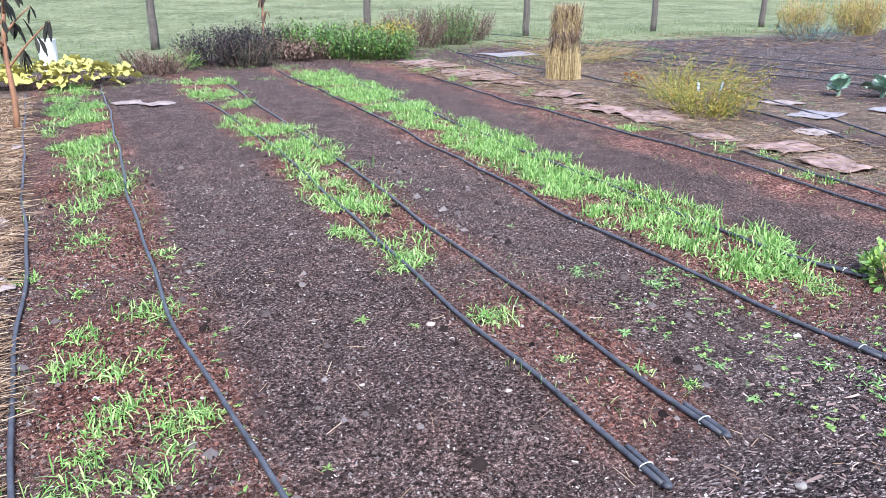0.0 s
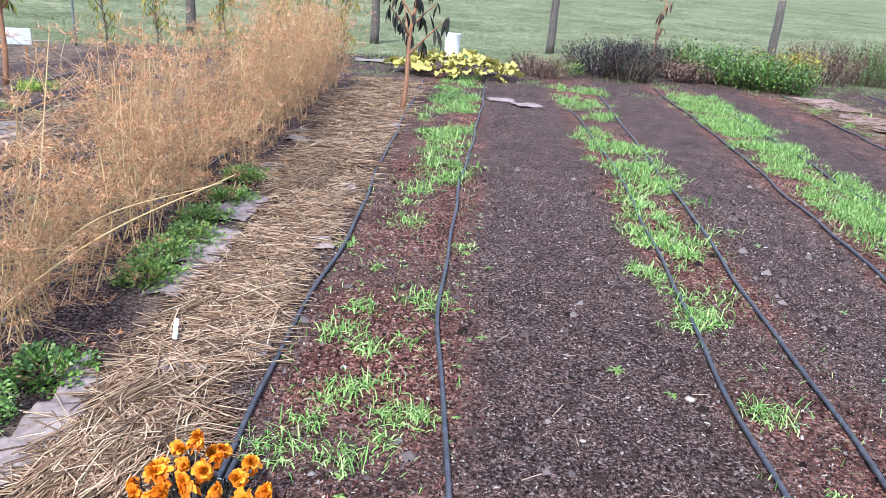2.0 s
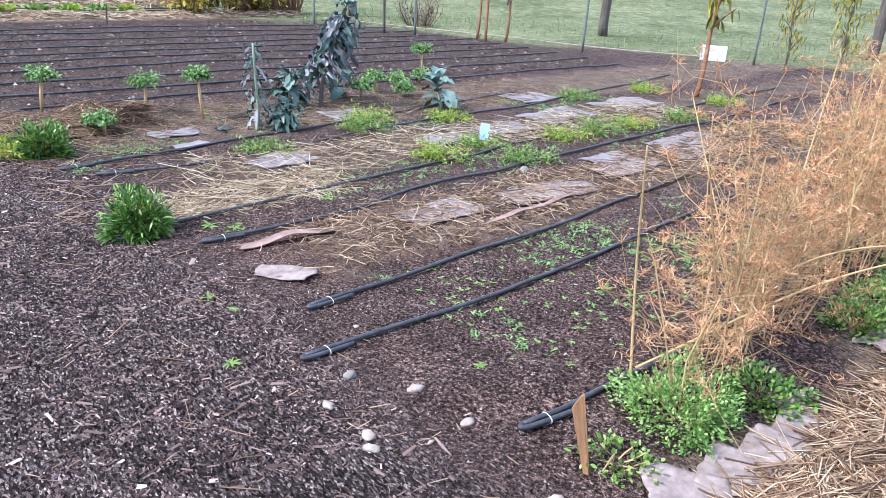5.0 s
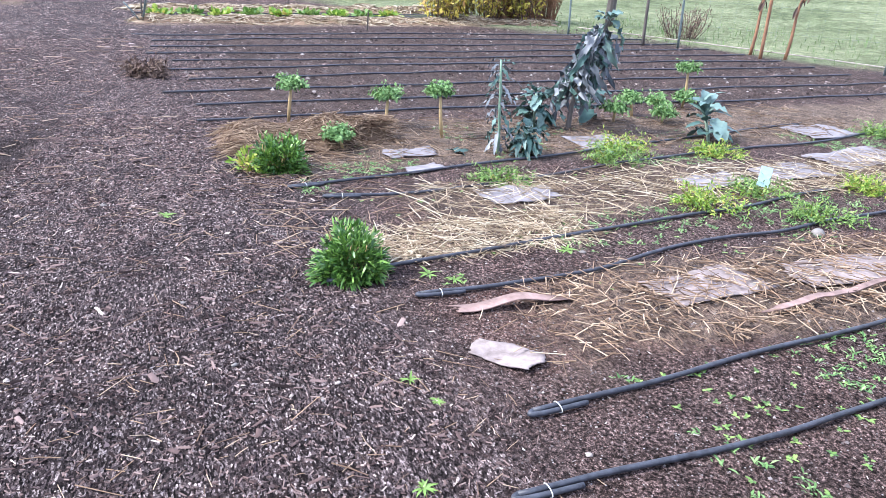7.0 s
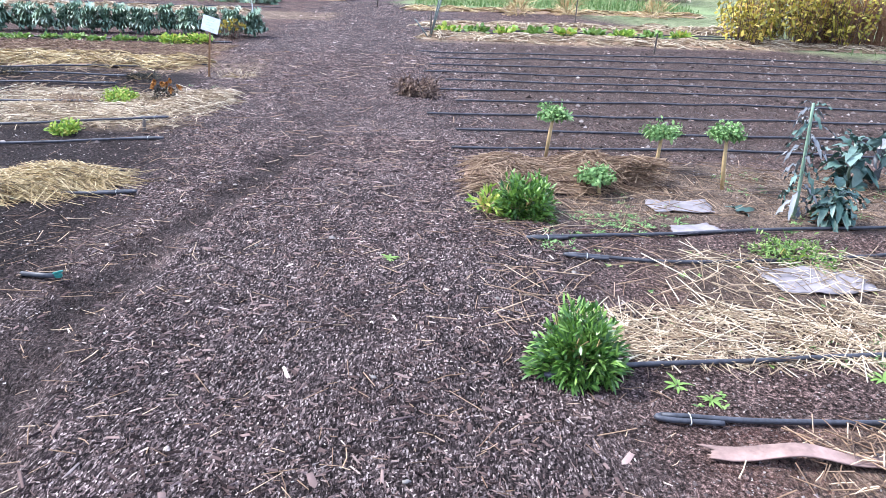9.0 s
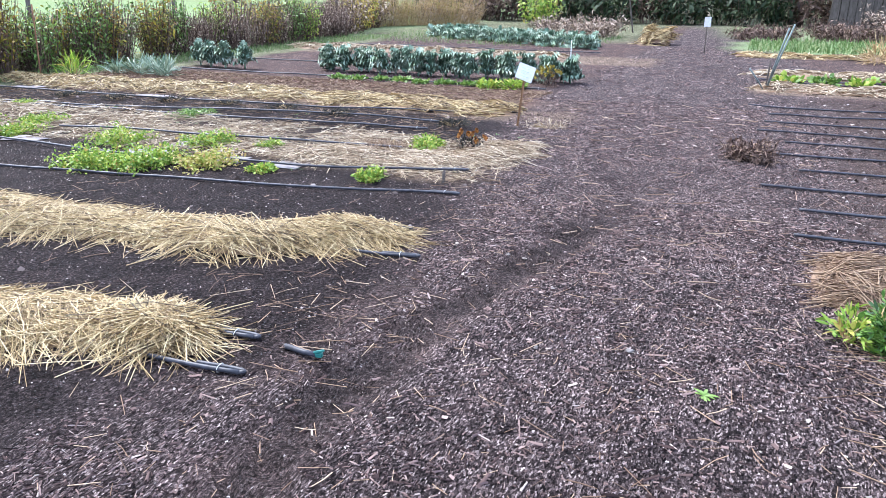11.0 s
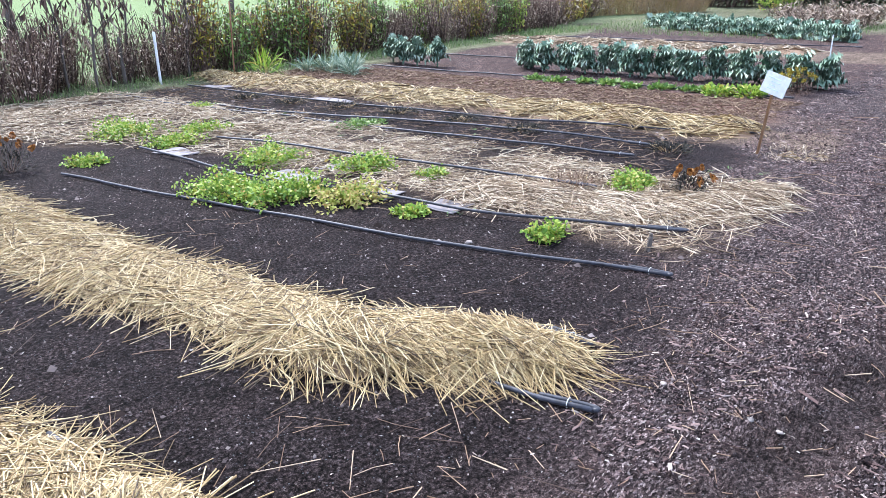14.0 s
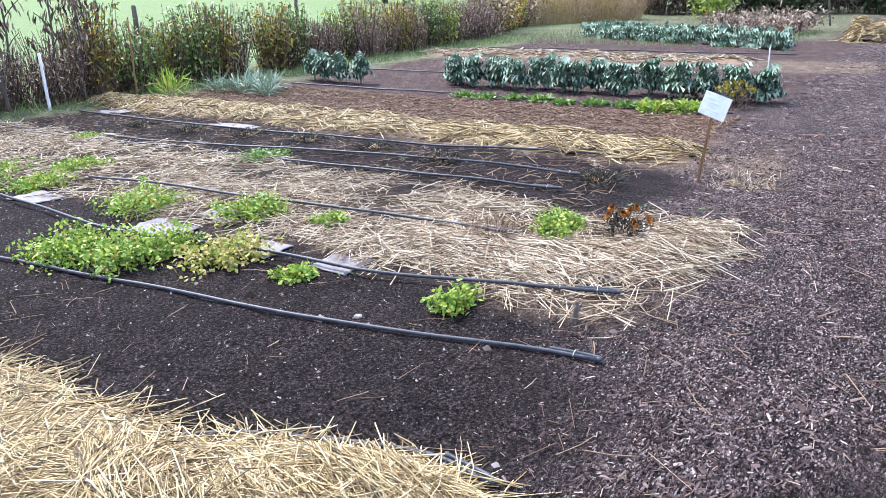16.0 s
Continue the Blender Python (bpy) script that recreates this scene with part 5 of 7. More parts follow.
for i in range(34):
    d = 0.19 * i
    leaf_plant("broccoli_plant", "distant blue-green broccoli plant", "broccoli", -23.9 - 0.5 * d - 1.1 * (i % 2) + 0.1 * math.sin(i), -6.0 - d, BROC, 18, 0.04, 0.26, 0.26, 0.016, CABBAGE, 1.25, pitch=(30, -20), group="far broccoli row")
for x, y, s in ((9.7, 4.9, 1.0), (10.1, 4.5, 1.1), (10.6, 4.6, 0.9)):
    leaf_plant("cabbage_plant", "pale grey-green cabbage with open outer leaves", "cabbage", x, y, CAB, 11, 0.03, 0.12, 0.1, 0.03, CABBAGE, s, pitch=(60, 5), group="cabbages")
wilted = thing("wilted_kale", "tall frost-wilted grey kale drooping from its leaning stalk", "kale", spot(-7.22, 1.9), "kale plants")
bow = smooth_line(((0, 0, -0.01), (0.0, 0.03, 0.3), (0.05, 0.12, 0.68), (0.11, 0.2, 0.93), (0.12, 0.23, 1.0)), 0.03)
v, q = tube(bow, np.linspace(0.026, 0.014, len(bow)), 8)
fill("stalk", v + 0.003 * np.sin(v[:, 2:] * 80), clean(q), GREYWOOD, wilted, True)
for i in range(150):
    k = 0.36 + 0.64 * math.sqrt((i + 0.5) / 150)
    p = bow[int(k * (len(bow) - 1))]
    yaw = 237 + rng.normal(0, 62) if i % 5 else rng.uniform(0, 360)
    leaf = new("leaf", HANGING[i % 3])
    leaf.parent = wilted
    out = rng.uniform(0, 0.16) * (1.15 - k)
    leaf.matrix_basis = pose(p[0] + math.cos(radians(yaw)) * out, p[1] + math.sin(radians(yaw)) * out, p[2], 0, 0, yaw) @ pose(0, 0, 0, rng.uniform(-70, 70), rng.uniform(30, 72), 0) @ Matrix.Scale(rng.uniform(0.55, 1.05) * (1.15 - 0.25 * k), 4)
for i in range(9):
    leaf = new("leaf", KALELEAF[1])
    leaf.parent = wilted
    leaf.matrix_basis = pose(*bow[-1], 0, 0, i * 137.5) @ pose(0, 0, 0, rng.uniform(-20, 20), rng.uniform(-30, 25), 0) @ Matrix.Scale(rng.uniform(0.45, 0.7), 4)
leaf_plant("kale_plant", "blue-green kale sprawling under the wilted one", "kale", -7.35, 1.6, DROOPY[2:] + KALELEAF, 34, 0.04, 0.32, 0.34, 0.016, CABBAGE, 0.8, pitch=(30, -10), group="kale plants")
leaf_plant("kale_plant", "sprawling blue-green kale among straw", "kale", -6.5, 1.05, DROOPY[2:] + HANGING[2:] + LACI[1:] + KALELEAF[1:], 60, 0.03, 0.22, 0.24, 0.016, CABBAGE, 0.6, pitch=(22, -10), group="kale plants")
leaf_plant("bolted_kale", "thin bolted kale shoot with wilted grey leaves", "kale", -6.56, 0.84, DROOPY[:2] + HANGING[2:], 40, 0.08, 0.74, 0.76, 0.013, CABBAGE, 0.5, (0.03, 0.02), pitch=(15, -25), group="kale plants")
leaf_plant("kale_plant", "dark blue-green kale with broad drooping leaves", "kale", -6.56, 3.0, KALELEAF + LACI, 24, 0.05, 0.3, 0.34, 0.018, CABBAGE, 0.85, (0.1, 0.1), pitch=(50, 0), group="kale plants")
leaf_plant("kale_plant", "low dark kale behind the tall one", "kale", -7.5, 2.3, KALELEAF, 12, 0.05, 0.22, 0.24, 0.016, CABBAGE, 0.8, pitch=(45, 0), group="kale plants")
for x, y, h, n in ((-7.19, 0.6, 0.42, 14), (-7.6, 0.22, 0.32, 10), (-7.95, -0.58, 0.36, 10), (-8.1, 4.0, 0.4, 13), (-7.6, 2.9, 0.2, 13), (-6.99, -0.34, 0.14, 14), (-7.7, 3.3, 0.12, 10), (-7.42, 2.55, 0.16, 12), (-7.3, 3.05, 0.12, 12), (-7.85, 3.75, 0.14, 12)):
    kale = thing("curly_kale", "curly green kale on a bare pale stalk" if h > 0.25 else "short curly green kale plant", "kale", spot(x, y, rng.uniform(0, 360)), "curly kale")
    v, q = tube([(0, 0, -0.01), (0.015, 0.01, h * 0.5), (0.03, 0.02, h)], [0.014, 0.015, 0.011], 7)
    v[:, :2] += 0.0025 * np.sin(v[:, 2:] * 160)
    fill("stalk", v, clean(q), STALK, kale, True)
    v, q = cushion(900, 0.13, 0.13, 0.10, 0.03, 0.02, ROUND, 0.5, 0.3, 0.8, 1.1)
    v[:, 2] += h - 0.03
    v[:, :2] += 0.025
    tagged(fill("foliage", v, q, CURLGREEN, kale, True), "frilled green leaves", kind="stuff")
for x, y in ((-6.75, 0.45), (-6.4, 1.7)):
    leaf = tagged(new("fallen_leaf", KALELEAF[1]), "fallen blue-green kale leaf on straw", "leaf")
    leaf.matrix_basis = spot(x, y, 60) @ pose(0, 0, 0.02, 0, 22, 0)

# ---- the dead fennel thicket ----
def fennel_mesh(height, stalks, seed):
    """Stalks, forking side branches with umbels, and dry thread-like foliage of one plant."""
    r = np.random.default_rng(seed)
    sa, sb, sr, sbend, ua, ub, ta, tb = [], [], [], [], [], [], [], []
    for _ in range(stalks):
        yaw, lean, h = r.uniform(0, 6.28), abs(r.normal(0.22, 0.18)), height * r.uniform(0.55, 1.08)
        base = np.array([r.normal(0, 0.05), r.normal(0, 0.05), -0.01])
        head = base + np.array([math.cos(yaw) * lean * h, math.sin(yaw) * lean * h, h])
        bend = np.array([r.normal(0, 0.05), r.normal(0, 0.05), 0])
        sa.append(base), sb.append(head), sr.append(r.uniform(0.0028, 0.005)), sbend.append(bend)
        tips = [head]
        for k in np.linspace(0.25, 0.95, 7):
            p = base + (head - base) * k + bend * (1 - abs(2 * k - 1))
            a, l = r.uniform(0, 6.28), r.uniform(0.14, 0.36) * (1.15 - 0.5 * k)
            e = p + np.array([math.cos(a) * l, math.sin(a) * l, l * r.uniform(-0.25, 0.9)])
            sa.append(p), sb.append(e), sr.append(0.0018), sbend.append(np.array([math.cos(a), math.sin(a), -0.6]) * 0.03)
            tips.append(e)
            for _ in range(2):
                o = p + (e - p) * r.uniform(0.3, 0.8)
                f = o + r.normal(0, 0.09, 3)
                sa.append(o), sb.append(f), sr.append(0.0012), sbend.append(r.normal(0, 0.01, 3))
                tips.append(f)
            for _ in range(4):
                o = p + (e - p) * r.uniform(0, 1)
                ta.append(o), tb.append(o + r.normal(0, 0.04, 3))
        for e in tips:
            if r.random() < 0.25:
                continue
            size = r.uniform(0.025, 0.06)
            for _ in range(9):
                d = r.normal(0, 1, 3)
                d[2] = abs(d[2]) * 0.7 + 0.2
                f = e + d / np.linalg.norm(d) * size
                ua.append(e), ub.append(f)
                for _ in range(2):
                    ta.append(f), tb.append(f + r.normal(0, 0.010, 3))
    stalk = strands(sa, sb, np.array(sr), np.array(sbend))
    ta, tb = np.array(ta), np.array(tb)
    head = join([strands(ua, ub, 0.0011), ribbons(ta, tb - ta, np.linalg.norm(tb - ta, axis=1) * 1.25, 0.0024, (1.0, 0.5), 0.0, 0.0, r.uniform(-3, 3, len(ta)))])
    return stalk, head


FENNELS = []
for k, (h, n) in enumerate(((0.85, 5), (1.05, 6), (1.25, 6), (0.72, 5))):
    stalk, head = fennel_mesh(h, n, 100 + k)
    ob = thing("dead_fennel", "dry orange-tan dead fennel plant gone to seed", "fennel", group="dead fennel row")
    tagged(fill("stalk_mass", *stalk, STALK, ob), kind="stuff")
    tagged(fill("dry_foliage", *head, FENNEL, ob), kind="stuff")
    FENNELS.append(ob)
spots = []
for i in range(27):
    y = 0.06 + 9.05 * (i / 27) ** 1.1
    for lane in range(1 if y < 0.9 or y < 2.4 and i % 2 else 2):
        spots.append((-1.84 - (0.22 if y < 2.5 else 0.32) * lane - 0.03 * y + rng.normal(0, 0.07), y + rng.normal(0, 0.08)))
for i, (x, y) in enumerate(spots):
    m = spot(x, y, rng.uniform(0, 360))
    k = (3, 0, 0, 1)[i % 4] if y < 1.5 else ((0, 1, 0, 1)[i % 4] if y < 4 else (1, 2, 2, 1)[i % 4])
    if i < 4:
        FENNELS[i].matrix_basis = m
    else:
        copy_thing(FENNELS[k], m)
# two long arching dry stalks that lean out over the walk
for a, b, c in (((-2.05, 0.15, 0.0), (-1.6, 0.75, 0.42), (-1.15, 1.35, 0.62)), ((-2.0, 0.06, 0.0), (-2.06, 0.06, 0.5), (-2.02, -0.06, 0.98)), ((-2.1, 0.9, 0.0), (-1.75, 1.1, 0.4), (-1.3, 1.6, 0.5))):
    line = smooth_line((a, b, c), 0.04)
    v, q = tube(line, np.linspace(0.006, 0.003, len(line)), 6)
    twig = fill("fennel_stalk", v, clean(q), STALK, smooth=True)
    tagged(twig, "long dry tan fennel stalk arching from the thicket", "stalk")

# ---- marigolds ----
def marigold(label, x, y, blooms, h, spread, petal, leafmat, leaf_count):
    ob = thing("marigold_plant", label, "marigold", spot(x, y))
    v, q = cushion(leaf_count, spread, spread, h * 0.85, 0.05, 0.012, LEAF)
    tagged(fill("foliage", v, q, leafmat, ob, True), kind="stuff")
    v, q = stems(18, h * 0.9, spread * 0.8, 0.003)
    tagged(fill("stem_mass", v, q, DEADBROWN, ob), kind="stuff")
    for i in range(blooms):
        a, rr = i * 2.4, spread * math.sqrt((i + 0.5) / blooms) * 1.05
        n = 60
        yaw = np.arange(n) * 2.4
        ring = np.linspace(0.0, 1.0, n)
        d = np.stack([np.cos(yaw) * ring, np.sin(yaw) * ring, 1.1 - ring * 1.5], 1)
        v, q = ribbons(np.zeros((n, 3)) + np.array([0, 0, 0.004]), d, 0.014 + 0.012 * ring + rng.normal(0, 0.003, n), 0.019, (0.5, 1.0, 0.8), 0.5 * ring, 0.3, rng.normal(0, 0.5, n))
        bloom = fill("bloom", v, q, petal, ob, True)
        bloom.matrix_basis = pose(math.cos(a) * rr, math.sin(a) * rr, h * (0.95 - 0.35 * (rr / spread) ** 2) + rng.normal(0, 0.02), rng.uniform(-60, 60), rng.uniform(-60, 60), 0) @ Matrix.Diagonal((*[rng.uniform(0.75, 1.25)] * 2, rng.uniform(1.2, 1.9), 1))
        bloom["label"] = "ruffled orange bloom" if petal is ORANGE else "faded bloom"
    return ob


marigold("bushy marigold with many wilting orange blooms beside the straw", -0.72, -0.38, 24, 0.26, 0.2, ORANGE, WITHERED, 620)
marigold("blackened marigold with a few faded orange blooms", -9.82, -4.3, 7, 0.22, 0.15, RUSSET, WITHERED, 260)
marigold("frosted marigold with dull orange blooms", -7.15, -9.5, 10, 0.36, 0.2, RUSSET, WITHERED, 300)
marigold("yellow-brown withered marigold at the row's end", -15.4, -5.0, 22, 0.36, 0.24, GOLD, DEADBROWN, 420)
marigold("russet withered marigold beside the straw sheaf", 7.6, 7.0, 6, 0.24, 0.16, RUSSET, DEADBROWN, 200)
bush("dead_plant", "pulled dead brown plant lying on the path edge", "dead plant", -10.62, -1.68, 0.28, 0.19, 1500, 0.075, 0.014, DEADBROWN, loose=1.3)
bush("dead_tuft", "small heap of brown stems in the straw", "dead plant", -9.45, -5.05, 0.24, 0.11, 900, 0.08, 0.005, BROWN_STRAW, loose=1.5)
bush("dead_tuft", "dark weedy clump on the bed", "dead plant", -11.1, -5.0, 0.24, 0.08, 700, 0.04, 0.008, WITHERED)
bush("dead_tuft", "pale grey pulled plants beside the sign", "dead plant", -11.6, -3.95, 0.34, 0.02, 420, 0.09, 0.004, PALE_STRAW, loose=1.8)
for i in range(6):
    bush("dead_tuft", "dark pulled weed on the bed", "dead plant", -11.0 - 0.1 * math.sin(i), -6.5 - i * 0.9, 0.24, 0.06, 520, 0.04, 0.008, WITHERED)


# ---- cardboard and ground sheets ----
def sheet(name, label, x, y, w, d, rz, mat, curl=0.016, tilt=0.0):
    """A torn, buckled sheet of card with thickness."""
    n = 15
    u = np.linspace(-0.5, 0.5, n)
    uu, vv = np.meshgrid(u, u)
    seed = int(abs(x * 131 + y * 57)) % 97
    ex = 1 + 0.16 * wave(vv * 2 + seed, uu * 0.3 + seed, 0.9, 61) + 0.05 * wave(vv * 9, uu * 2 + seed, 0.6, 64)
    ey = 1 + 0.18 * wave(uu * 2 + seed, vv * 0.3 + seed, 0.9, 62) + 0.06 * wave(uu * 9, vv * 2 + seed, 0.6, 65)
    X, Y = uu * w * ex, vv * d * ey
    Z = curl * (0.5 + 0.5 * wave(X + x * 3, Y + y * 3, 0.22, 63)) + 0.009 + tilt * uu * w
    top = np.stack([X, Y, Z], -1).reshape(-1, 3)
    c, s = math.cos(radians(rz)), math.sin(radians(rz))
    wx, wy = x + top[:, 0] * c - top[:, 1] * s, y + top[:, 0] * s + top[:, 1] * c
    top[:, 2] += relief(wx, wy) - float(relief(x, y))
    low = top - UP * 0.005
    i, j = np.meshgrid(np.arange(n - 1), np.arange(n - 1), indexing="ij")
    q = np.stack([i * n + j, i * n + j + 1, (i + 1) * n + j + 1, (i + 1) * n + j], -1).reshape(-1, 4)
    rim = [*range(n), *range(2 * n - 1, n * n, n), *range(n * n - 2, n * n - n - 1, -1), *range(n * n - 2 * n, 0, -n)]
    k = n * n
    edge = np.array([(a, a + k, b + k, b) for a, b in zip(rim, rim[1:] + rim[:1])])
    ob = fill(name, np.concatenate([top, low]), np.concatenate([q, q[:, ::-1] + k, edge]), mat)
    tagged(ob, label, "cardboard" if "card" in name else "ground sheet").matrix_basis = spot(x, y, rz)
    return ob


for x, y, w, d, rz in ((-1.46, -0.40, 0.22, 0.26, 35), (-1.42, -0.14, 0.20, 0.20, 20), (-1.40, 0.08, 0.18, 0.20, 5), (-1.36, 0.30, 0.24, 0.24, 15), (-1.50, 0.42, 0.12, 0.18, 40), (-1.46, 1.46, 0.16, 0.5, -6), (-1.5, 1.95, 0.2, 0.5, 4), (-1.56, 2.7, 0.22, 0.5, -3),
                      (-1.62, 3.7, 0.24, 0.5, 0), (-1.68, 5.2, 0.26, 0.6, 0), (-1.1, 1.55, 0.3, 0.2, 30), (-0.95, 0.75, 0.22, 0.16, 10), (-0.9, 2.15, 0.14, 0.16, 15), (-1.0, 6.2, 0.24, 0.3, 0), (-1.2, 4.9, 0.3, 0.2, 0), (-0.98, 3.4, 0.16, 0.3, 10), (-1.15, 0.55, 0.22, 0.14, -20), (-0.82, -0.3, 0.14, 0.2, 30)):
    sheet("cardboard_sheet", "damp grey-brown cardboard sheet under the straw", x, y, w * 1.15, d * 1.15, rz, CARD, 0.014)
sheet("cardboard_piece", "loose grey torn cardboard piece on the path", -3.66, -0.56, 0.30, 0.15, 40, CARD, 0.03, 0.02)
sheet("cardboard_strip", "rumpled brown cardboard edge showing beside the straw", -4.08, -0.3, 0.07, 0.6, -6, CARDBROWN, 0.05)
sheet("cardboard_strip", "dark curled cardboard edge beside the straw walk", -3.66, 1.3, 0.035, 1.0, 3, CARDBROWN, 0.05)
for x, y, w, d, rz in ((-3.98, 0.75, 0.3, 0.6, 5), (-3.9, 1.7, 0.34, 0.8, -4), (-4.0, 2.8, 0.3, 0.7, 3), (-4.02, 3.9, 0.34, 0.9, 0)):
    sheet("cardboard_sheet", "pale brown worn cardboard showing between chopped straw", x, y, w, d, rz, CARD, 0.012)
for x, y, w, d, rz in ((-5.45, 2.1, 0.3, 0.5, 8), (-5.5, 2.9, 0.35, 0.6, 0), (-5.55, 0.5, 0.3, 0.5, 0), (-5.7, 3.9, 0.5, 0.8, 8), (-5.75, 5.2, 0.5, 0.9, 0), (-6.6, 4.4, 0.5, 0.6, 0), (-6.7, 1.9, 0.4, 0.5, 0), (-6.75, 0.15, 0.25, 0.4, 0), (-4.25, 2.9, 0.25, 0.5, 0), (-4.3, 4.1, 0.3, 0.8, 0), (-6.3, 0.1, 0.15, 0.3, 10)):
    sheet("ground_sheet", "pale grey paper mulch showing between straw", x, y, w, d, rz, FABRIC)
for x, y, w, d, rz, mat in ((6.3, 9.5, 0.8, 1.6, -10, CARDBROWN), (7.9, 3.9, 0.7, 0.5, 20, FABRIC), (8.4, 4.8, 0.5, 0.4, 0, CARD),
                            (8.8, 12.5, 1.2, 1.0, 0, FABRIC), (6.2, 11.5, 0.9, 1.4, 0, CARDBROWN), (9.0, 3.6, 0.5, 0.5, 0, FABRIC), (6.9, 3.1, 0.4, 0.3, 0, CARD)):
    sheet("ground_sheet" if mat is FABRIC else "cardboard_sheet", "pale torn mulch sheet between the rows" if mat is FABRIC else "flat brown cardboard mulch between the rows", x, y, w, d, rz, mat, 0.02)
for i in range(15):
    if i % 5 != 3:
        sheet("cardboard_sheet", "flat brown cardboard mulch between the rows", 5.72 + 0.03 * i + 0.16 * math.sin(i * 2.1), 2.0 + i * 0.68, 0.5 + 0.16 * math.sin(i * 2), 0.6 + 0.14 * math.sin(i * 5), 32 * math.sin(i * 3) - 5, CARDBROWN, 0.04)
for x, y, w, d in ((-8.5, -6.2, 0.25, 0.3), (-8.55, -5.6, 0.25, 0.35), (-8.45, -8.9, 0.3, 0.5), (-8.9, -7.1, 0.3, 0.4), (-11.5, -10.0, 0.25, 0.9), (-9.25, -4.2, 0.3, 0.3), (-8.45, -7.2, 0.3, 0.5), (-11.6, -12.6, 0.3, 0.6)):
    sheet("ground_sheet", "pale grey mulch sheet showing through straw", x, y, w, d * 0.8, 0, FABRIC, 0.006)
for x, y, rz in ((0.7, 8.45, 30), (0.35, 8.7, 10)):
    sheet("flat_stone", "flat pale grey stone at the end of the walk", x, y, 0.4, 0.26, rz, CARD, 0.02)
for x, y, w, d in ((0.3, 13.4, 1.3, 0.6), (2.2, 14.4, 0.8, 0.5), (-2.0, 12.4, 0.9, 0.6)):
    sheet("flat_stone", "flat grey stone slab at the meadow edge", x, y, w, d, 15, CARD, 0.03)


# ---- stakes, sign, tags ----
stake = thing("wooden_stake", "short split wooden stake with dark marks, leaning", "stake", spot(-1.75, -0.53) @ pose(0, 0, 0, -6, -14, 30))
bm = bmesh.new()
box(bm, pose(0, 0, 0.11), 0.042, 0.016, 0.30, 0.003)
for v0 in bm.verts:
    if v0.co.z > 0.2:
        v0.co.z += v0.co.x * 1.2
        v0.co.x += 0.004 * math.sin(v0.co.y * 900)
    if v0.co.z < -0.02:
        v0.co.x *= 0.4
part("stake_body", bm, STAKE, stake)
for i in range(4):
    bm = bmesh.new()
    box(bm, pose(0.002 * (i % 2), 0.0085, 0.17 - i * 0.014, 0, 8, 0), 0.034, 0.003, 0.006, 0.0005)
    part("mark", bm, INK, stake, "dark handwritten bar")

sign = thing("garden_sign", "white board on a leaning wooden stick at the path", "sign", spot(-11.52, -4.32) @ pose(0, 0, 0, -8, 7, 0))
bm = bmesh.new()
box(bm, pose(0, 0, 0.26), 0.035, 0.02, 0.62, 0.003)
part("stick", bm, STAKE, sign)
bm = bmesh.new()
box(bm, pose(0.018, 0.01, 0.66, -14, 0, 75) @ pose(0, 0, 0, 0, 5, 0), 0.23, 0.008, 0.18, 0.002)
board = part("board", bm, WHITE, sign, "white rectangular sign board")
for i in range(4):
    bm = bmesh.new()
    box(bm, pose(0.018, 0.01, 0.66, -14, 0, 75) @ pose(0, 0, 0, 0, 5, 0) @ pose(-0.02 + 0.02 * (i % 2), -0.0055, 0.045 - i * 0.03), 0.12 - 0.03 * (i % 3), 0.003, 0.004, 0.0005)
    part("text_bar", bm, BLUETAG, board, "faint line of writing")


def tag(x, y, h, rz, tilt, w=0.075, d=0.12, label="pale blue plastic plant tag standing in the bed"):
    ob = thing("plant_tag", label, "plant tag", spot(x, y, rz))
    bm = bmesh.new()
    box(bm, pose(0, 0, h + d * 0.4, tilt, 12, 0), w, 0.004, d, 0.001)
    part("plate", bm, BLUETAG, ob)
    bm = bmesh.new()
    box(bm, pose(0, 0.004, h * 0.5 - 0.02), 0.012, 0.006, h + 0.06, 0.001)
    part("peg", bm, STAKE, ob)


tag(-5.2, 2.32, 0.03, 65, -20, 0.09, 0.15)
tag(6.9, 4.9, 0.25, 25, -10)
tag(7.15, 4.75, 0.25, 30, 10)
tag(-1.24, 0.77, 0.0, 20, -80, 0.02, 0.15, "thin white plastic label lying on straw")

# ---- posts, pipes and fences ----
def post(name, label, x, y, h, r, mat, lean=(0, 0), taper=0.85, sides=9, group="", top=True):
    ob = thing(name, label, "post" if "post" in name else "pole", spot(x, y, rng.uniform(0, 360)), group)
    k = np.linspace(0, 1, 7)
    pts = np.stack([lean[0] * k, lean[1] * k, h * k - 0.03], 1)
    v, q = tube(pts, r * (1 - (1 - taper) * k), sides)
    v[:, :2] += 0.08 * r * np.sin(v[:, 2:] * 7 + np.arange(2) * 2)
    fill("shaft", v, clean(q), mat, ob, True)
    if top:
        v, q = tube([(lean[0], lean[1], h - 0.035), (lean[0], lean[1], h - 0.012)], [r * taper * 0.97, r * taper * 0.7], sides)
        fill("cap", v, clean(q), mat, ob)
    return ob


post("pvc_pole", "white plastic pole standing at the hedge", -11.16, -13.55, 0.83, 0.022, WHITE, taper=1)
post("thin_pole", "thin russet stick with a few dry twigs", -12.63, -13.6, 1.25, 0.014, REDSTALK, (-0.06, 0.02))
post("thin_pole", "weathered stick among dead sunflowers", -10.75, -13.9, 0.75, 0.03, GREYWOOD)
post("thin_pole", "thin white peg at the end of the broccoli row", -16.0, -4.75, 0.75, 0.008, WHITE)
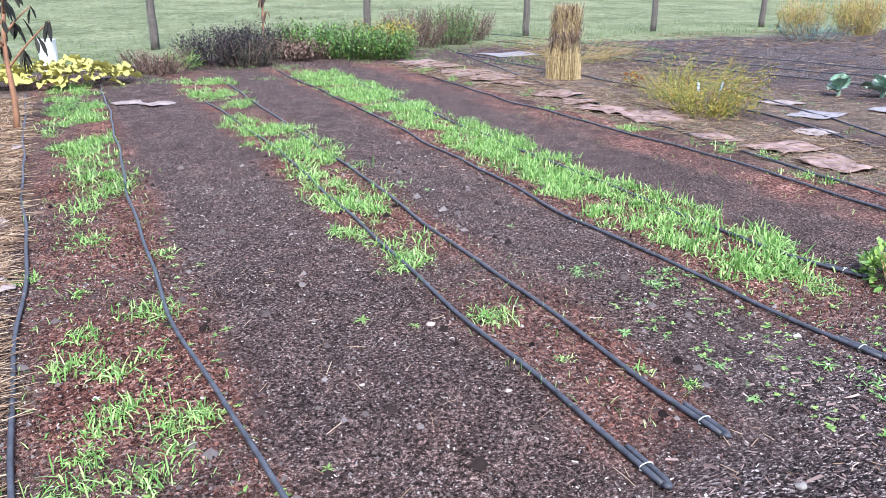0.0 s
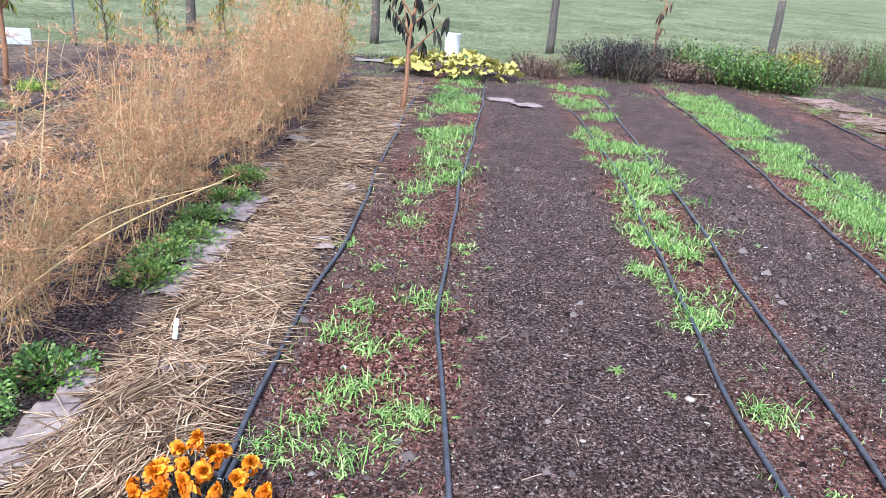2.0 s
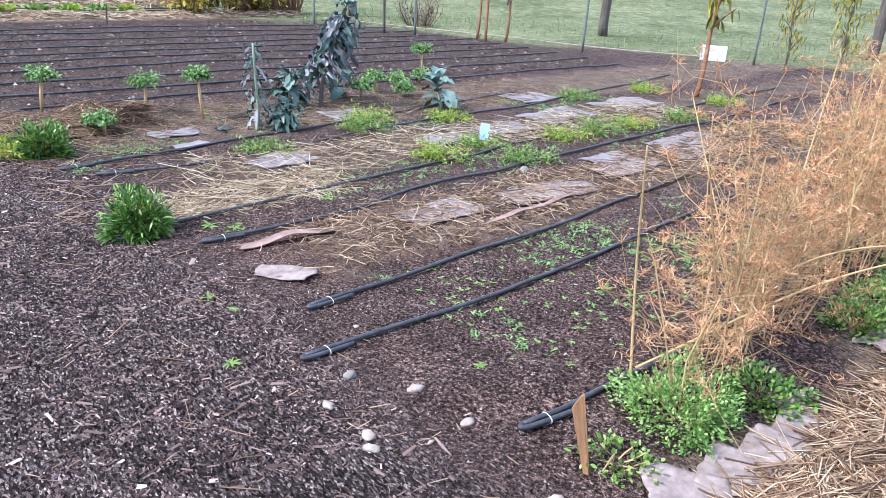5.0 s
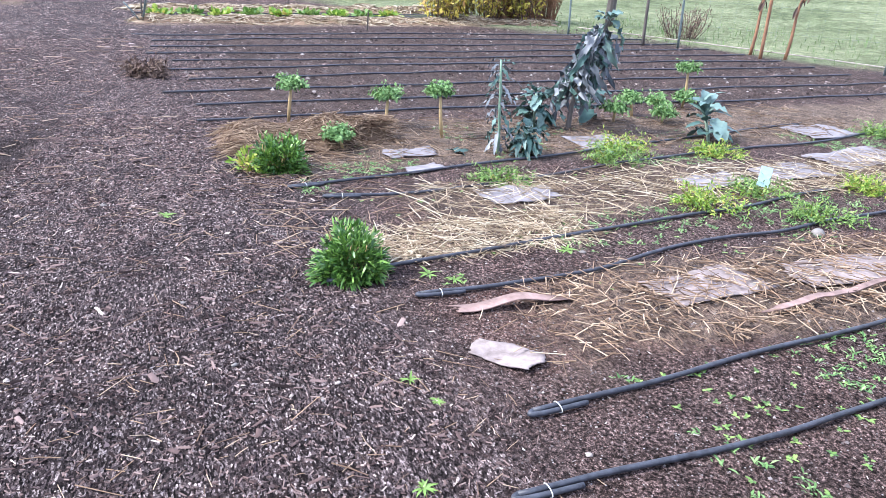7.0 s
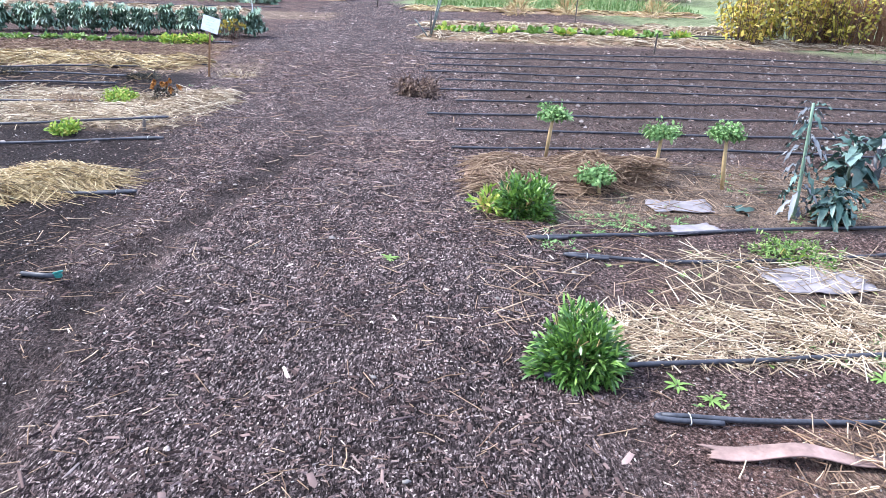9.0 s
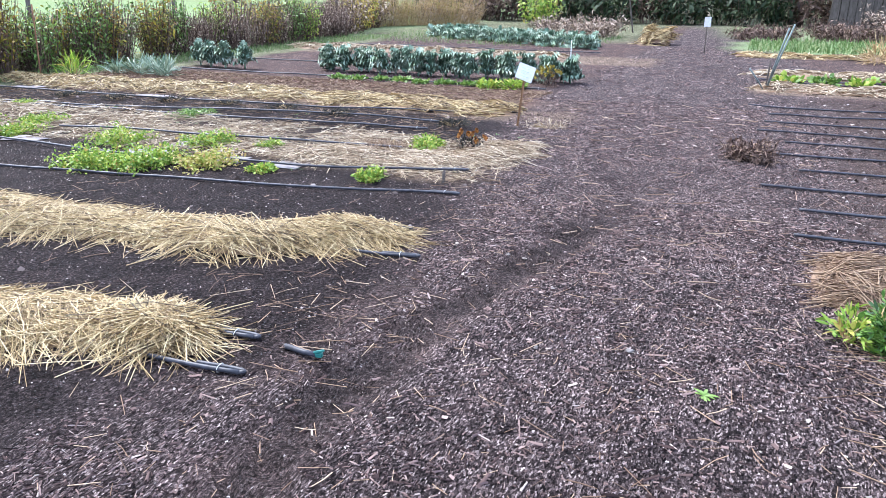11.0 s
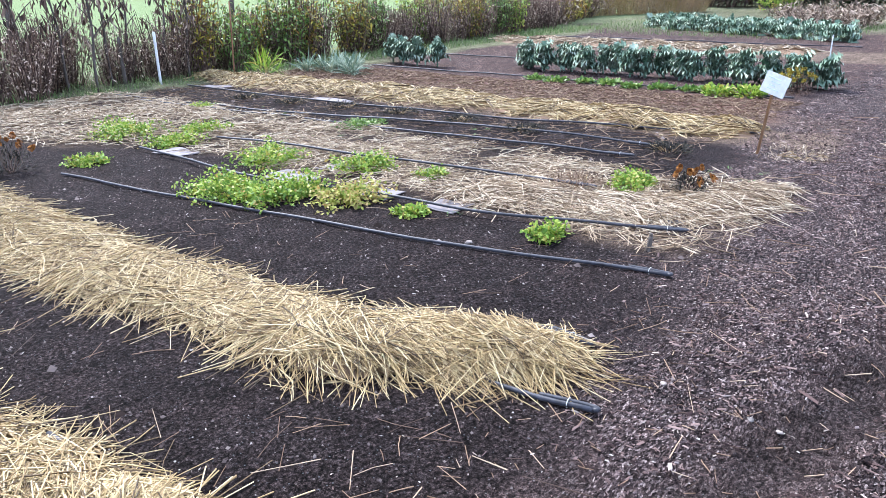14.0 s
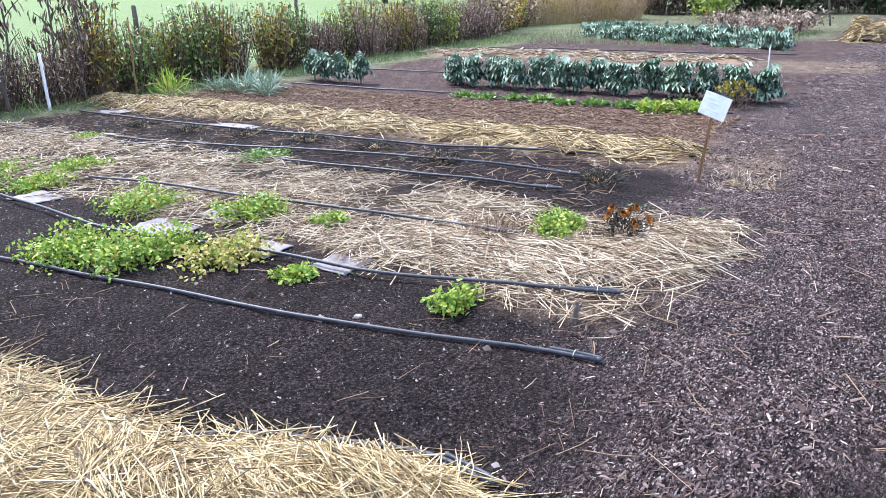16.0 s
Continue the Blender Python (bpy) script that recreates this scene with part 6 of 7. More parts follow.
for x in (-16.1, -11.15, -6.4, -2.6, 1.75, 7.4, 12.7, 17.9, 23.2):
    post("fence_post", "grey weathered round wooden fence post", x, float(fence_y(x)), 1.75, 0.11, GREYWOOD, group="meadow fence posts")
wire_a, wire_b = [], []
fx = np.arange(-16.1, 24.1, 0.7)
for k in range(len(fx) - 1):
    for h in (0.2, 0.7, 1.15, 1.5):
        wire_a.append((fx[k], float(fence_y(fx[k])) - 0.12, h)), wire_b.append((fx[k + 1], float(fence_y(fx[k + 1])) - 0.12, h))
    for j in range(3):
        x = fx[k] + j * 0.233
        wire_a.append((x, float(fence_y(x)) - 0.12, 0.02)), wire_b.append((x, float(fence_y(x)) - 0.12, 1.5))
v, q = strands(wire_a, wire_b, 0.0014, None, 1.0)
tagged(fill("wire_fence", v, q, STEEL), "thin grey wire mesh stretched along the meadow fence", "fence")
for x, y, h, mat, label in ((-12.88, 6.95, 1.5, GREYWOOD, "dark wooden stake at the field's edge"), (-12.45, 7.4, 1.6, STEEL, "green-grey steel fence stake"), (-11.15, 8.1, 1.6, REDSTALK, "thin russet wooden stake"), (-9.25, 8.7, 1.7, STEEL, "green-grey steel fence stake"), (-14.6, 6.4, 1.4, STEEL, "green-grey steel fence stake"),
                           (-7.1, 10.9, 1.7, STEEL, "green-grey steel fence stake"), (-4.9, 11.9, 1.7, GREYWOOD, "dark wooden stake at the field's edge"), (-3.0, 12.4, 1.7, STEEL, "green-grey steel fence stake")):
    post("field_post", label, x, y, h, 0.03 if mat is not STEEL else 0.022, mat, (rng.normal(0, 0.03), rng.normal(0, 0.03)), group="stakes round the field")
for x, y, h in ((-16.4, -1.55, 0.5), (-24.0, -3.05, 0.8), (-19.8, 1.8, 0.7), (-15.0, 2.3, 0.35), (-8.5, -4.05, 0.12)):
    post("garden_peg", "thin dark peg marking a bed", x, y, h, 0.016, GREYWOOD, (0.03, 0.02), group="bed pegs")
pot = thing("white_bucket", "white plastic bucket behind the yellow leaves", "bucket", spot(-0.55, 11.9))
v, q = tube([(0, 0, 0), (0, 0, 0.3), (0, 0, 0.66), (0, 0, 0.67)], [0.12, 0.135, 0.15, 0.158], 18)
fill("body", v, clean(q), WHITE, pot, True)
box_w = thing("white_board", "white plastic board on a stick behind the sunflower stalk", "board", spot(-5.97, 7.4, 32))
bm = bmesh.new()
box(bm, pose(0.1, 0.03, 0.2), 0.03, 0.02, 0.48, 0.003)
part("stick", bm, STAKE, box_w)
bm = bmesh.new()
box(bm, pose(0, 0, 0.48, 8, 0, 0), 0.34, 0.012, 0.21, 0.004)
part("sheet", bm, WHITE, box_w)


# ---- dead sunflowers ----
def sunflower(label, x, y, h, r, branches, leaves, lean=(0.1, 0.0), mat=REDSTALK, leafmat=None, z0=0.45, small=1.0, reach=0.5):
    leafmat = leafmat or WITHERED
    ob = thing("dead_sunflower", label, "sunflower", spot(x, y))
    k = np.linspace(0, 1, 10)
    pts = np.stack([lean[0] * k ** 1.3 + 0.02 * np.sin(k * 9), lean[1] * k ** 1.3, h * k - 0.02], 1)
    v, q = tube(pts, r * (1 - 0.55 * k), 8)
    fill("stalk", v, clean(q), mat, ob, True)
    hang = []
    for i in range(branches):
        f = z0 + (1 - z0) * (i + 0.5) / branches
        p = np.array([np.interp(f, k, pts[:, c]) for c in range(3)])
        a, l = i * 2.2 + rng.normal(0, 0.4), rng.uniform(0.25, 0.5) * h * reach
        e = p + np.array([math.cos(a) * l * 0.7, math.sin(a) * l * 0.7, l * 0.7])
        line = smooth_line((p, (p + e) / 2 + UP * 0.02, e), 0.05)
        v, q = tube(line, np.linspace(r * 0.45, r * 0.2, len(line)), 6)
        fill("branch", v, clean(q), mat, ob, True)
        hang += [line[min(len(line) - 1, int(len(line) * s))] for s in (0.4, 0.7, 0.98)]
    hang += [pts[int(s)] for s in (5, 6, 7, 8)]
    base = np.array(hang)[rng.integers(0, len(hang), leaves)] + rng.normal(0, 0.015 + 0.12 * (1 - small), (leaves, 3))
    yaw = rng.uniform(0, 6.28, leaves)
    d = np.stack([np.cos(yaw) * 0.35, np.sin(yaw) * 0.35, np.full(leaves, -1.0)], 1)
    v, q = ribbons(base, d, rng.uniform(0.09, 0.2, leaves) * min(h, 1.6) / 1.4 * small, rng.uniform(0.03, 0.06, leaves) * small, (0.15, 0.6, 1.0, 0.8, 0.2), 0.1, 0.8, rng.uniform(-1.5, 1.5, leaves))
    tagged(fill("hanging_foliage", v, q, leafmat, ob), "drooping withered leaves", kind="stuff")
    return ob


sunflower("tall russet dead sunflower with black drooping leaves", -0.94, 7.2, 1.75, 0.035, 10, 120, (0.12, 0.3), z0=0.36, reach=0.85)
sunflower("tall russet dead sunflower stalk beside a drip hose", -5.66, 6.6, 1.8, 0.035, 8, 70, (0.12, 0.05), leafmat=AUTUMN)
sunflower("thin dead sunflower among dark herbs", 3.9, 15.5, 1.6, 0.03, 5, 30, leafmat=DEADBROWN)
for i, (x, y, h) in enumerate(((-10.2, -13.7, 1.8), (-9.9, -14.0, 1.7), (-10.6, -14.0, 2.0), (-12.0, -14.0, 1.8), (-9.4, -14.2, 1.6), (-11.6, -14.1, 1.9), (-11.0, -14.2, 1.9), (-12.4, -14.3, 1.7))):
    sunflower("dead sunflower with brown hanging leaves at the hedge", x, y, h, 0.024, 9, 90, (rng.normal(0, 0.15), 0.1), GREYWOOD, HEDGEBROWN if i % 3 == 0 else DEADBROWN, 0.35, 0.75, 0.6)
for x, y, h in ((-11.5, 8.2, 1.7), (-11.0, 8.5, 1.6)):
    sunflower("bare dead sunflower stalk at the field's corner", x, y, h, 0.03, 4, 14, (0.1, 0.1), REDSTALK, DEADBROWN, 0.5)
for i, (x, y) in enumerate(((-5.6, 10.8), (-4.6, 11.3), (-3.6, 11.6), (-2.6, 12.0), (-6.4, 10.6), (-3.1, 11.0))):
    sunflower("dead vine-hung stalk with yellowing leaves near the fence", x, y, 1.6, 0.022, 8, 260, (rng.normal(0, 0.1), 0), GREYWOOD, AUTUMN, 0.15, 0.55)


# ---- shrubs at the edges ----
def scrub(name, label, x, y, r, h, mat, leaf=0.07, wide=0.03, count=700, twigs=60, twig_mat=None, sprawl=1.0):
    """A shrub of upright twigs set with leaves, open and ragged."""
    ob = thing(name, label, "shrub", spot(x, y, rng.uniform(0, 360)))
    yaw, rad = rng.uniform(0, 6.28, twigs), np.sqrt(rng.random(twigs)) * r
    a = np.stack([np.cos(yaw) * rad * 0.6, np.sin(yaw) * rad * 0.6, np.full(twigs, -0.02)], 1)
    b = np.stack([np.cos(yaw) * rad * 1.15 * sprawl, np.sin(yaw) * rad * 1.15 * sprawl, h * rng.uniform(0.2 if sprawl > 1 else 0.55, 1.1, twigs)], 1)
    v, q = strands(a, b, 0.003 if sprawl > 1 else 0.006, rng.normal(0, 0.05, (twigs, 3)) + UP * 0.12 * (sprawl - 1))
    tagged(fill("twig_mass", v, q, twig_mat or DEADBROWN, ob), kind="stuff")
    pick, s = rng.integers(0, twigs, count), rng.uniform(0.12, 1.0, count) ** 0.8
    p = a[pick] + (b[pick] - a[pick]) * s[:, None] + rng.normal(0, 0.03 + 0.05 * r, (count, 3))
    p[:, 2] = np.maximum(p[:, 2], 0.03)
    d = rng.normal(0, 1, (count, 3)) + np.array([0, 0, 0.2])
    v, q = ribbons(p, d, rng.uniform(0.5, 1.3, count) * leaf, rng.uniform(0.6, 1.3, count) * wide, (0.2, 1.0, 0.1), 0.3, 0.0, rng.uniform(-1, 1, count))
    tagged(fill("foliage", v, q, mat, ob, True), kind="stuff")
    return ob


scrub("herb_shrub", "dark purple-brown dried herb bush", 2.35, 13.4, 0.72, 0.62, PURPLE, 0.05, 0.02, 4800, 90, WITHERED)
scrub("herb_shrub", "dark purple-brown dried herb bush", 3.3, 14.2, 0.78, 0.69, PURPLE, 0.05, 0.02, 4800, 90, WITHERED)
scrub("herb_shrub", "wilted grey-brown herb patch", 4.3, 13.6, 0.65, 0.38, DEADBROWN, 0.06, 0.03, 2880, 110)
scrub("herb_shrub", "dull green bushy herb at the bed's end", 5.3, 13.5, 0.78, 0.62, DEEPGREEN, 0.06, 0.03, 4800, 110)
scrub("herb_shrub", "dull green bushy herb at the bed's end", 6.4, 14.3, 0.78, 0.69, AUTUMN, 0.06, 0.03, 4480, 110)
scrub("herb_shrub", "dark brown-green seeded herb", 7.7, 15.3, 0.78, 0.88, DEADBROWN, 0.05, 0.02, 4480, 110)
scrub("herb_shrub", "dark brown-green seeded herb", 9.0, 16.0, 0.78, 0.94, DEEPGREEN, 0.05, 0.02, 4160, 110)
scrub("herb_shrub", "dark brown-green seeded herb", 10.1, 17.0, 0.78, 0.75, DEADBROWN, 0.05, 0.02, 3520, 110)
scrub("herb_shrub", "dull green bushy herb at the bed's end", 5.9, 13.1, 0.7, 0.55, DEEPGREEN, 0.06, 0.03, 4000, 110)
scrub("herb_shrub", "dark green herb among dried stems", 4.7, 14.3, 0.7, 0.7, DEEPGREEN, 0.06, 0.03, 4000, 110)
scrub("herb_shrub", "dark purple-brown dried herb bush", 2.9, 12.9, 0.6, 0.5, WITHERED, 0.05, 0.02, 3200, 110)
scrub("herb_shrub", "dry tangle of weeds at the bed's end", 1.1, 12.3, 0.59, 0.38, DEADBROWN, 0.05, 0.015, 2240, 110)
bush("grass_clump", "pale green arching leaf clump", "grass clump", 1.6, 12.6, 0.35, 0.3, 240, 0.25, 0.012, MIDGREEN)
scrub("dry_bush", "sprawling yellowed dry bush over the drip line", 6.7, 4.6, 0.42, 0.66, AUTUMN, 0.045, 0.013, 3200, 120, AUTUMN, 1.8)
scrub("dry_bush", "thin yellow dry weeds on the bed", 7.4, 5.9, 0.45, 0.5, AUTUMN, 0.035, 0.010, 2000, 90, YELLOWLEAF, 2.0)
scrub("dry_bush", "yellow-green weedy tangle behind the sheaf", 9.4, 11.0, 0.9, 0.4, AUTUMN, 0.05, 0.012, 1600, 120, STALK, 1.6)
scrub("lavender_bush", "grey-green rounded lavender bush", 19.0, 12.6, 1.1, 0.5, KALE, 0.1, 0.014, 1600, 60)
for x, y in ((21.0, 14.6), (22.5, 13.5), (23.5, 14.5)):
    scrub("reed_clump", "tall tan and green reedy clump", x, y, 0.7, 1.1, AUTUMN, 0.3, 0.02, 700, 160, STALK)

# squash plant with big yellow leaves
squash = thing("squash_plant", "collapsed squash plant with large yellowing leaves", "squash", spot(-0.45, 11.2))
SQUASH = [big_leaf("leaf", 0.5, 0.38, YELLOWLEAF, 0.12, 0.7, 3), big_leaf("leaf", 0.42, 0.34, YELLOWLEAF, 0.15, 0.5, 4), big_leaf("leaf", 0.4, 0.3, YELLOWLEAF, 0.12, 0.6, 4)]
for i in range(110):
    a, rr = i * 2.4, 0.95 * math.sqrt((i + 0.5) / 110)
    leaf = new("leaf", SQUASH[i % 3])
    leaf.parent = squash
    leaf.matrix_basis = pose(math.cos(a) * rr * 1.05, math.sin(a) * rr * 0.6, 0.06 + 0.3 * (1 - rr), 0, 0, math.degrees(a) + rng.normal(0, 35)) @ pose(0, 0, 0, rng.uniform(-30, 30), rng.uniform(-25, 15), 0) @ Matrix.Scale(rng.uniform(0.4, 0.78), 4)

# standing sheaf of cut stalks tied below its head
sheaf = thing("straw_sheaf", "standing ragged sheaf of dry weathered stalks", "sheaf", spot(7.3, 8.4) @ Matrix.Scale(0.85, 4))
n = 2400
yaw, rad = rng.uniform(0, 6.28, n), np.sqrt(rng.random(n))
a = np.stack([np.cos(yaw) * rad * 0.36, np.sin(yaw) * rad * 0.36, np.full(n, -0.01)], 1)
mid = np.stack([np.cos(yaw) * rad * 0.25, np.sin(yaw) * rad * 0.25, rng.uniform(0.55, 0.85, n)], 1)
b = np.stack([np.cos(yaw) * rad * 0.27 + 0.05, np.sin(yaw) * rad * 0.27 + 0.04, rng.uniform(0.85, 1.4, n)], 1)
v, q = join([strands(a, mid, 0.0024, rng.normal(0, 0.04, (n, 3))), strands(mid, b + rng.normal(0, 0.05, (n, 3)), 0.0021)])
tagged(fill("sheaf_body", v, q, STRAW, sheaf), kind="stuff")
v, q = ribbons(np.concatenate([mid * 1.1, mid + (b - mid) * rng.random((n, 1)), b]) + rng.normal(0, 0.05, (3 * n, 3)), rng.normal(0, 1, (3 * n, 3)) - UP * 0.4, 0.07, 0.011, LEAF, 0.6)
tagged(fill("dry_foliage", v, q, DEADBROWN, sheaf), kind="stuff")

# brown hedge of dead canes and shrubs on the south side
for i in range(46):
    x = -8.0 - i * 0.41 + rng.normal(0, 0.12)
    y = -14.3 - 0.02 * i + rng.normal(0, 0.25)
    green = 11 <= i <= 22 and i % 3 or 27 <= i <= 38 and i % 2
    mat = (MIDGREEN, AUTUMN, LIME, GOLD, AUTUMN)[i % 5] if green and i > 26 else (AUTUMN, MIDGREEN, AUTUMN)[i % 3] if green else HEDGEBROWN
    scrub("hedge_shrub", "tangled green and yellow shrub in the hedge" if green else "dead brown cane shrub in the hedge", x, y, 0.42 + 0.12 * rng.random(), 0.75 + 0.4 * rng.random() + (0.25 if green else 0), mat, 0.09 if green else 0.06, 0.045 if green else 0.02, 1300, 120)
for i in range(5):
    scrub("hedge_shrub", "russet and yellow shrub far along the hedge", -27 - i * 1.3, -15.6 - 0.4 * i, 0.9, 1.3, GOLD if i % 3 == 1 else AUTUMN if i % 3 else HEDGEBROWN, 0.14, 0.06, 900, 120)
for i in range(9):
    scrub("reed_clump", "tall russet dry grass at the hedge's end", -31.2 - i * 0.7, -17.4 + 0.36 * i, 0.8, 1.25 + 0.25 * math.sin(i * 2.3), HEDGEBROWN if i % 3 else AUTUMN, 0.25, 0.016, 700, 170, STALK)
for i, (x, y) in enumerate(((-13.7, -11.7), (-13.8, -12.0), (-13.75, -12.3), (-13.9, -12.6), (-13.65, -12.85), (-14.2, -12.2), (-14.3, -12.6))):
    bush("leek_clump", "grey-green strappy leek clump by the hedge", "leek", x, y, 0.14, 0.2, 70, 0.3, 0.022, LEEK, stem=LEEK, group="leeks by the hedge")
post("thin_pole", "bare dead sapling at the far path's end", -33.0, -6.3, 1.5, 0.03, GREYWOOD, (0.1, 0.25))
scrub("hedge_shrub", "yellow-green round bush at the wood's edge", -37.2, -11.2, 0.9, 1.5, LIME, 0.16, 0.09, 1100, 60)
for i in range(5):
    post("hedge_post", "grey fence post in the hedge", -9.6 - i * 4.2, -14.9 - 0.15 * i, 1.4, 0.05, GREYWOOD, group="hedge posts")
bush("grass_clump", "pale green and cream leaf clump by the hedge", "grass clump", -12.9, -13.1, 0.25, 0.32, 120, 0.32, 0.02, LIME)

# yellow shrubs and cane screen beyond the drip field
for i in range(5):
    scrub("yellow_shrub", "autumn-yellow currant shrub beyond the field", -16.7 - 0.35 * (i % 2), 4.5 + i * 0.5, 0.55, 1.0 + 0.25 * (i % 3), GOLD, 0.1, 0.06, 900, 60)
for i in range(4):
    scrub("cane_screen", "screen of dead russet canes", -16.9, 6.0 + i * 0.4, 0.35, 1.1, DEADBROWN, 0.06, 0.02, 120, 150, REDSTALK)
for i in range(9):
    bush("lettuce_plant", "low green salad plants on a distant bed", "lettuce", -17.6, -1.2 + i * 0.6, 0.28, 0.12, 90, 0.12, 0.07, MIDGREEN if i % 2 else LIME, ROUND, LIME, group="far salad row")
scrub("dead_weeds", "dead brown bush at the field corner", -13.8, 8.6, 0.5, 0.6, DEADBROWN, 0.07, 0.02, 500)

# withered clumps and a fence panel beyond the salad rows
for x, y in ((-22.6, 0.8), (-23.0, 2.2), (-22.8, 4.5)):
    bush("grass_clump", "pale dry grass clump on a distant bed", "grass clump", x, y, 0.35, 0.4, 160, 0.4, 0.02, STALK)
xy = scatter(5000, -29.5, -25.0, -2.0, 6.5, lawn_at)
v, q = grass_blades(on_ground(xy), 0.28, 0.03, 0.8, 0.5)
tagged(fill("tall_weeds", v, q, MEADOW, smooth=True), "bright green weeds growing across a fallow bed", "weeds", kind="stuff")
panel = thing("timber_fence", "grey upright timber fence panel behind the compost", "fence", spot(-36.0, 4.5, 90))
for i in range(14):
    bm = bmesh.new()
    box(bm, pose(-1.9 + i * 0.29, rng.normal(0, 0.02), 0.75), 0.2, 0.04, 1.5 + rng.normal(0, 0.06), 0.006)
    part("slat", bm, GREYWOOD, panel)
for z in (0.35, 1.15):
    bm = bmesh.new()
    box(bm, pose(0, 0.05, z), 4.1, 0.05, 0.09, 0.006)
    part("rail", bm, GREYWOOD, panel)
sign2 = thing("bed_marker", "white marker card on a thin rod", "sign", spot(-24.0, -3.05))
v, q = tube([(0, 0, 0), (0, 0, 0.5), (0, 0, 0.95)], 0.012, 6)
fill("rod", v, clean(q), GREYWOOD, sign2, True)
bm = bmesh.new()
box(bm, pose(0.02, 0, 0.8, 0, 0, 90), 0.16, 0.01, 0.24, 0.003)
part("card", bm, WHITE, sign2)
tripod = thing("stake_tripod", "thin green garden stakes leaning together", "stakes", spot(-16.3, -1.55))
for dx, dy, h in ((0.12, 0.22, 1.0), (-0.1, 0.3, 1.05), (0.05, -0.28, 0.35)):
    v, q = tube([(0, 0, -0.03), (dx * 0.5, dy * 0.5, h * 0.5), (dx, dy, h)], 0.014, 6)
    fill("stake", v, clean(q), STEEL, tripod, True)

# far heaps, sheds and wood
for x, y, r, h, label in ((-31.5, 1.0, 1.2, 0.6, "heap of pulled brown plants"), (-29.5, -7.6, 1.6, 0.7, "heap of grey-brown garden waste"), (-33.0, 3.8, 2.2, 1.2, "large brown compost heap"), (-30.5, 6.5, 1.6, 0.8, "heap of dry brown stems"), (-31, -1.6, 1.1, 0.4, "low heap of straw and stems")):
    ob = scrub("compost_heap", label, x, y, r, h * 0.8, DEADBROWN if r < 1.5 else HEDGEBROWN, 0.18, 0.035, 3000, 260)
shed = thing("garden_shed", "old dark timber shed at the garden's far end", "shed", spot(-40.0, 5.0, 90))
for i in range(26):
    bm = bmesh.new()
    box(bm, pose(-3.9 + i * 0.31, rng.normal(0, 0.012), 1.25), 0.29, 0.04, 2.5, 0.006)
    part("plank", bm, GREYWOOD, shed)
bm = bmesh.new()
box(bm, pose(0, 1.6, 2.65, 8, 0, 0), 8.6, 3.8, 0.1, 0.01)
part("roof", bm, STEEL, shed, "grey metal roof")
for sx in (-4.05, 4.05):
    bm = bmesh.new()
    box(bm, pose(sx, 1.6, 1.25), 0.06, 3.2, 2.5, 0.005)
    part("side_wall", bm, GREYWOOD, shed)
bm = bmesh.new()
box(bm, pose(0, 3.2, 1.25), 8.1, 0.06, 2.5, 0.005)
part("back_wall", bm, GREYWOOD, shed)


def tree(x, y, h, r, mat):
    ob = thing("tree", "dark tree at the edge of the far wood", "tree", spot(x, y), "far wood")
    k = np.linspace(0, 1, 8)
    v, q = tube(np.stack([0.15 * np.sin(k * 4), 0.1 * np.sin(k * 3), h * 0.9 * k - 0.05], 1), 0.22 * (1 - 0.85 * k), 8)
    fill("trunk", v, clean(q), GREYWOOD, ob, True)
    n = 26
    z = rng.uniform(0.12, 0.85, n) * h
    yaw = rng.uniform(0, 6.28, n)
    l = r * (1.1 - z / h)
    a = np.stack([0 * z, 0 * z, z], 1)
    b = np.stack([np.cos(yaw) * l, np.sin(yaw) * l, z + 0.1 * l], 1)
    v, q = strands(a, b, 0.05, rng.normal(0, 0.1, (n, 3)))
    tagged(fill("limb_frame", v, q, GREYWOOD, ob), kind="stuff")
    m = 450
    pick, s = rng.integers(0, n, m), rng.uniform(0.25, 1.05, m)
    p = a[pick] + (b[pick] - a[pick]) * s[:, None] + rng.normal(0, 0.25, (m, 3))
    p[:, 2] = np.maximum(p[:, 2], 0.4)
    v, q = ribbons(p, rng.normal(0, 1, (m, 3)), rng.uniform(0.5, 1.1, m), rng.uniform(0.3, 0.6, m), (0.2, 1.0, 0.1), 0.4)
    tagged(fill("crown", v, q, mat, ob), kind="stuff")


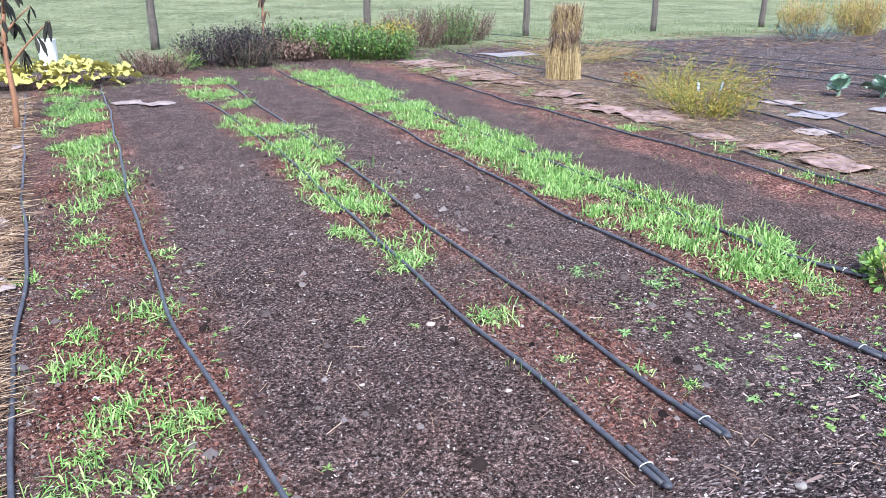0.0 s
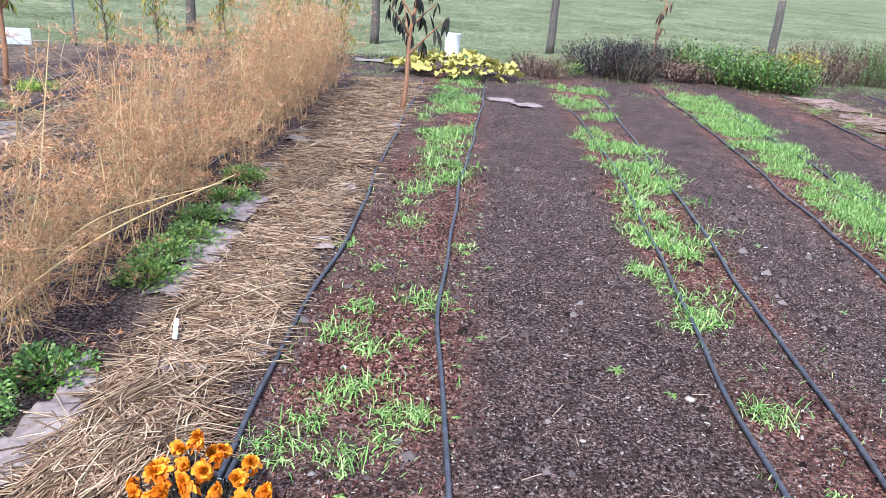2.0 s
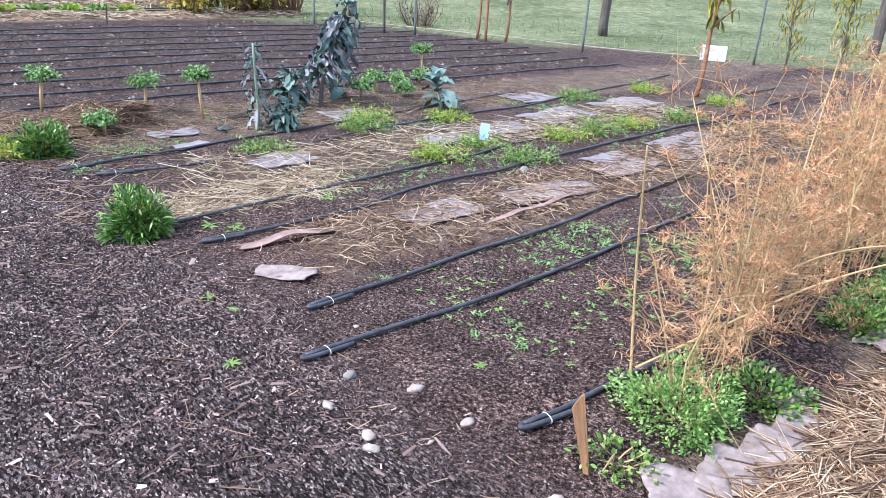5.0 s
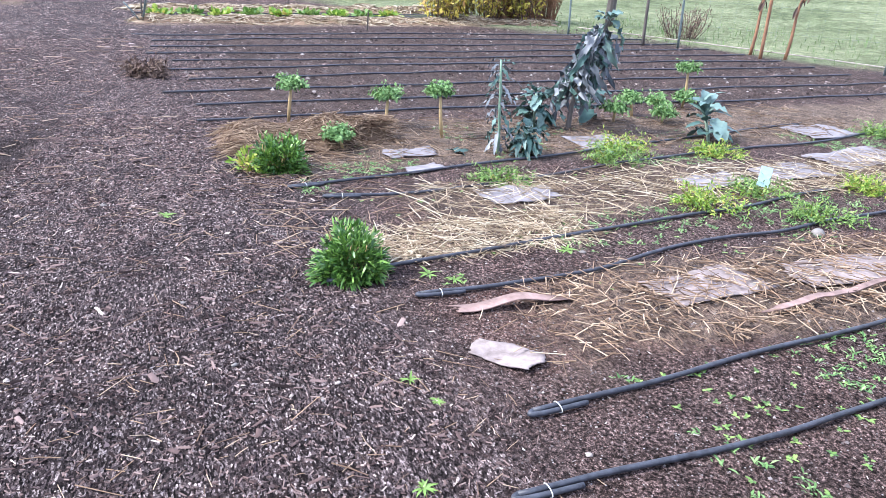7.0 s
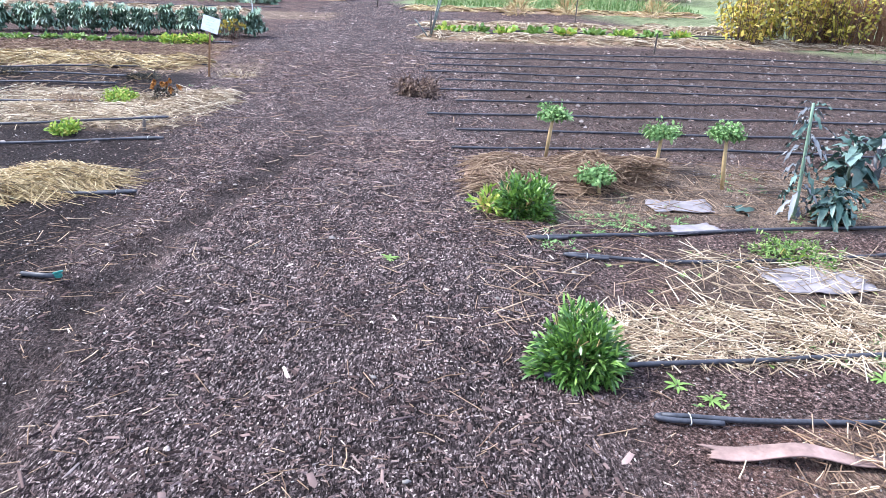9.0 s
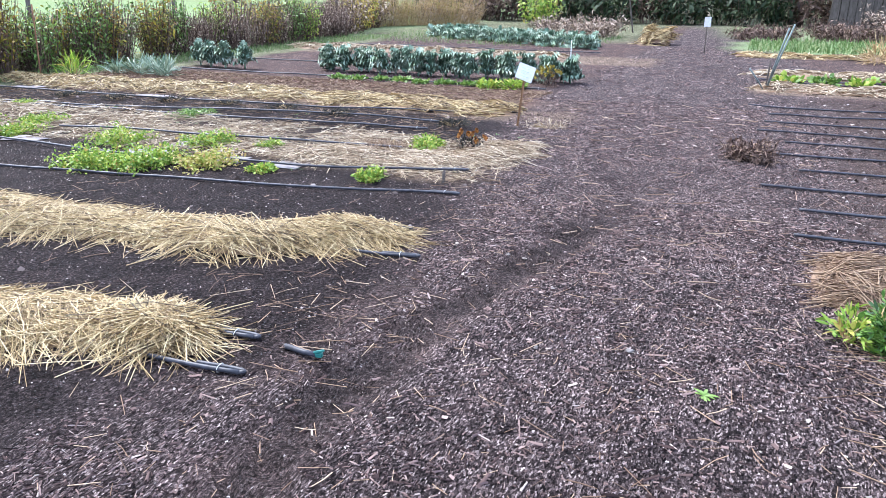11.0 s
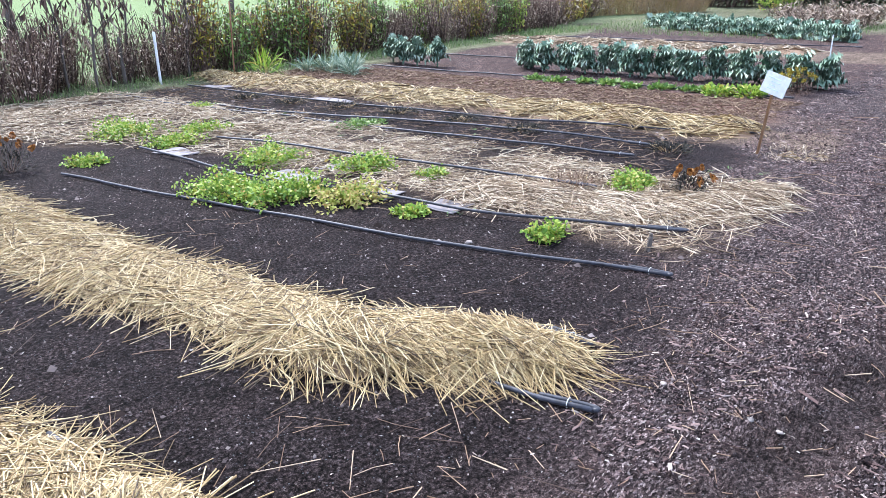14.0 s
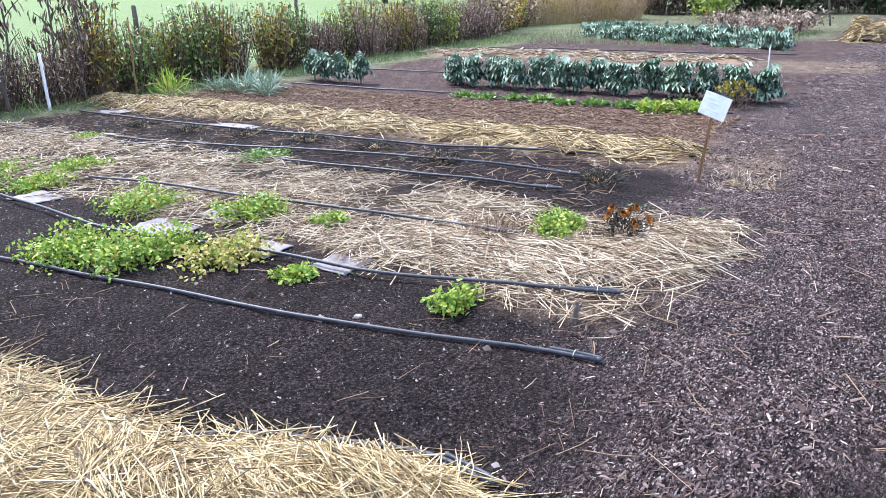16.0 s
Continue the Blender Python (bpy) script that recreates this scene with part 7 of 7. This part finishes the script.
for i in range(22):
    tree(-47 - 3 * (i % 3) + rng.normal(0, 1), -34 + i * 2.2 + rng.normal(0, 0.6), 9 + 3 * rng.random(), 2.6, DARKTREE)
for i in range(14):
    scrub("wood_edge_shrub", "dark shrub at the far wood's edge", -41.5 - 0.8 * (i % 2), -17.5 + i * 1.5, 1.4, 2.0 + 0.4 * math.sin(i * 2.1), DARKTREE if i % 5 != 2 else DEADBROWN, 0.3, 0.13, 900, 80)

# ---- stones ----
def pebble(x, y, r, mat, label):
    bm = bmesh.new()
    bmesh.ops.create_icosphere(bm, subdivisions=2, radius=1)
    for v0 in bm.verts:
        k = 1 + 0.6 * noise.noise(v0.co * 1.3 + Vector((x * 9, y * 9, 0)))
        v0.co = Vector((v0.co.x * r * 1.1, v0.co.y * r * 0.75, v0.co.z * r * 0.5)) * k
    ob = part("pebble", bm, mat, smooth=True)
    tagged(ob, label, "stone", "stones on the soil").matrix_basis = spot(x, y, x * 700) @ pose(0, 0, r * 0.22)


for x, y, r, pale in ((1.0, 0.69, 0.02, 1), (1.01, -0.005, 0.014, 1), (-2.47, -0.67, 0.03, 1), (-2.58, -1.0, 0.026, 1), (-2.34, -0.99, 0.03, 1), (-2.27, -1.03, 0.028, 1), (-2.19, -0.66, 0.026, 1), (-2.7, -0.82, 0.028, 0), (-1.72, -0.72, 0.03, 1), (-4.4, 2.0, 0.05, 0), (-3.9, 1.0, 0.03, 0), (-4.55, -1.75, 0.013, 0),
                      (-7.1, -3.02, 0.013, 0), (-7.09, -2.91, 0.013, 1), (-8.03, -5.03, 0.022, 1), (-3.95, -1.6, 0.013, 0), (-5.3, -1.2, 0.013, 0), (-4.1, -2.4, 0.013, 1), (-5.9, -2.5, 0.013, 0), (-6.6, -2.6, 0.013, 0), (-3.9, -3.4, 0.013, 1), (1.55, -0.95, 0.02, 0), (0.5, 0.3, 0.012, 1), (-0.1, 0.5, 0.01, 1)):
    pebble(x, y, r, STONE if pale else GREYSTONE, "smooth pale stone lying on the soil" if pale else "dull grey stone lying on the soil")
for i in range(30):
    x, y = rng.uniform(-8.5, 3), rng.uniform(-3.6, 0.5)
    pebble(x, y, rng.uniform(0.008, 0.018), STONE if i % 3 else GREYSTONE, "small stone lying on the path")
